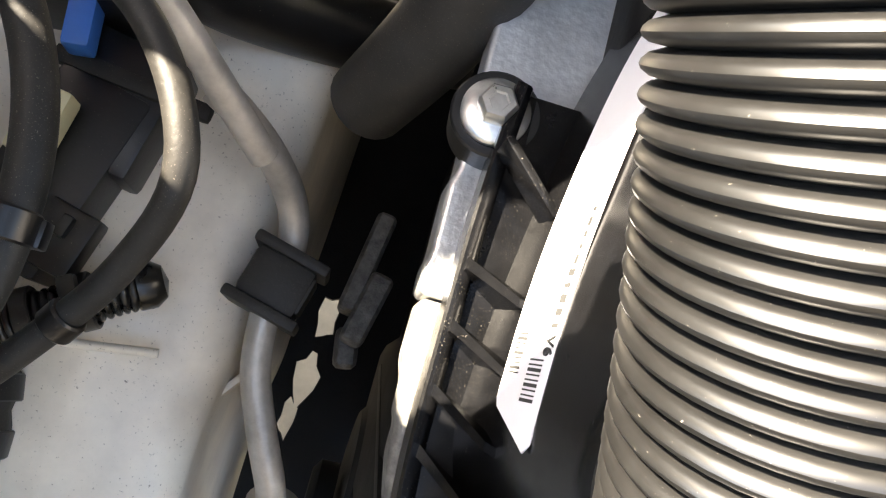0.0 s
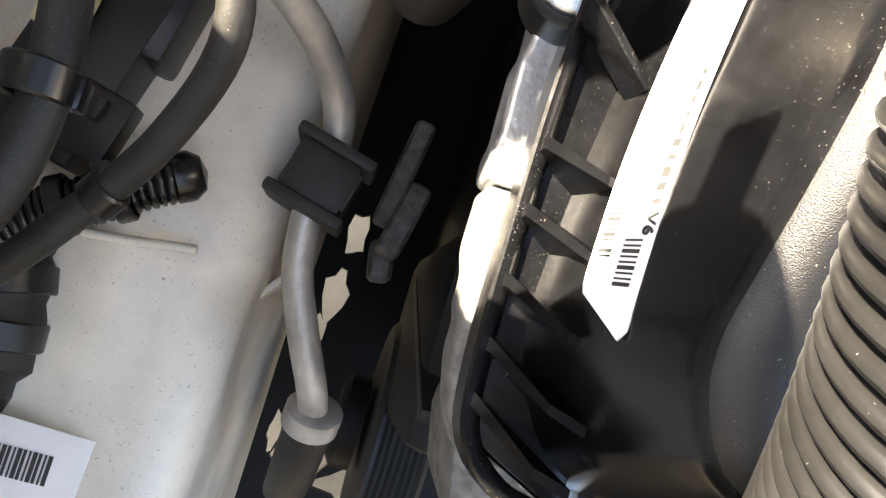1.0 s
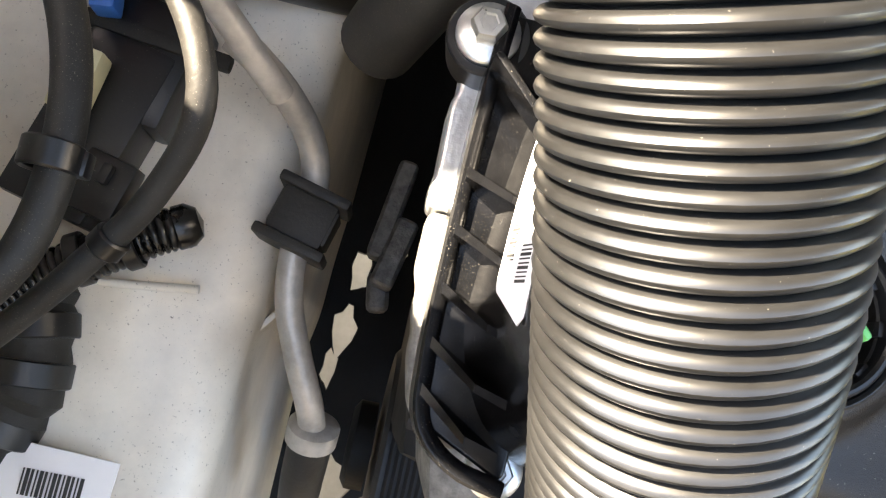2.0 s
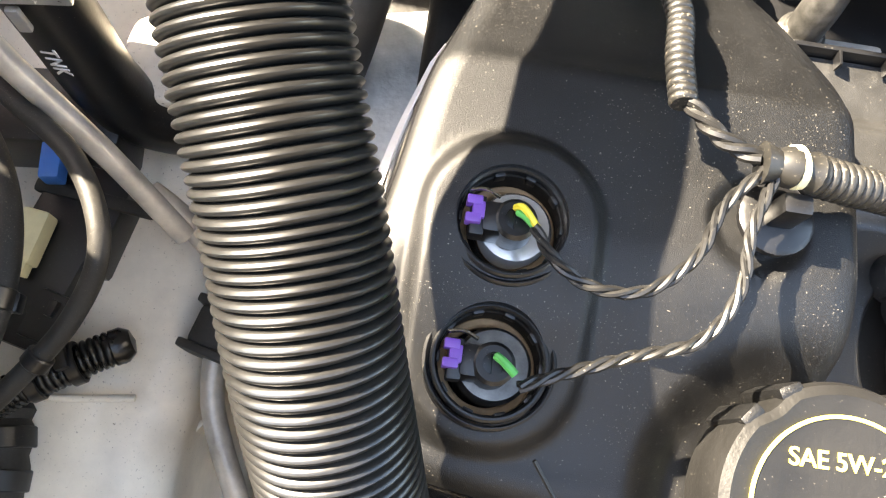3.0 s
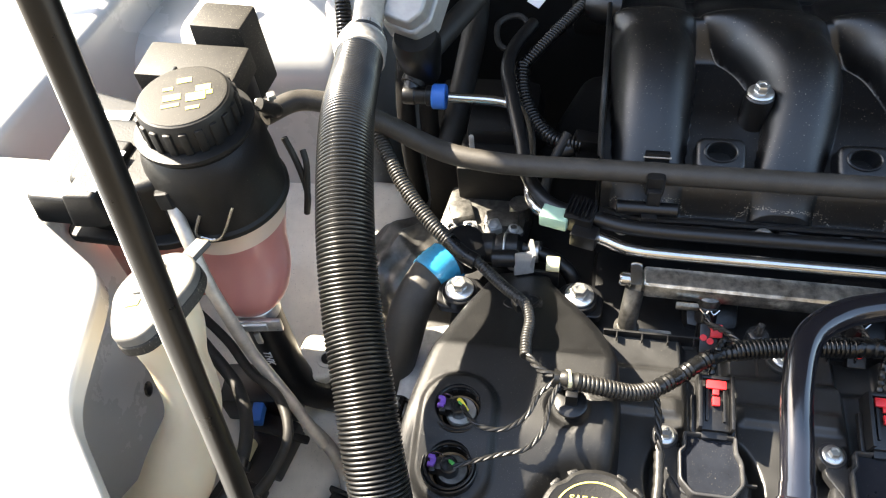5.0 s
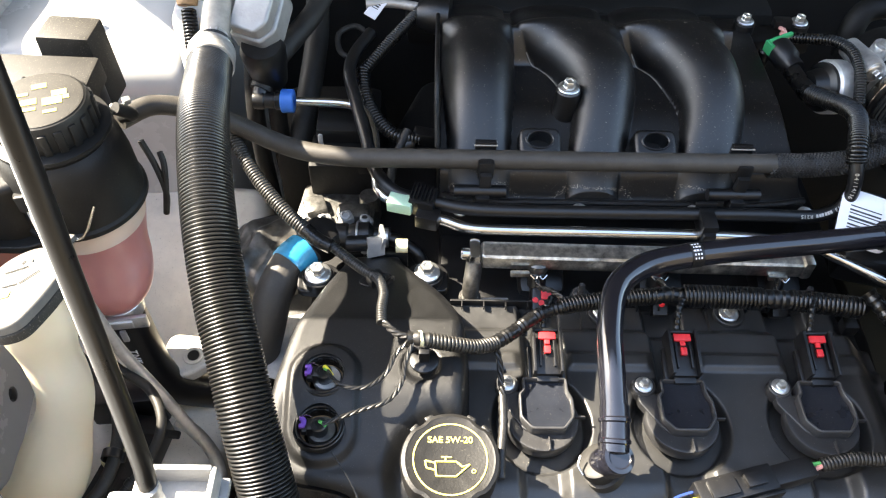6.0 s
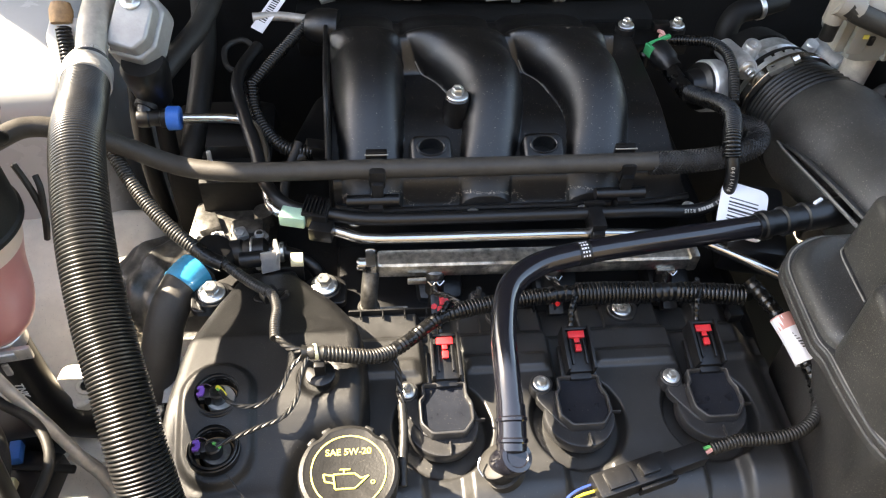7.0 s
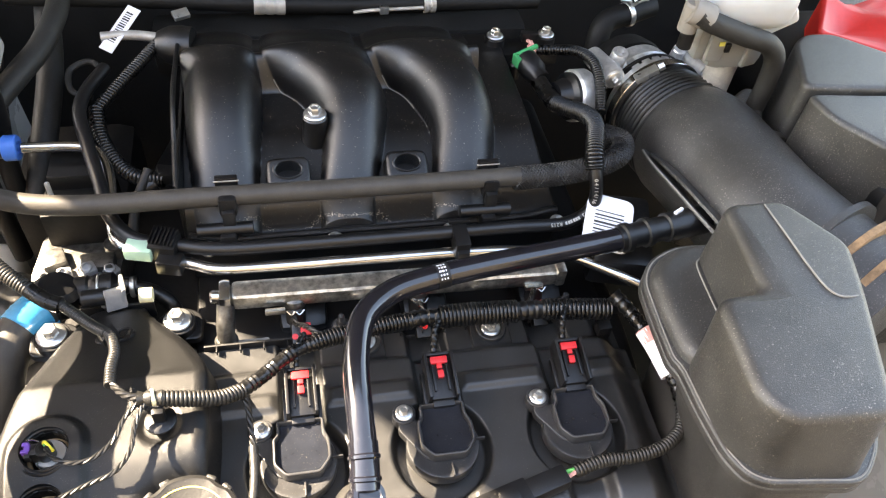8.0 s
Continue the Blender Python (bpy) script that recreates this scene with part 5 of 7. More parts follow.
for s in (0, 1):
    part("ear", rbox((0.440 + 0.001 * s, 0.155 - 0.035 * s, 0.910), (0.03, 0.014, 0.02), 0.006, (0, 25, 20)), M_AIRBOX, duct)

# ---- air filter housing ----
ab = thing("air_filter_housing", (0.33, -0.06, 0.75), "large grey-black air filter housing, dusty", "air box")
LIP = [(0.2600, 0.010), (0.273, 0.0285), (0.297, 0.0400), (0.326, 0.0395), (0.375, 0.036), (0.398, -0.020), (0.392, -0.110), (0.364, -0.150), (0.346, -0.1660), (0.284, -0.1575), (0.2715, -0.1500), (0.2640, -0.1330),
       (0.2605, -0.0990), (0.2598, -0.0690), (0.2560, -0.0600), (0.2575, -0.0240)]
part("lower_shell", loft([(0.306, 0.012), (0.366, 0.020), (0.384, -0.020), (0.376, -0.112), (0.346, -0.146), (0.296, -0.146), (0.284, -0.130), (0.290, -0.060)],
                         [(0.308, 0.026), (0.372, 0.030), (0.392, -0.020), (0.386, -0.112), (0.350, -0.158), (0.288, -0.152), (0.272, -0.136), (0.278, -0.070)], 0.72, 0.902, 0.002, r=0.012, rings=3), M_AIRBOX, ab)
part("lip", block(LIP, 0.8985, 0.9045, 0.0020, r=0.012, rings=2), M_AIRBOX, ab)
part("lip", block(LIP, 0.9060, 0.9120, 0.0020, r=0.012, rings=2), M_AIRBOX, ab)
edge_line = fillet(shrink(LIP[::-1], 0.0026), 0.010, 5)
# Pale tube for seam dust, also painting the highlight on the lip edge
part("dust_line", tube([(p.x, p.y, 0.9118) for p in edge_line + edge_line[:1]], 0.0007, 6, None), M_GREYCAP, ab, "pale line along the lid seam, dust and edge highlight in one")
STEP = [(0.2625, 0.008), (0.276, 0.0255), (0.298, 0.0365), (0.326, 0.036), (0.372, 0.032), (0.392, -0.020), (0.385, -0.084), (0.290, -0.084), (0.2610, -0.066), (0.2600, -0.024)]
part("shoulder", block(STEP[::-1], 0.909, 0.9235, 0.011, 0.0015, r=0.014, rings=6), M_AIRBOX, ab)
BASE = [(0.3030, 0.020), (0.2990, -0.040), (0.2625, -0.0700), (0.2645, -0.1320), (0.2850, -0.1545), (0.3440, -0.1625), (0.3880, -0.1060), (0.3940, -0.020), (0.3700, 0.0320)]
TOP = [(0.3085, 0.0240), (0.3035, -0.0555), (0.2685, -0.0560), (0.2625, -0.1270), (0.2760, -0.1480), (0.3420, -0.1530), (0.3740, -0.0640), (0.3860, -0.0225), (0.3560, 0.0245)]
part("lid", loft(BASE, TOP, 0.909, 0.9755, 0.0080, r=0.013, rings=12, crown=0.001), M_AIRBOX, ab)
part("seam", tube([(0.3390, 0.018, 0.9755), (0.3400, -0.010, 0.9766), (0.3415, -0.040, 0.9769), (0.3440, -0.058, 0.9768), (0.3490, -0.0665, 0.9766), (0.357, -0.0685, 0.9762), (0.3700, -0.0665, 0.9738)], 0.0007, 6, 0.003), M_GREYCAP, ab, "dusty moulded seam")
part("seam", tube([(0.3080, 0.017, 0.9240), (0.3010, 0.010, 0.9240), (0.2990, -0.010, 0.9240), (0.2980, -0.036, 0.9238)], 0.0007, 6, 0.003), M_GREYCAP, ab)

# ---- battery box, brake reservoir, red cover ----
bb = thing("battery_cover", (0.50, 0.12, 0.80), "black moulded plastic battery cover", "battery cover")
part("rear_half", block([(0.474, 0.225), (0.491, 0.239), (0.521, 0.239), (0.615, 0.16), (0.615, 0.140), (0.448, 0.1575)], 0.74, 0.968, 0.005, 0.001, r=0.014, rings=5), M_AIRBOX, bb)
part("front_half", block([(0.449, 0.1545), (0.455, 0.120), (0.483, 0.079), (0.53, 0.035), (0.615, 0.03), (0.615, 0.139)], 0.74, 0.9655, 0.005, 0.001, r=0.012, rings=5), M_AIRBOX, bb)
part("side_pocket", block([(0.412, 0.182), (0.428, 0.223), (0.452, 0.240), (0.472, 0.229), (0.450, 0.178)], 0.74, 0.912, 0.006, 0.004, r=0.010, rings=3), M_AIRBOX, bb)
mc = thing("brake_fluid_reservoir", (0.41, 0.26, 0.84), "milky white brake fluid reservoir with black cap", "reservoir")
part("tank", rbox((0.414, 0.250, 1.006), (0.088, 0.078, 0.042), 0.019, seg=5), M_MILK, mc)
part("tank_lip", rbox((0.445, 0.262, 0.992), (0.038, 0.090, 0.018), 0.006, (0, -28, 0), 3), M_MILK, mc)
part("lower_tank", merge(rbox((0.421, 0.256, 0.965), (0.056, 0.066, 0.052), 0.012), rbox((0.388, 0.236, 0.968), (0.018, 0.020, 0.036), 0.004), rbox((0.395, 0.2225, 0.968), (0.016, 0.006, 0.030), 0.002), rbox((0.428, 0.2225, 0.962), (0.004, 0.006, 0.034), 0.001)), M_MILK2, mc)
part("yellow_mark", rbox((0.398, 0.2190, 0.972), (0.005, 0.001, 0.004), 0), M_YELLOW, mc)
part("clip", rbox((0.4045, 0.2185, 0.968), (0.005, 0.003, 0.009), 0.001), M_BLACK, mc)
part("cap", lathe([(0.036, 0), (0.037, 0.004), (0.037, 0.02), (0.034, 0.024), (0, 0.024)], (0.425, 0.262, 1.027), (0, 0, 1), 36), M_BLACK, mc)
part("spout", merge(lathe([(0.0115, -0.006), (0.0115, 0.012), (0.0105, 0.014)], (0.356, 0.210, 1.011), (0.8, -0.25, -0.25), 20), lathe([(0.0085, -0.014), (0.0085, 0.010), (0.007, 0.012)], (0.354, 0.214, 1.006), (0, 0, 1), 20)), M_GREYCAP, mc, "grey plastic elbow")
part("hose", tube([(0.356, 0.207, 1.011), (0.371, 0.204, 1.004), (0.405, 0.203, 0.991), (0.432, 0.203, 0.981), (0.446, 0.204, 0.963), (0.450, 0.205, 0.935), (0.450, 0.206, 0.905)], 0.0092, 20), M_RUBBER, mc, "thick black rubber hose")
part("lower_spigot", lathe([(0.014, -0.06), (0.014, 0.0)], (0.425, 0.245, 0.942), n=20), M_PIPE, mc)
part("dark_grommet", lathe([(0.0065, -0.016), (0.0065, 0.0)], (0.362, 0.222, 0.985), n=20), M_BLACK, mc)
rc = thing("terminal_cover", (0.58, 0.26, 0.90), "faded red plastic battery terminal cover", "terminal cover")
part("body", block([(0.513, 0.250), (0.575, 0.200), (0.68, 0.18), (0.68, 0.33), (0.585, 0.310), (0.570, 0.298), (0.548, 0.310)][::1], 0.90, 0.962, 0.006, 0.003, r=0.010, rings=6, top=lambda x, y: 0.962 + 0.010 * math.sin(x * 60) * math.sin(y * 45)), M_REDBIG, rc)
bt = thing("battery", (0.60, 0.2, 0.6), "black battery case under the covers", "battery")
part("case", rbox((0.60, 0.20, 0.80), (0.22, 0.28, 0.26), 0.01), M_BLACK, bt)
part("label", rbox((0.59, 0.125, 0.932), (0.08, 0.06, 0.002), 0.0005), M_LABEL, bt)


# ---- sleeved hose close to the camera ----
SL = [(-0.2751, 0.220, 0.9500), (-0.2665, 0.160, 0.9585), (-0.2515, 0.090, 0.9760), (-0.2370, 0.020, 0.9620), (-0.2245, -0.030, 0.9370), (-0.2108, -0.070, 0.9165), (-0.1978, -0.110, 0.8890), (-0.1762, -0.165, 0.8280), (-0.150, -0.210, 0.760)]
sh = thing("sleeved_hose", (-0.22, 0.0, 0.85), "thick black corrugated hose sleeve, worn and shiny", "hose")
part("sleeve", ribbed(SL, 0.0186, 0.0026, 0.0023, 48, 0.5), M_SLEEVE, sh)
part("foil_end", tube([(-0.2705, 0.190, 0.9545), (-0.2745, 0.214, 0.951), (-0.277, 0.240, 0.950)], 0.02, 28, 0.002, lambda s: 0.0194 - 0.0070 * sstep(0.022, 0.036, s) + 0.0006 * math.sin(s * 900)), M_FOIL, sh, "crinkled foil end")
part("pipe", tube([(-0.2765, 0.232, 0.950), (-0.278, 0.28, 0.962), (-0.270, 0.36, 0.975), (-0.255, 0.45, 0.96)], 0.0125, 20), M_PIPE, sh, "dull aluminium pipe")

# ---- hood prop rod ----
pr = thing("hood_prop_rod", (-0.22, -0.18, 0.98), "black painted steel hood prop rod", "prop rod")
part("rod", tube([(-0.2195, -0.186, 0.985), (-0.219, -0.178, 1.016), (-0.2215, -0.156, 1.12), (-0.225, -0.134, 1.222), (-0.240, -0.06, 1.57), (-0.257, 0.022, 1.955)], 0.0048, 14, 0.02), M_ROD, pr)
part("pivot", merge(rbox((-0.2195, -0.186, 0.975), (0.008, 0.008, 0.022), 0.002), lathe([(0.006, 0), (0.006, 0.006)], (-0.2195, -0.186, 0.985), n=16)), M_PIPE, pr)
lb = thing("latch_bracket", (-0.2, -0.2, 0.93), "scuffed aluminium bracket beside the rod foot", "bracket")
part("plate", merge(rbox((-0.214, -0.176, 0.955), (0.050, 0.020, 0.005), 0.0015), rbox((-0.213, -0.167, 0.964), (0.034, 0.003, 0.016), 0.001), rbox((-0.195, -0.175, 0.962), (0.003, 0.018, 0.018), 0.001), rbox((-0.230, -0.175, 0.962), (0.003, 0.018, 0.018), 0.001)), M_CAST, lb)
part("leg", rbox((-0.240, -0.200, 0.90), (0.03, 0.06, 0.10), 0.004), M_CAST, lb)

# ---- coolant reservoir ----
tank = thing("coolant_reservoir", (-0.35, 0.07, 0.78), "coolant reservoir, black upper half and pink translucent lower half", "reservoir")
AX = Vector((-0.360, 0.088, 0))
part("upper_body", lathe([(0.0475, 0.903), (0.0495, 0.905), (0.0495, 0.909), (0.0475, 0.911), (0.0465, 0.940), (0.0440, 0.958), (0.0400, 0.966), (0.038, 0.968), (0.0395, 0.971), (0.0415, 0.973), (0.0415, 0.976), (0.037, 0.977), (0, 0.977)], AX, n=56), M_TANKTOP, tank)
part("side_lobe", block([(-0.455, 0.045), (-0.395, 0.040), (-0.372, 0.055), (-0.365, 0.115), (-0.455, 0.118)], 0.903, 0.952, 0.006, 0.003, r=0.012, rings=4), M_TANKTOP, tank)
part("lobe_top", block([(-0.480, 0.030), (-0.425, 0.030), (-0.410, 0.070), (-0.400, 0.130), (-0.48, 0.15)], 0.925, 0.948, 0.004, 0.002, r=0.010, rings=3), M_TANKTOP, tank)
part("label_pad", block([(-0.445, 0.024), (-0.416, 0.026), (-0.410, 0.088), (-0.440, 0.090)], 0.930, 0.957, 0.003, 0.003, r=0.006, rings=3), M_TANKTOP, tank)
# Sun glare on the black lobe top, laid on as a white plate
part("glare_patch", rbox((-0.449, 0.110, 0.9492), (0.034, 0.026, 0.001), 0.0003, (0, 0, 4)), M_LABEL, tank, "white patch standing for sun glare on the lobe top")
part("seam_flange", merge(block([(-0.470, 0.035), (-0.385, 0.033), (-0.360, 0.050), (-0.360, 0.12), (-0.470, 0.125)], 0.898, 0.904, 0.0015, r=0.012, rings=2)), M_TANKTOP, tank)
def pink(z0, z1, k):
    rows = []
    for j in range(k + 1):
        z = z0 + (z1 - z0) * j / k
        t = sstep(0.905, 0.815, z)
        w = 0.0455 - 0.009 * sstep(0.905, 0.860, z)
        r = w if z > 0.860 else 0.0150 + 0.0215 * (max(0.0, 1 - ((0.860 - z) / 0.034) ** 2)) ** 0.5
        rows.append((Vector((-0.360 + 0.015 * t, 0.088 - 0.040 * t, z)), max(r, 0.0135)))
    vs, fs, n = [], [], 48
    for c, r in rows:
        vs += [c + Vector((r * math.cos(2 * math.pi * i / n), r * math.sin(2 * math.pi * i / n), 0)) for i in range(n)]
    fs = [[j * n + (i + 1) % n, j * n + i, (j + 1) * n + i, (j + 1) * n + (i + 1) % n] for j in range(k) for i in range(n)]
    fs += [list(range(n)), [k * n + i for i in range(n)][::-1]]
    return vs, fs


part("lower_body", pink(0.887, 0.795, 24), M_PINK, tank, "pink coolant seen through cloudy plastic")
part("clear_band", pink(0.903, 0.887, 3), M_PALE, tank, "stained clear band above the coolant level")
part("lobe_lower", block([(-0.46, 0.05), (-0.395, 0.046), (-0.375, 0.06), (-0.37, 0.115), (-0.46, 0.118)], 0.82, 0.899, 0.002, r=0.012, rings=2), M_PINK, tank)
rcap = part("cap", lathe([(0.0325, 0.976), (0.033, 0.978), (0.033, 0.995), (0.0315, 0.9985), (0.0295, 0.9995), (0.028, 0.9988), (0, 0.9988)], AX, n=48), M_TANKTOP, tank, "large ribbed black cap with worn yellow print")
for k in range(20):
    b = 2 * math.pi * k / 20
    part("rib", rbox(AX + Vector((0.0330 * math.cos(b), 0.0330 * math.sin(b), 0.985)), (0.0040, 0.0058, 0.019), 0.0016, (0, 0, math.degrees(b))), M_TANKTOP, rcap)
part("dusty_top", lathe([(0.0290, 0.9980), (0.0300, 0.9996), (0.0285, 1.0000), (0, 1.0000)], AX, n=48), M_DUSTLID, rcap, "dust-greyed cap face")
part("worn_print", merge(*[moved(rbox((x, y, 1.0003), (a, b, 0.0004), 0, (0, 0, 20)), Matrix.Translation(AX)) for x, y, a, b in
     ((-0.004, 0.014, 0.010, 0.005), (0.012, 0.008, 0.010, 0.006), (0.010, -0.001, 0.013, 0.008), (-0.012, 0.004, 0.007, 0.003), (-0.006, -0.004, 0.012, 0.006), (0.012, -0.012, 0.009, 0.003), (-0.004, -0.012, 0.012, 0.003), (0.018, 0.004, 0.004, 0.004))]), M_YELLOW, rcap, "worn yellow print")
part("nipple", tube([(-0.325, 0.118, 0.968), (-0.318, 0.127, 0.955), (-0.330, 0.135, 0.945)], 0.005, 12, 0.003), M_TANKTOP, tank)
part("spring_clamp", merge(rbox((-0.326, 0.128, 0.962), (0.014, 0.004, 0.003), 0.001), rbox((-0.320, 0.130, 0.966), (0.006, 0.006, 0.004), 0.001, (0, 0, 30))), M_ZINC, tank, "bright hose clamp")
part("outlet_clamp", merge(ring(0.0150, 0.0170, -0.008, 0.006, (-0.345, 0.0475, 0.817), (0, 0, 1), 32), rbox((-0.340, 0.0280, 0.817), (0.042, 0.004, 0.014), 0.001, (0, 0, 8)), rbox((-0.341, 0.0255, 0.817), (0.022, 0.003, 0.008), 0.001, (0, 0, 8)), rbox((-0.342, 0.0262, 0.800), (0.005, 0.003, 0.014), 0.001, (0, 0, 8))), M_FOIL, tank, "grey metal hose clamp")
part("wire_guard", tube([(-0.352, 0.0405, 0.934), (-0.358, 0.0360, 0.920), (-0.356, 0.0375, 0.912), (-0.343, 0.0390, 0.912), (-0.330, 0.0480, 0.936)], 0.0013, 8, 0.003), M_STEEL, tank)
part("label", rbox((-0.419, 0.054, 0.9574), (0.008, 0.040, 0.0008), 0.0002, (0, 0, -7)), M_LABEL, tank)
for k in range(7):
    part("print_mark", rbox((-0.4215 + 0.0006 * k, 0.038 + 0.0052 * k, 0.9580), (0.0035, 0.003, 0.0002), 0, (0, 0, -7)), M_INK, tank)
oh = thing("radiator_hose", (-0.34, 0.045, 0.7), "black rubber hose below the reservoir outlet", "hose")
part("hose", tube([(-0.345, 0.0475, 0.822), (-0.344, 0.046, 0.77), (-0.340, 0.043, 0.72), (-0.326, 0.042, 0.692), (-0.28, 0.055, 0.660), (-0.23, 0.07, 0.64)], 0.0165, 20), M_BLACK, oh)
for k, ch_ in enumerate("TNK"):
    lettering("letter", ch_, 0.0095, pose(-0.3435, 0.0285, 0.772 - 0.0075 * k, 90, 90, 0), M_LABEL, oh)
hb = solid("hose_bracket", merge(block([(-0.345, 0.045), (-0.315, 0.040), (-0.290, 0.060), (-0.288, 0.085), (-0.340, 0.090)], 0.700, 0.712, 0.004, r=0.012, rings=4), ring(0.006, 0.010, 0.012, 0.014, (-0.312, 0.063, 0.70))), M_DIRTY, "greyish white bracket with a bolt hole", "bracket")
# Uncut hole: a dark disc paints its shade
part("hole_shade", lathe([(0.0055, 0), (0.0055, 0.0012)], (-0.312, 0.063, 0.713)), M_DARK, hb, "dark disc standing for the shade in the bolt hole")
tank_hook = thing("hose_hook", (-0.31, 0.12, 0.88), "thin forked black plastic hook behind the reservoir", "clip")
for dx in (0.0, 0.012):
    part("prong", tube([(-0.318 + dx, 0.125, 0.930 - dx), (-0.310 + dx * 0.6, 0.118, 0.910), (-0.306, 0.112, 0.885), (-0.312, 0.112, 0.860)], 0.0026, 10), M_RUBBER, tank_hook)

# ---- washer bottle neck ----
wb = thing("washer_bottle", (-0.34, -0.08, 0.6), "milky washer filler neck with grey flip cap", "washer bottle")
WN = [(-0.339, -0.047, 0.955), (-0.339, -0.056, 0.910), (-0.337, -0.068, 0.870), (-0.350, -0.083, 0.832), (-0.366, -0.105, 0.795), (-0.400, -0.125, 0.75), (-0.415, -0.135, 0.66)]
part("neck", tube(WN, 0.022, 28, 0.004, lambda s: 0.0235 - 0.005 * sstep(0.02, 0.055, s) + 0.007 * sstep(0.10, 0.16, s)), M_NECK, wb)
wm = Matrix.Translation((-0.339, -0.041, 0.963)) @ pose(0, 0, 0, -8, -14, 7)
DROP = [(0.0275 * math.cos(radians(b)), 0.0275 * math.sin(radians(b))) for b in range(-25, 206, 11)] + [(-0.020, -0.0245), (-0.0095, -0.043), (0.0095, -0.043), (0.020, -0.0245)]
wcap = part("cap", moved(block(DROP, -0.004, 0.0022, 0.002, r=0.008, rings=4), wm), M_WASHCAP, wb, "dusty grey flip cap")
part("skirt", moved(block([(1.02 * x, 1.02 * y) for x, y in DROP], -0.0110, -0.0042, 0.0015, r=0.008, rings=3), wm), M_DUSTLID, wcap, "dark skirt of the cap")
part("hinge", moved(rbox((0.015, 0.028, -0.002), (0.012, 0.020, 0.004), 0.001, (0, 0, -25)), wm), M_WASHCAP, wb)
part("printed_sign", merge(*[moved(rbox((x, y, 0.0030), (a, b, 0.0005), 0, (0, 0, c)), wm) for x, y, a, b, c in ((-0.006, 0.008, 0.016, 0.0008, 6), (0.006, -0.002, 0.014, 0.0008, 35), (-0.006, -0.006, 0.010, 0.0008, 0), (-0.003, 0.014, 0.003, 0.0008, 60), (0.003, 0.014, 0.003, 0.0008, 110))]), M_INK, wb)
part("yellow_mark", moved(rbox((-0.008, -0.014, 0.0026), (0.009, 0.005, 0.0006), 0), wm), M_YELLOW, wb)

# ---- hoses, pipes and plugs beside the rail ----
ga = thing("wiper_hose", (-0.34, -0.07, 0.7), "black rubber hose hanging in a loop", "hose", "loops beside the rail")
part("hose", tube([(-0.430, 0.050, 0.805), (-0.387, 0.017, 0.795), (-0.348, -0.016, 0.788), (-0.3285, -0.055, 0.788), (-0.3285, -0.100, 0.788), (-0.352, -0.132, 0.785), (-0.376, -0.160, 0.775)], 0.0052, 18), M_RUBBER, ga)
part("clip", merge(ring(0.0062, 0.0078, -0.004, 0.004, (-0.3280, -0.075, 0.7880), (0.02, -1, 0)), rbox((-0.322, -0.075, 0.785), (0.006, 0.007, 0.006), 0.001)), M_BLACK, ga)
gb = thing("wiper_hose", (-0.31, -0.07, 0.7), "black rubber hose with a sunlit worn patch", "hose", "loops beside the rail")
part("hose", tube([(-0.410, 0.050, 0.800), (-0.371, 0.025, 0.792), (-0.343, 0.000, 0.793), (-0.309, -0.024, 0.800), (-0.2925, -0.053, 0.800), (-0.3015, -0.077, 0.784), (-0.3190, -0.100, 0.773), (-0.341, -0.124, 0.762), (-0.370, -0.153, 0.752)], 0.0039, 18), M_RUBBER, gb)
part("clip", merge(ring(0.0039, 0.0052, -0.003, 0.003, (-0.3125, -0.0925, 0.7763), (-0.55, -0.75, -0.35)), rbox((-0.314, -0.094, 0.770), (0.006, 0.006, 0.006), 0.001)), M_BLACK, gb)
ap = thing("ac_pipe", (-0.30, 0.0, 0.63), "dull aluminium pipe with black rubber grommet", "pipe")
part("upper_pipe", tube([(-0.3755, 0.048, 0.940), (-0.362, 0.029, 0.915), (-0.350, 0.013, 0.890), (-0.341, 0.005, 0.860), (-0.335, 0.003, 0.815), (-0.3122, -0.009, 0.768), (-0.2865, -0.027, 0.729)], 0.0049, 18, 0.004), M_PIPE, ap)
part("hex_cap", lathe([(0.0065, -0.016), (0.0068, -0.004), (0.0095, -0.003), (0.0095, 0.009), (0.008, 0.010), (0.0015, 0.010), (0.0015, 0.008), (0, 0.008)], (-0.3755, 0.0485, 0.938), (-0.2, 0.25, 1), 6), M_TANKTOP, ap, "black hexagonal valve cap")
part("lower_pipe", tube([(-0.312, -0.004, 0.712), (-0.302, -0.009, 0.708), (-0.2895, -0.0165, 0.695), (-0.2785, -0.0285, 0.677), (-0.2746, -0.045, 0.668), (-0.2774, -0.065, 0.664), (-0.2752, -0.090, 0.660), (-0.2668, -0.112, 0.656), (-0.2575, -0.132, 0.648), (-0.2545, -0.142, 0.640)], 0.0060, 18), M_PIPE, ap)
part("ferrule", lathe([(0.0085, -0.006), (0.0115, -0.004), (0.0115, 0.004), (0.0085, 0.006)], (-0.254, -0.144, 0.637), (-0.05, -0.8, -0.5), 24), M_PIPE, ap)
part("rubber_tail", tube([(-0.254, -0.146, 0.635), (-0.255, -0.165, 0.615), (-0.256, -0.185, 0.58)], 0.0100, 18), M_RUBBER, ap)
gro = part("grommet", merge(rbox((-0.276, -0.058, 0.666), (0.025, 0.020, 0.024), 0.003, (0, 0, -14))), M_RUBBER, ap, "square black rubber grommet")
for s in (-1, 1):
    part("flange", rbox((-0.276 + 0.003 * s, -0.058 + 0.0115 * s, 0.666), (0.031, 0.0046, 0.028), 0.0015, (0, 0, -14)), M_RUBBER, gro)
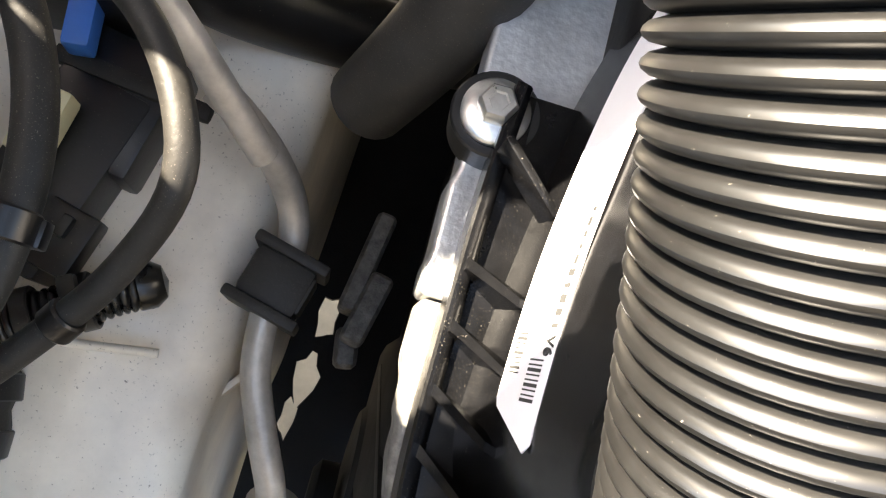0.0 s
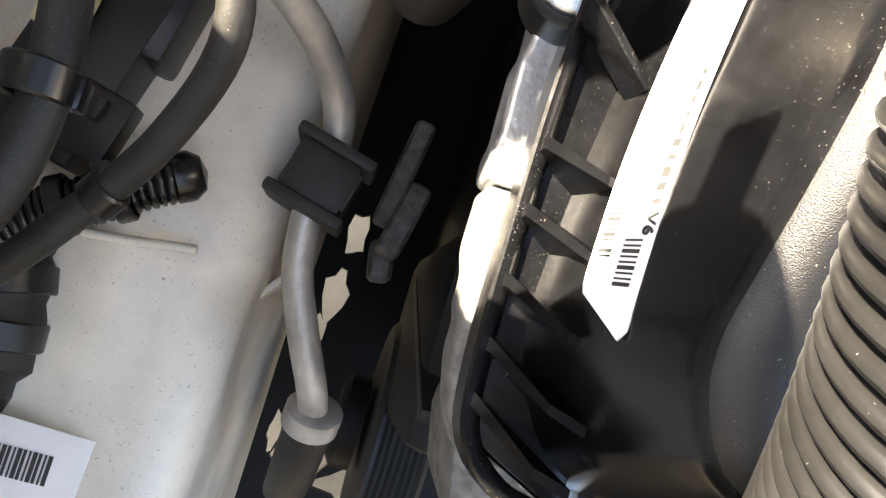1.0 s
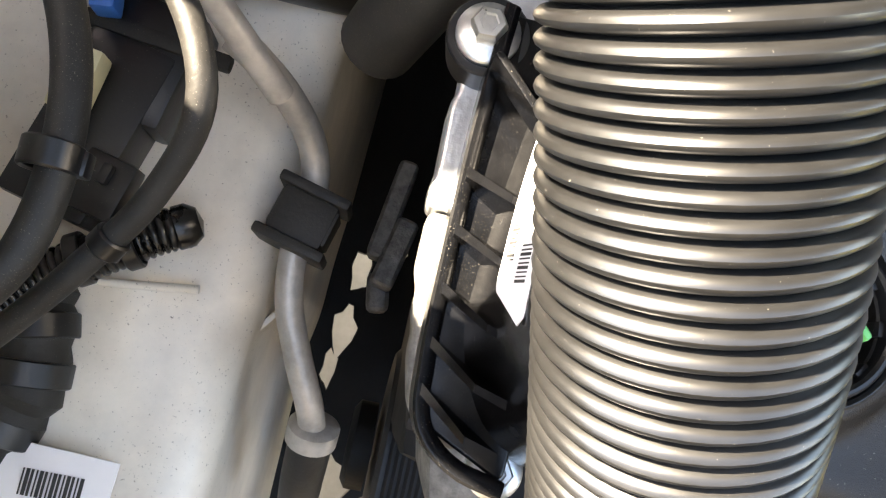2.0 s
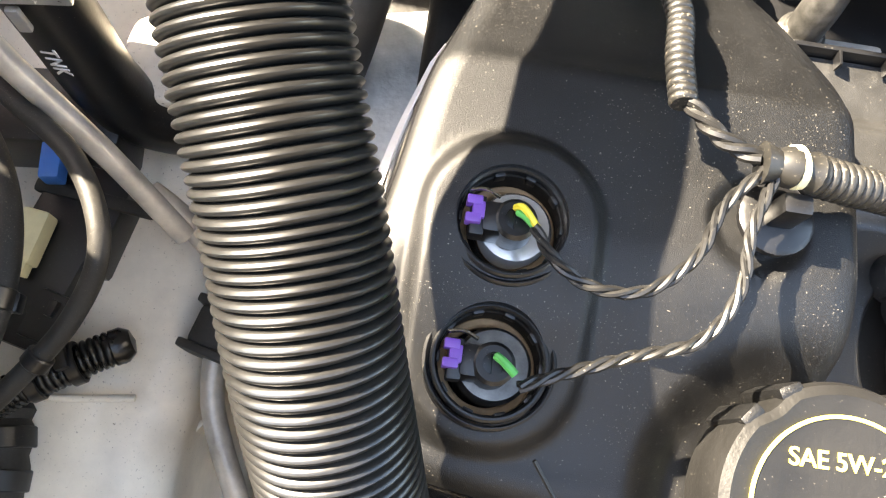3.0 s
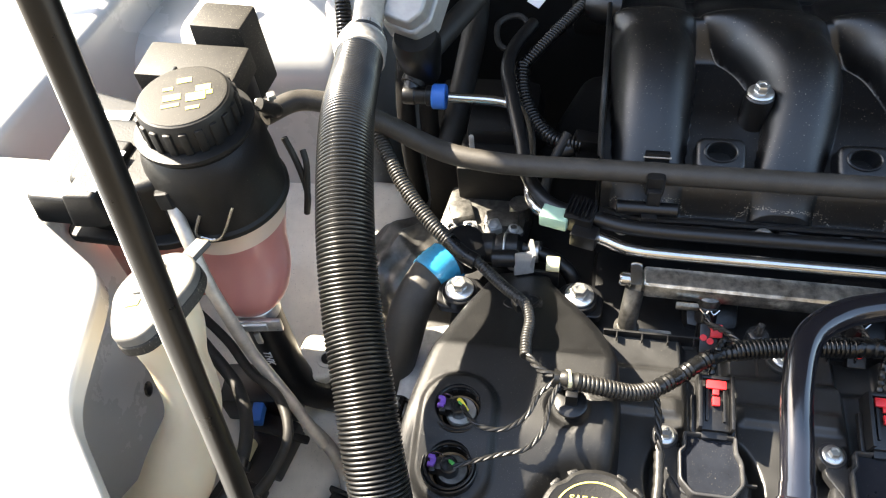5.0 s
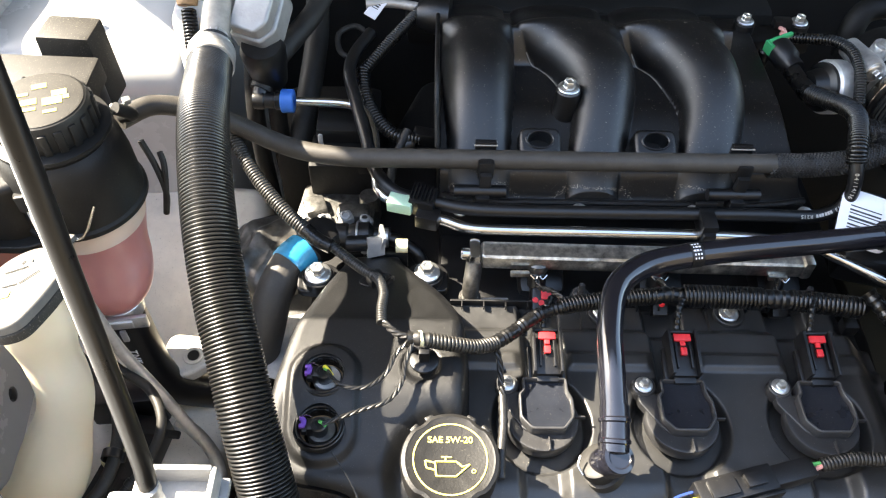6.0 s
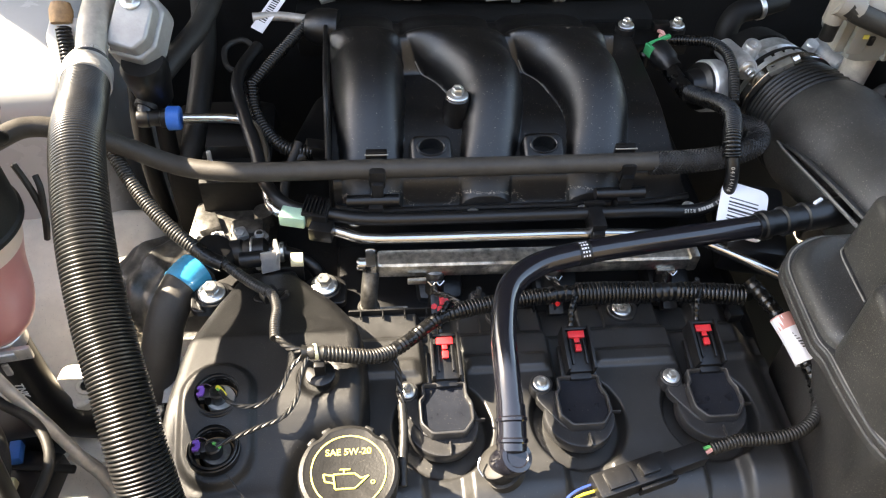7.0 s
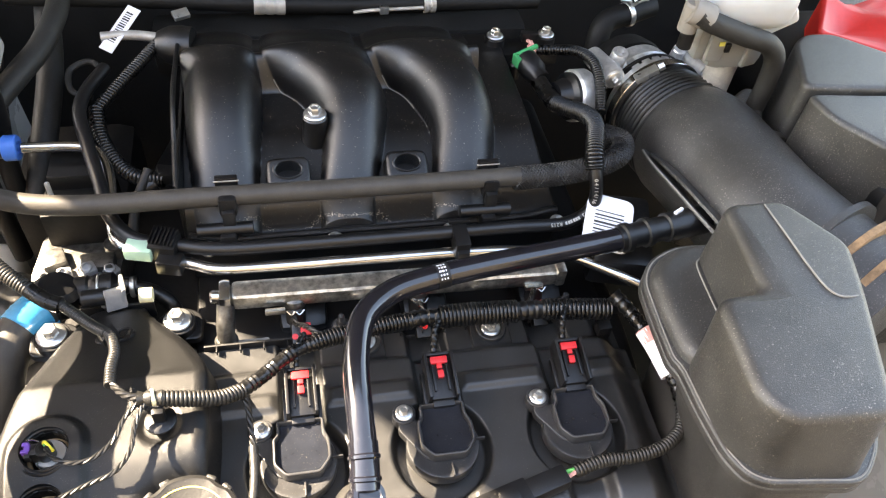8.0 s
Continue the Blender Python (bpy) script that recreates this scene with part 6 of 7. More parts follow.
part("band", rbox((-0.2655, -0.0605, 0.667), (0.005, 0.015, 0.020), 0.001, (0, 0, -14)), M_RUBBER, ap)
cl = thing("wire_loom", (-0.34, -0.09, 0.68), "black corrugated loom with round end", "wire loom")
part("loom", ribbed([(-0.385, -0.125, 0.683), (-0.365, -0.104, 0.684), (-0.345, -0.090, 0.684), (-0.328, -0.078, 0.682), (-0.318, -0.072, 0.679)], 0.0088, 0.0030, 0.0013, 22), M_LOOM, cl)
part("end", lathe([(0.0088, -0.003), (0.0088, 0.002), (0.006, 0.006), (0, 0.0075)], (-0.319, -0.0725, 0.680), (0.85, 0.5, -0.1), 22), M_LOOM, cl)
part("tie", merge(ring(0.0088, 0.0105, -0.003, 0.003, (-0.336, -0.084, 0.684), (0.85, 0.5, 0)), ring(0.0088, 0.0105, -0.003, 0.003, (-0.352, -0.094, 0.685), (0.85, 0.5, 0)), rbox((-0.339, -0.083, 0.695), (0.006, 0.012, 0.006), 0.001, (0, 0, 30))), M_BLACK, cl)
ck = thing("fuse_plug", (-0.36, -0.05, 0.66), "stacked black plugs with cream and blue locks", "connector")
part("body", rbox((-0.362, -0.042, 0.676), (0.036, 0.075, 0.028), 0.003, (0, 0, -14)), M_BLACK, ck)
part("latch", merge(rbox((-0.349, -0.066, 0.690), (0.020, 0.024, 0.012), 0.002, (0, 0, -14)), rbox((-0.347, -0.062, 0.698), (0.004, 0.008, 0.004), 0.001, (0, 0, -14))), M_BLACK, ck)
part("cream_lock", merge(rbox((-0.366, -0.030, 0.697), (0.013, 0.026, 0.012), 0.002, (0, 0, -8)), rbox((-0.366, -0.044, 0.698), (0.007, 0.010, 0.008), 0.001, (0, 0, -8))), M_CREAM, ck, "cream plastic lock")
part("blue_lock", rbox((-0.366, 0.010, 0.696), (0.010, 0.022, 0.012), 0.002, (0, 0, 8)), M_BLUE, ck, "blue plastic lock")
part("holder", merge(rbox((-0.372, 0.036, 0.682), (0.070, 0.040, 0.044), 0.004, (0, 0, 6)), rbox((-0.352, -0.012, 0.676), (0.040, 0.050, 0.026), 0.003, (0, 0, -10))), M_BLACK, ck)
part("cross_strap", rbox((-0.345, -0.004, 0.688), (0.060, 0.007, 0.006), 0.002, (0, 0, -6)), M_RUBBER, ck)
dk = thing("taped_harness", (-0.37, -0.14, 0.66), "taped black harness lying on the rail", "wire harness")
part("trunk", tube([(-0.375, -0.10, 0.667), (-0.368, -0.125, 0.668), (-0.366, -0.145, 0.668), (-0.38, -0.175, 0.666)], 0.016, 18, 0.004, lambda s: 0.0155 + 0.0012 * math.sin(s * 700) + 0.0008 * math.sin(s * 1730)), M_RUBBER, dk)
for q, d in (((-0.3685, -0.123, 0.668), (0.25, -1, 0)), ((-0.3665, -0.140, 0.668), (0.05, -1, 0)), ((-0.372, -0.160, 0.667), (-0.3, -1, 0))):
    part("tape_wrap", ring(0.0155, 0.0178, -0.005, 0.005, q, d, 28), M_BLACK, dk)
wl = solid("rail_label", rbox((-0.3492, -0.1875, 0.6705), (0.054, 0.044, 0.0012), 0.0005, (0, 0, -2)), M_LABEL, "white bar-code label on the painted rail", "label")
for k in range(14):
    part("code_bar", rbox((-0.3562 + 0.0017 * (k + 0.5), -0.1795, 0.6715), (0.0006 + 0.0004 * (k * 5 % 3), 0.010, 0.0002), 0), M_INK, wl)

# ---- wiring harness over the covers ----
hz = thing("engine_harness", (-0.02, 0.0, 0.85), "dusty corrugated wiring harness with twisted branches", "wire harness")
part("main_loom", ribbed([(-0.088, -0.028, 0.882), (-0.070, -0.027, 0.876), (-0.052, -0.024, 0.868), (-0.037, -0.016, 0.861)], 0.0058, 0.0028, 0.0010, 18), M_LOOMD, hz)
part("taped_run", tube([(-0.038, -0.016, 0.861), (-0.024, -0.004, 0.857), (-0.010, 0.009, 0.855), (0.004, 0.020, 0.853), (0.020, 0.026, 0.851)], 0.0056, 16, 0.002, lambda s: 0.0054 + 0.0005 * math.sin(s * 1400)), M_LOOM, hz)
part("loom", ribbed([(0.016, 0.026, 0.851), (0.036, 0.031, 0.850), (0.055, 0.034, 0.850), (0.078, 0.037, 0.850), (0.095, 0.0385, 0.850)], 0.0072, 0.0030, 0.0011, 18), M_LOOM, hz)
part("taped_run", tube([(0.090, 0.038, 0.850), (0.104, 0.040, 0.850), (0.118, 0.039, 0.850)], 0.0066, 16, 0.002, lambda s: 0.0068 + 0.0006 * math.sin(s * 1100)), M_LOOM, hz)
part("loom", ribbed([(0.116, 0.039, 0.850), (0.145, 0.0385, 0.850), (0.180, 0.037, 0.850)], 0.0096, 0.0032, 0.0012, 20), M_LOOM, hz)
part("taped_run", tube([(0.178, 0.037, 0.850), (0.192, 0.037, 0.850), (0.205, 0.036, 0.850)], 0.0078, 16, 0.002, lambda s: 0.0078 + 0.0006 * math.sin(s * 1100)), M_LOOM, hz)
part("loom", ribbed([(0.203, 0.036, 0.850), (0.23, 0.034, 0.849), (0.258, 0.032, 0.847)], 0.0092, 0.0036, 0.0013, 20), M_LOOM, hz)


def twist(pts, r, n=3):
    """Twisted leads."""
    c = spline(pts, 0.0015)
    out = []
    for j in range(n):
        q = []
        for i, p in enumerate(c):
            d = (c[min(i + 1, len(c) - 1)] - c[max(i - 1, 0)]).normalized()
            s = d.cross(Vector((0, 0, 1))).normalized()
            w_ = s.cross(d)
            b = 2 * math.pi * (j / n + i / 12)
            q.append(p + s * (math.cos(b) * r) + w_ * (math.sin(b) * r))
        out.append(tube(q, r * 0.95, 7, 0))
    return out


def leads(name, pts, r, mat, parent, n=3, label=""):
    """A twisted lead, each further strand under the first."""
    strands_ = twist(pts, r, n)
    first = part(name, strands_[0], mat, parent, label)
    for q in strands_[1:]:
        part("strand", q, mat, first)


part("knot", tube([(-0.086, -0.028, 0.882), (-0.094, -0.028, 0.884), (-0.102, -0.028, 0.884)], 0.0050, 14, 0.002, lambda s: 0.0050 + 0.0008 * math.sin(s * 900)), M_LOOMD, hz)
part("knot_tape", ring(0.0045, 0.0058, -0.0016, 0.0016, (-0.0925, -0.0275, 0.8835), (1, 0.2, 0)), M_CREAM, hz, "pale tie")
leads("branch_lead", [(-0.100, -0.029, 0.884), (-0.110, -0.040, 0.882), (-0.116, -0.054, 0.880), (-0.128, -0.0645, 0.879), (-0.142, -0.0655, 0.879), (-0.152, -0.060, 0.880), (-0.157, -0.052, 0.878)], 0.0009, M_WIRE, hz)
leads("branch_lead", [(-0.098, -0.031, 0.884), (-0.103, -0.046, 0.882), (-0.105, -0.062, 0.880), (-0.114, -0.075, 0.878), (-0.130, -0.081, 0.877), (-0.148, -0.088, 0.876), (-0.157, -0.092, 0.876)], 0.0009, M_WIRE, hz)
leads("branch_lead", [(-0.102, -0.027, 0.884), (-0.112, -0.022, 0.883), (-0.120, -0.012, 0.881)], 0.0014, M_WIRE, hz)
part("branch_loom", ribbed([(-0.1215, -0.013, 0.881), (-0.1225, 0.002, 0.879), (-0.122, 0.018, 0.876), (-0.126, 0.032, 0.873), (-0.131, 0.040, 0.870)], 0.0040, 0.0024, 0.0007, 16), M_LOOMD, hz)
part("taped_branch", tube([(-0.130, 0.038, 0.871), (-0.142, 0.050, 0.866), (-0.156, 0.065, 0.862), (-0.170, 0.078, 0.862)], 0.0042, 14, 0.001, lambda s: 0.0041 + 0.0004 * math.sin(s * 2100)), M_LOOMD, hz)
part("clip", rbox((-0.130, 0.040, 0.866), (0.013, 0.010, 0.010), 0.002, (0, 0, 35)), M_BLACK, hz)
part("clip", rbox((-0.090, -0.036, 0.874), (0.008, 0.006, 0.014), 0.0015), M_BLACK, hz)
part("clip_seat", lathe([(0.0105, 0), (0.0105, 0.002), (0.009, 0.003), (0, 0.003)], (-0.090, -0.036, 0.8665), n=24), M_BLACK, hz)
leads("down_lead", [(-0.037, -0.016, 0.860), (-0.034, -0.026, 0.852), (-0.033, -0.038, 0.846), (-0.032, -0.052, 0.842)], 0.0013, M_WIRE, hz)
part("down_sleeve", tube([(-0.032, -0.050, 0.842), (-0.032, -0.07, 0.838), (-0.034, -0.090, 0.834), (-0.035, -0.108, 0.830)], 0.0035, 12, 0.003, lambda s: 0.0034 + 0.0003 * math.sin(s * 800)), M_LOOMD, hz)
leads("injector_lead", [(0.022, 0.030, 0.852), (0.012, 0.045, 0.846), (0.004, 0.056, 0.836), (0.002, 0.066, 0.834)], 0.0013, M_WIRE, hz)
leads("injector_lead", [(0.105, 0.042, 0.850), (0.104, 0.056, 0.845), (0.105, 0.066, 0.835)], 0.0013, M_WIRE, hz)
leads("injector_lead", [(0.190, 0.040, 0.850), (0.198, 0.054, 0.848), (0.204, 0.066, 0.838)], 0.0013, M_WIRE, hz)

th = thing("front_harness", (-0.19, 0.10, 0.86), "narrow corrugated loom sloping down to the cam cover", "wire harness")
part("loom", ribbed([(-0.262, 0.170, 0.908), (-0.246, 0.146, 0.895), (-0.228, 0.122, 0.884), (-0.206, 0.100, 0.874), (-0.190, 0.088, 0.868)], 0.0062, 0.0026, 0.0009, 16), M_LOOMD, th)
part("taped_run", tube([(-0.194, 0.091, 0.869), (-0.180, 0.081, 0.864), (-0.168, 0.075, 0.862)], 0.0062, 14, 0.002), M_LOOM, th)

# ---- radiator hose with blue tape, metal thermostat parts ----
rh = thing("upper_radiator_hose", (-0.22, 0.06, 0.75), "thick black radiator hose with blue tape", "hose")
part("hose", tube([(-0.262, 0.02, 0.68), (-0.245, 0.030, 0.73), (-0.232, 0.046, 0.775), (-0.222, 0.070, 0.806), (-0.208, 0.096, 0.818), (-0.190, 0.116, 0.816)], 0.0165, 24), M_HOSE, rh)
part("tape_band", tube([(-0.2115, 0.0905, 0.8168), (-0.2055, 0.0990, 0.8183), (-0.1995, 0.1065, 0.8182)], 0.0174, 28, 0.002, lambda s: 0.0176 + 0.0003 * math.sin(s * 1400)), M_TAPE, rh, "bright blue tape")
part("tape_tail", fin([(-0.2015, 0.0905, 0.8245), (-0.1925, 0.0885, 0.812), (-0.1905, 0.0870, 0.796), (-0.1940, 0.0850, 0.780)], [(-0.1905, 0.1020, 0.8240), (-0.1835, 0.0985, 0.812), (-0.1830, 0.0965, 0.797), (-0.1860, 0.0940, 0.783)], 0.0008), M_TAPE, rh)
part("end_cap", lathe([(0.017, -0.012), (0.019, -0.008), (0.019, 0.008), (0.014, 0.014), (0, 0.0155)], (-0.186, 0.118, 0.822), (0.25, 0.1, 1), 28), M_BLACK, rh)
part("outlet", lathe([(0.0105, 0), (0.0125, 0.004), (0.0125, 0.016), (0.011, 0.018), (0.0125, 0.022), (0.0125, 0.036), (0.010, 0.038), (0.007, 0.040), (0.007, 0.055)], (-0.178, 0.122, 0.820), (1, 0.02, 0.05), 24), M_BLACK, rh)
part("side_tube", tube([(-0.128, 0.121, 0.822), (-0.112, 0.116, 0.820), (-0.098, 0.108, 0.812), (-0.092, 0.10, 0.79)], 0.0062, 14), M_BLACK, rh)
part("bright_clip", ring(0.0125, 0.0142, -0.001, 0.001, (-0.153, 0.1225, 0.821), (1, 0, 0)), M_ZINC, rh)
part("bright_clip", ring(0.007, 0.0090, -0.002, 0.002, (-0.127, 0.121, 0.822), (1, 0, 0)), M_ZINC, rh)
ts = thing("thermostat_housing", (-0.17, 0.16, 0.75), "grey cast aluminium thermostat housing, chalky", "casting")
part("casting", merge(rbox((-0.176, 0.168, 0.788), (0.075, 0.055, 0.05), 0.008, (0, 0, -6)), rbox((-0.160, 0.155, 0.812), (0.030, 0.018, 0.02), 0.004), rbox((-0.196, 0.163, 0.815), (0.020, 0.020, 0.012), 0.003, (0, 0, 20)), lathe([(0.010, 0), (0.009, 0.015)], (-0.146, 0.172, 0.808))), M_RAIL2, ts)
part("bracket", merge(rbox((-0.1335, 0.090, 0.846), (0.016, 0.003, 0.020), 0.001, (-14, 8, 22)), rbox((-0.1290, 0.098, 0.848), (0.003, 0.017, 0.016), 0.001, (0, 12, 14)), rbox((-0.1345, 0.097, 0.838), (0.013, 0.016, 0.003), 0.001, (10, 14, 20)), rbox((-0.142, 0.099, 0.833), (0.010, 0.016, 0.008), 0.002)), M_FOIL, ts, "bent bright sensor bracket")
part("sensor", lathe([(0.007, 0), (0.007, 0.018), (0.006, 0.020)], (-0.158, 0.093, 0.845), (1, 0, 0.1), 18), M_BLACK, ts)
part("cream_bush", lathe([(0.006, 0), (0.006, 0.010)], (-0.117, 0.096, 0.840), (1, 0, 0), 16), M_CREAM, ts)
part("upper_housing", merge(rbox((-0.172, 0.205, 0.825), (0.060, 0.045, 0.05), 0.004), rbox((-0.176, 0.186, 0.838), (0.050, 0.006, 0.016), 0.002), rbox((-0.150, 0.190, 0.846), (0.012, 0.016, 0.012), 0.002)), M_DARK, ts)
for k, (x, y, z, h) in enumerate(((-0.203, 0.150, 0.806, 0.010), (-0.186, 0.146, 0.812, 0.014), (-0.166, 0.146, 0.816, 0.016), (-0.149, 0.148, 0.812, 0.012))):
    part("boss", merge(rbox((x, y, z), (0.0125, 0.013, h), 0.003, (8 * k - 12, 6, 14 * k)), lathe([(0.0048, 0), (0.0045, 0.0035), (0.0030, 0.0042), (0.0026, 0.002)], (x, y - 0.001, z + h / 2 - 0.001), (0.05 * k, -0.3, 1), 14)), M_CAST, ts)
for k in range(5):
    part("casting_rib", rbox((-0.206 + 0.0135 * k, 0.1395, 0.796), (0.0030, 0.006, 0.030 - 0.004 * (k % 2)), 0.0008, (0, 4 * k - 8, 0)), M_CAST, ts)
# Dark sheet on the casting face paints the shade between the ribs
part("gap_shade", rbox((-0.178, 0.1402, 0.800), (0.060, 0.003, 0.018), 0.001), M_DARK, ts)
part("cover_plate", rbox((-0.172, 0.232, 0.85), (0.050, 0.035, 0.03), 0.004), M_BLACK, ts)
part("stud", lathe([(0.0022, 0), (0.0022, 0.035), (0.0018, 0.036)], (-0.188, 0.190, 0.845), n=10), M_PIPE, ts)
gearbox = thing("engine_mount", (-0.25, 0.12, 0.7), "dark sooty engine mount below the hoses", "engine mount")
mc0 = Vector((-0.245, 0.150, 0.735))
v, f = lathe([(0.050 * math.cos(radians(b)) ** 0.6 + 0.002, 0.045 * math.sin(radians(b))) for b in range(-60, 88, 4)] + [(0.001, 0.0452)], mc0, (0.1, -0.2, 1), 72)
crumple = [p + (p - mc0) * (0.055 * math.sin(150 * p.x + 70 * p.z) * math.sin(130 * p.y - 60 * p.z) + 0.03 * math.sin(310 * p.x - 170 * p.y + 120 * p.z)) for p in v]
part("body", (crumple, f), M_SHIELD, gearbox, "crinkled sooty heat shield")
part("arm", rbox((-0.205, 0.10, 0.735), (0.09, 0.05, 0.03), 0.008, (0, 0, -30)), M_SOOT, gearbox)

# ---- rear left: pipes and bracket ----
bk = thing("pipe_bracket", (-0.32, 0.29, 0.85), "pale grey pipe bracket with bolt", "bracket")
part("plate", moved(block([(-0.026, 0.030), (-0.030, 0.010), (-0.010, -0.040), (0.008, -0.040), (0.026, 0.0), (0.026, 0.030)], 0.0, 0.005, 0.001, r=0.006, rings=2), pose(-0.300, 0.275, 0.925, 50, 0, -12)), M_MILK, bk)
part("bolt", hex_bolt((-0.297, 0.254, 0.906), 0.0105, (0.2, -0.8, 0.6)), M_ZINC, bk)
part("block", moved(merge(block([(-0.020, -0.026), (0.012, -0.030), (0.024, -0.016), (0.024, 0.020), (0.014, 0.032), (-0.018, 0.032)], -0.022, 0.0, 0.003, 0.001, r=0.005, rings=3),
                          block([(-0.017, -0.022), (0.010, -0.026), (0.020, -0.014), (0.020, 0.016), (0.012, 0.026), (-0.016, 0.026)], 0.0005, 0.013, 0.003, 0.001, r=0.005, rings=3)), pose(-0.247, 0.272, 0.953, 32, 0, -14)), M_CAST, bk)
part("block_bolt", hex_bolt((-0.246, 0.280, 0.974), 0.0085, (0, -0.45, 1)), M_ZINC, bk)
part("rubber_foot", lathe([(0.016, -0.05), (0.020, -0.02), (0.021, -0.008), (0.018, 0.0)], (-0.243, 0.256, 0.930), (0, -0.25, 1), 28), M_BLACK, bk)
lo = thing("sensor_loom", (-0.32, 0.26, 0.85), "short black corrugated loom with brown plug", "wire loom")
part("loom", ribbed([(-0.311, 0.285, 0.945), (-0.307, 0.262, 0.925), (-0.303, 0.235, 0.900), (-0.312, 0.215, 0.87)], 0.0070, 0.0032, 0.0012, 18), M_LOOM, lo)
part("plug", lathe([(0.009, 0), (0.010, 0.004), (0.010, 0.012), (0.008, 0.018)], (-0.312, 0.288, 0.947), (0, 0.7, 0.7), 16), M_RUST, lo)
for k, pts in enumerate(([(-0.250, 0.250, 0.882), (-0.240, 0.275, 0.895), (-0.220, 0.31, 0.905), (-0.205, 0.345, 0.91), (-0.195, 0.40, 0.92), (-0.21, 0.47, 0.92)],
                         [(-0.230, 0.52, 0.90), (-0.215, 0.42, 0.89), (-0.21, 0.36, 0.87), (-0.215, 0.30, 0.84), (-0.225, 0.25, 0.80)])):
    solid("heater_hose", tube(pts, 0.0105 if k == 0 else 0.012, 18), M_RUBBER, "black heater hose rising behind the engine", "hose", "heater hoses")
for k, x in enumerate((-0.262, -0.240)):
    solid("heater_pipe", tube([(x, 0.26, 0.72), (x - 0.002, 0.262, 0.80), (x - 0.002, 0.275, 0.86), (x, 0.33, 0.93)], 0.009, 16), M_DARK, "upright black heater pipe behind the foil end", "pipe", "heater pipes")
solid("gear_shroud", rbox((-0.195, 0.30, 0.74), (0.11, 0.12, 0.14), 0.02), M_DARK, "black transmission casing behind the hoses", "casing")
mh = thing("rear_loom", (-0.14, 0.25, 0.86), "black corrugated loom dropping behind the manifold", "wire loom")
part("loom", ribbed([(-0.096, 0.365, 0.905), (-0.118, 0.330, 0.900), (-0.142, 0.290, 0.895), (-0.154, 0.272, 0.890)], 0.0058, 0.0030, 0.0010, 16), M_LOOM, mh)
part("loom", ribbed([(-0.155, 0.275, 0.890), (-0.152, 0.250, 0.880), (-0.140, 0.225, 0.872), (-0.122, 0.206, 0.868), (-0.098, 0.200, 0.868)], 0.0070, 0.0032, 0.0012, 18), M_LOOM, mh)
part("stay", tube([(-0.110, 0.206, 0.875), (-0.122, 0.180, 0.858), (-0.126, 0.150, 0.84)], 0.0042, 12), M_RUBBER, mh)
part("ring_loop", tube([(-0.160, 0.29, 0.89), (-0.178, 0.298, 0.892), (-0.182, 0.325, 0.895), (-0.165, 0.335, 0.897), (-0.150, 0.318, 0.895)], 0.0028, 10), M_RUBBER, mh)
tg = solid("hanging_tag", rbox((-0.140, 0.375, 0.905), (0.014, 0.052, 0.0012), 0.0004, (25, 10, -32)), M_LABEL, "white bar-code tag on a black hose", "label")
for k in range(14):
    part("code_bar", moved(rbox((-0.018 + 0.036 * (k + 0.5) / 14, 0, 0), (0.0009 + 0.0004 * (k * 5 % 3), 0.007, 0.0002), 0), pose(-0.1395, 0.376, 0.9065, 25, 10, -32) @ pose(0, 0, 0, 0, 0, 90)), M_INK, tg)
rp = thing("rear_pipe", (0.0, 0.43, 0.87), "black pipe along the cowl with crimped metal sleeves", "pipe")
part("pipe", tube([(-0.25, 0.43, 0.91), (-0.12, 0.427, 0.905), (-0.02, 0.43, 0.896), (0.08, 0.432, 0.890), (0.20, 0.436, 0.888), (0.30, 0.44, 0.885)], 0.0088, 16), M_DARK, rp)
part("crimp_sleeve", tube([(-0.014, 0.4295, 0.8955), (0.002, 0.430, 0.8945), (0.018, 0.4305, 0.8935)], 0.0105, 20, 0.001, lambda s: 0.0108 - 0.0007 * (0.010 < s < 0.013) - 0.0007 * (0.020 < s < 0.023)), M_PIPE, rp, "crimped metal sleeve")
part("crimp_sleeve", tube([(0.167, 0.4345, 0.8885), (0.180, 0.4352, 0.8883)], 0.0105, 20, 0.001, lambda s: 0.0106 - 0.0008 * (0.005 < s < 0.008)), M_PIPE, rp, "crimped metal sleeve")
part("thin_line", tube([(0.090, 0.424, 0.886), (0.105, 0.421, 0.8895), (0.125, 0.420, 0.891), (0.165, 0.421, 0.8915)], 0.0020, 10), M_PIPE, rp, "thin pale pipe")
part("line_clip", rbox((0.122, 0.419, 0.891), (0.010, 0.006, 0.008), 0.0012), M_ZINC, rp, "bright clip")
solid("silver_tube", tube([(-0.158, 0.37, 0.90), (-0.13, 0.372, 0.900), (-0.09, 0.365, 0.898)], 0.0048, 12), M_PIPE, "short silver tube behind the manifold", "pipe")
solid("foil_clip", rbox((-0.083, 0.385, 0.913), (0.016, 0.010, 0.005), 0.001, (20, 0, 25)), M_ZINC, "small bright clip behind the manifold", "clip")

# ---- rear right: sensor looms ----
ml = thing("sensor_harness", (0.26, 0.25, 0.85), "corrugated loom with green lock beside the manifold", "wire loom")
part("connector", merge(lathe([(0.011, -0.012), (0.0125, -0.010), (0.0125, 0.008), (0.010, 0.012), (0.010, 0.022)], (0.253, 0.300, 0.897), (0.25, -0.85, -0.1), 22)), M_BLACK, ml)
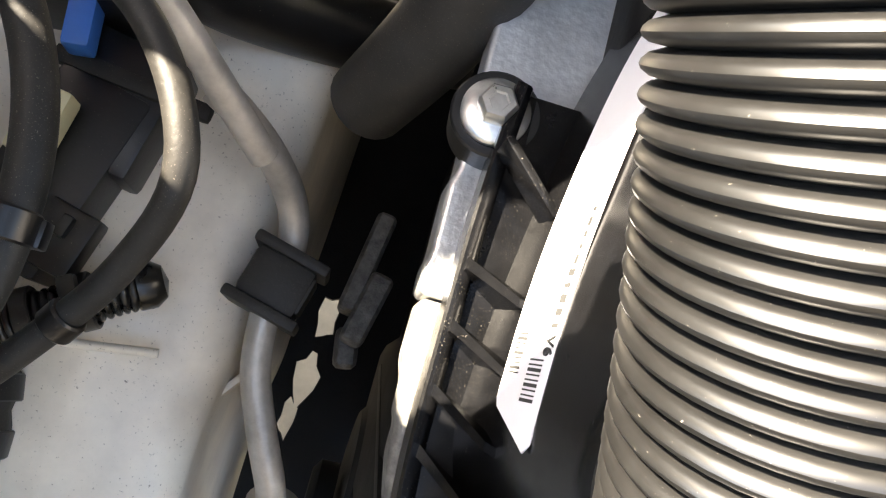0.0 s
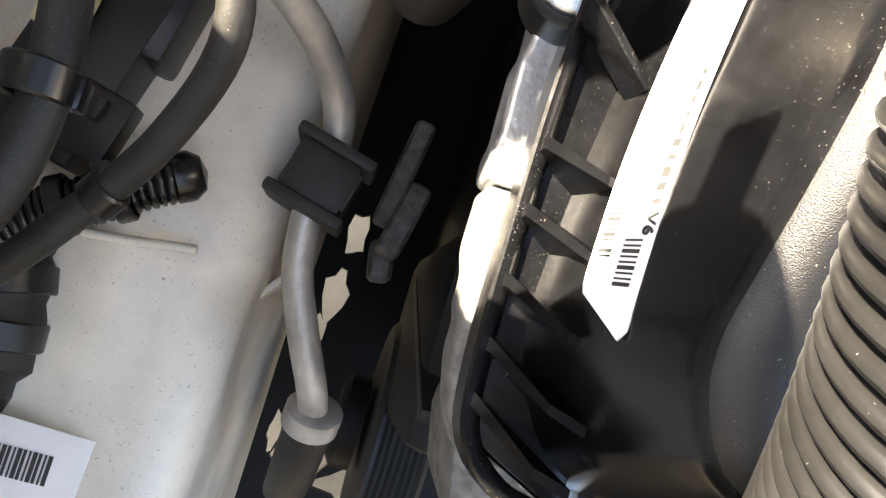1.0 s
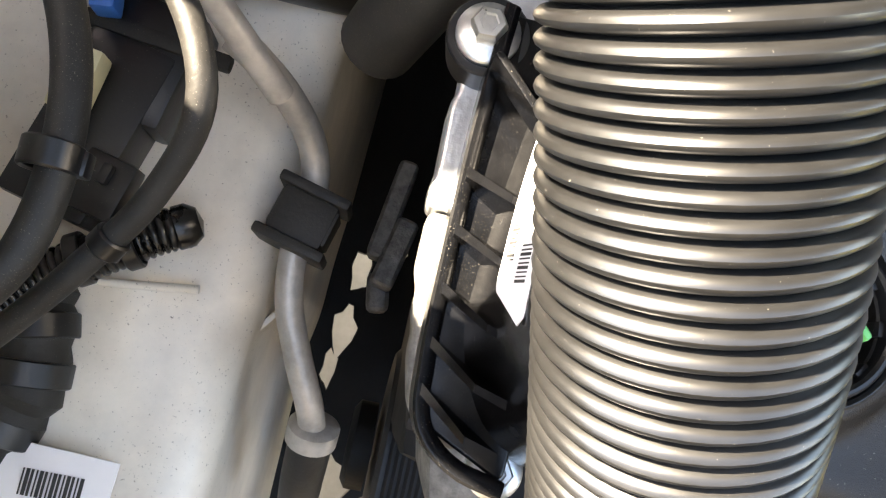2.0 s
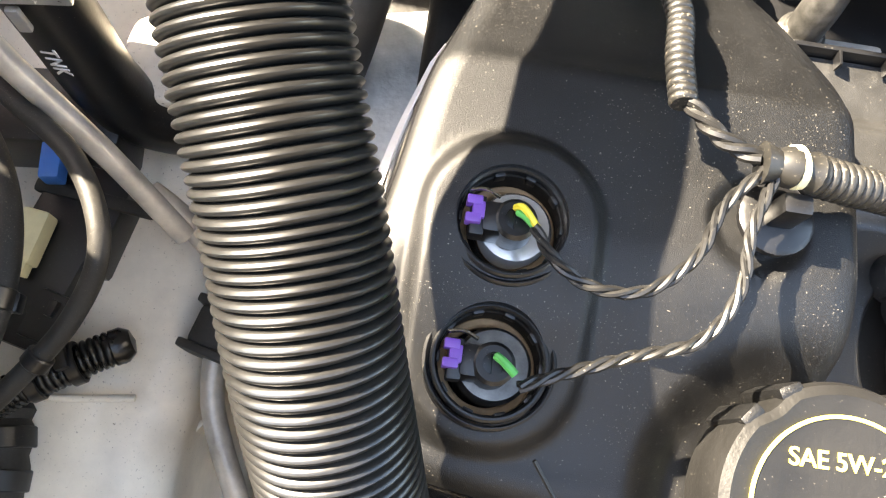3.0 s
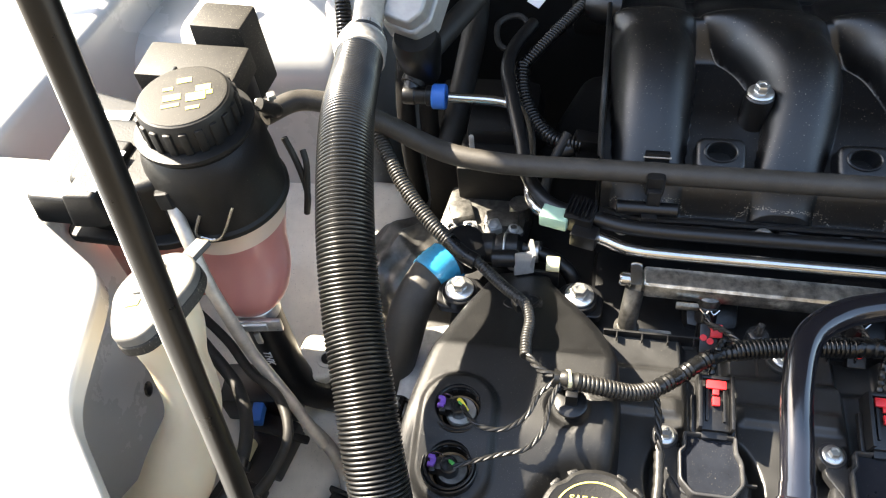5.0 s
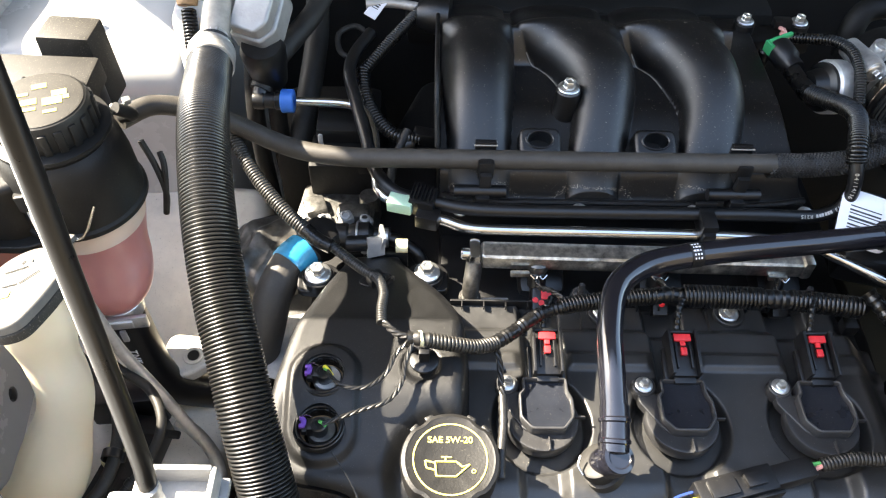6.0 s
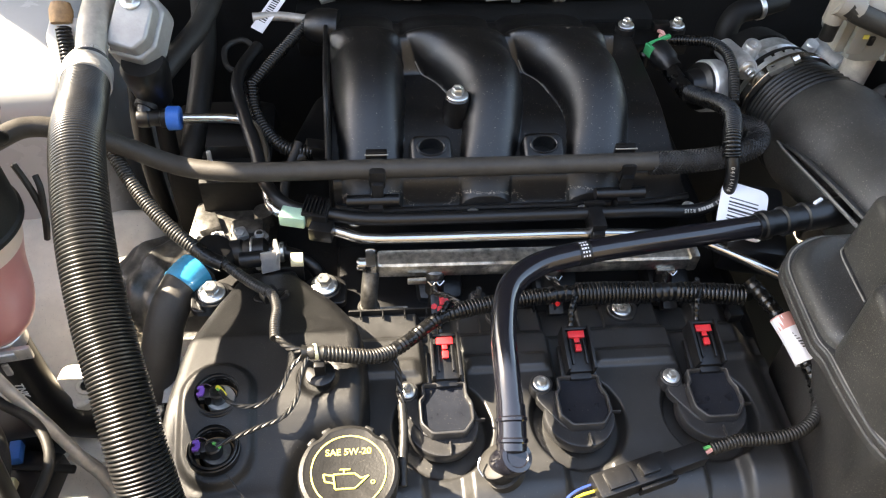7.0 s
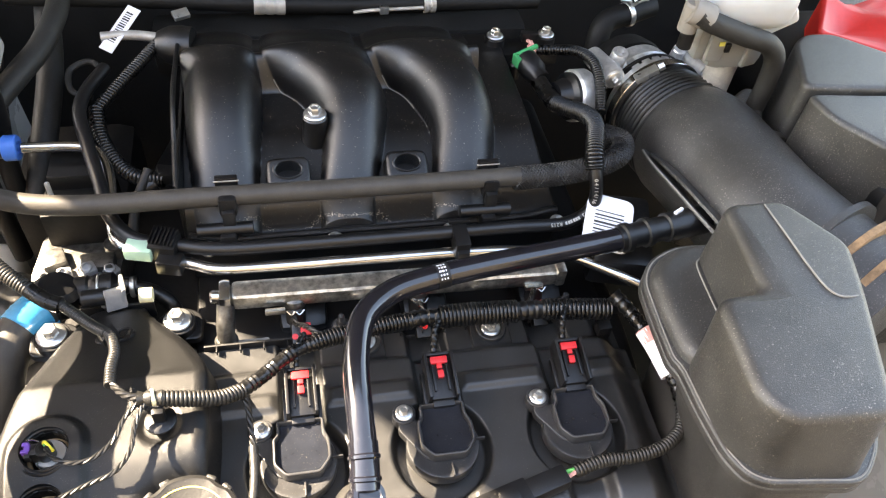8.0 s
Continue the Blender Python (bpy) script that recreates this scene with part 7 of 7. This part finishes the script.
part("green_lock", merge(rbox((0.251, 0.312, 0.908), (0.024, 0.004, 0.004), 0.001, (0, -12, 18)), rbox((0.240, 0.306, 0.900), (0.004, 0.012, 0.012), 0.001, (0, 0, 18))), M_CLIPGREEN, ml, "green lock")
part("taped_run", tube([(0.256, 0.284, 0.894), (0.260, 0.262, 0.893), (0.264, 0.240, 0.895)], 0.0082, 16, 0.003), M_LOOM, ml)
part("loom", ribbed([(0.263, 0.244, 0.895), (0.271, 0.226, 0.902), (0.279, 0.206, 0.910), (0.2790, 0.185, 0.9160), (0.2715, 0.162, 0.9180), (0.2665, 0.1460, 0.9150), (0.2660, 0.137, 0.906)], 0.0084, 0.0026, 0.0012, 20), M_LOOM, ml)
sl = thing("thin_loom", (0.3, 0.28, 0.88), "thin corrugated loom with pink wires", "wire loom")
part("loom", ribbed([(0.266, 0.325, 0.899), (0.285, 0.318, 0.903), (0.303, 0.307, 0.908), (0.312, 0.285, 0.910), (0.310, 0.255, 0.905), (0.303, 0.225, 0.895)], 0.0055, 0.0030, 0.0010, 16), M_LOOM, sl)
leads("pink_wire", [(0.262, 0.340, 0.900), (0.262, 0.330, 0.899), (0.268, 0.324, 0.899)], 0.0020, M_PINKW, sl, 2, "pink wire")
part("plug", rbox((0.263, 0.346, 0.902), (0.018, 0.010, 0.010), 0.002), M_BLACK, sl)
eb = thing("vent_elbow", (0.34, 0.38, 0.88), "black rubber elbow with spring clamp", "hose")
part("elbow", tube([(0.352, 0.365, 0.850), (0.354, 0.375, 0.880), (0.364, 0.383, 0.893), (0.385, 0.388, 0.897), (0.42, 0.40, 0.90)], 0.0125, 20), M_DARK, eb)
part("clamp", merge(ring(0.0125, 0.0138, -0.003, 0.003, (0.388, 0.3885, 0.897), (0.95, 0.25, 0.1)), *[tube([(0.388, 0.384, 0.909), (0.390 + 0.006 * k, 0.380, 0.918), (0.386 + 0.016 * k, 0.376, 0.922)], 0.0012, 6, 0.002) for k in (-1, 0, 1)]), M_ZINC, eb, "spring clamp")
cn = thing("unplugged_connector", (0.16, -0.1, 0.80), "long black connector with coloured wires", "connector")
um = pose(0.148, -0.110, 0.835, 0, 0, 15)
part("housing", merge(moved(rbox((0.020, 0, 0.0), (0.034, 0.015, 0.014), 0.002), um), moved(rbox((-0.023, 0, 0.0), (0.058, 0.019, 0.016), 0.002), um), moved(rbox((-0.034, 0, 0.0090), (0.020, 0.013, 0.004), 0.001), um), moved(rbox((-0.010, 0, 0.0095), (0.014, 0.010, 0.004), 0.001), um), moved(rbox((-0.006, -0.011, 0.0), (0.030, 0.003, 0.010), 0.001), um)), M_BLACK, cn)
for k, m_ in enumerate((M_BWIRE, M_YWIRE, M_RUBBER)):
    part("wire", tube([um @ Vector((-0.050, 0.005 - 0.005 * k, 0)), um @ Vector((-0.066, 0.004 - 0.004 * k, -0.001)), um @ Vector((-0.082, -0.002 - 0.003 * k, -0.006))], 0.0011, 8, 0.003), m_, cn)
for k, m_ in enumerate((M_GREEN, M_PINKW)):
    part("wire", tube([um @ Vector((0.036, 0.002 - 0.004 * k, 0.002)), um @ Vector((0.046, 0.001 - 0.002 * k, 0.003))], 0.0016, 8, 0.003), m_, cn)
part("loom", ribbed([um @ Vector((0.044, 0, 0.002)), (0.215, -0.094, 0.838), (0.240, -0.094, 0.838), (0.262, -0.090, 0.839), (0.280, -0.078, 0.839), (0.288, -0.062, 0.840)], 0.0052, 0.0028, 0.0010, 16), M_LOOMD, cn)
part("taped_lead", tube([(0.288, -0.068, 0.840), (0.291, -0.046, 0.841), (0.284, -0.012, 0.848), (0.272, 0.016, 0.856), (0.260, 0.036, 0.862)], 0.0060, 14, 0.002, lambda s: 0.0060 + 0.0006 * math.sin(s * 900)), M_LOOM, cn)
pl = part("printed_sleeve", tube([(0.2890, -0.034, 0.843), (0.2840, -0.012, 0.848), (0.2790, 0.004, 0.852)], 0.0085, 20, 0.003), M_LABEL, cn, "white and pink label sleeve")
part("pink_band", tube([(0.2825, -0.006, 0.8495), (0.2790, 0.005, 0.8522)], 0.0087, 20, 0.003), M_PINKW, pl)
part("printed_bar", merge(bars(pose(0.2850, -0.020, 0.8552, 12, 0, 104), 0.016, 0.006, 6, 4)), M_INK, pl)
il = solid("intake_label", moved(block([(-0.021, -0.026), (0.021, -0.026), (0.021, 0.026), (-0.021, 0.026)], -0.0006, 0.0006, 0.0002, r=0.009, rings=2), pose(0.276, 0.1045, 0.872, 18, 6, -20)), M_LABEL, "white bar-code label behind the fuel pipe", "label")
for y, h in ((-0.015, 0.002), (-0.011, 0.001), (-0.008, 0.0015), (-0.004, 0.001), (-0.001, 0.002), (0.003, 0.001), (0.006, 0.0015), (0.010, 0.001)):
    part("code_bar", moved(rbox((0, y, 0.0008), (0.026, h, 0.0003), 0), pose(0.276, 0.1045, 0.872, 18, 6, -20)), M_INK, il)
solid("side_housing", rbox((0.292, 0.108, 0.845), (0.055, 0.075, 0.04), 0.008, (10, 0, -14)), M_BLACK, "black moulded housing beside the manifold", "housing")

# ---- fuse boxes on the strut tower ----
fb = thing("fuse_box", (-0.42, 0.21, 0.86), "dusty black fuse box lid with tab", "fuse box")
part("lid", rbox((-0.414, 0.192, 0.934), (0.088, 0.040, 0.024), 0.003, (4, 0, -2)), M_DUSTLID, fb)
part("body", rbox((-0.414, 0.192, 0.895), (0.082, 0.035, 0.06), 0.003), M_BLACK, fb)
part("tab", merge(rbox((-0.421, 0.170, 0.940), (0.003, 0.016, 0.020), 0.001), rbox((-0.411, 0.172, 0.936), (0.020, 0.010, 0.010), 0.003, (0, 30, 0))), M_BLACK, fb)
rb_ = thing("relay_box", (-0.41, 0.25, 0.88), "small dusty black relay box", "relay box")
part("body", rbox((-0.405, 0.244, 0.915), (0.050, 0.036, 0.075), 0.003, (0, 0, -4), 2, 0.94), M_DUSTLID, rb_)
for k in range(2):
    solid("wire_loop", tube([(-0.62, 0.30 - 0.02 * k, 0.96), (-0.56, 0.31 - 0.02 * k, 0.955), (-0.50, 0.33 - 0.02 * k, 0.945), (-0.46, 0.36 - 0.02 * k, 0.925)], 0.004, 10), M_RUBBER, "black cable along the fender", "cable", "cables along the fender")
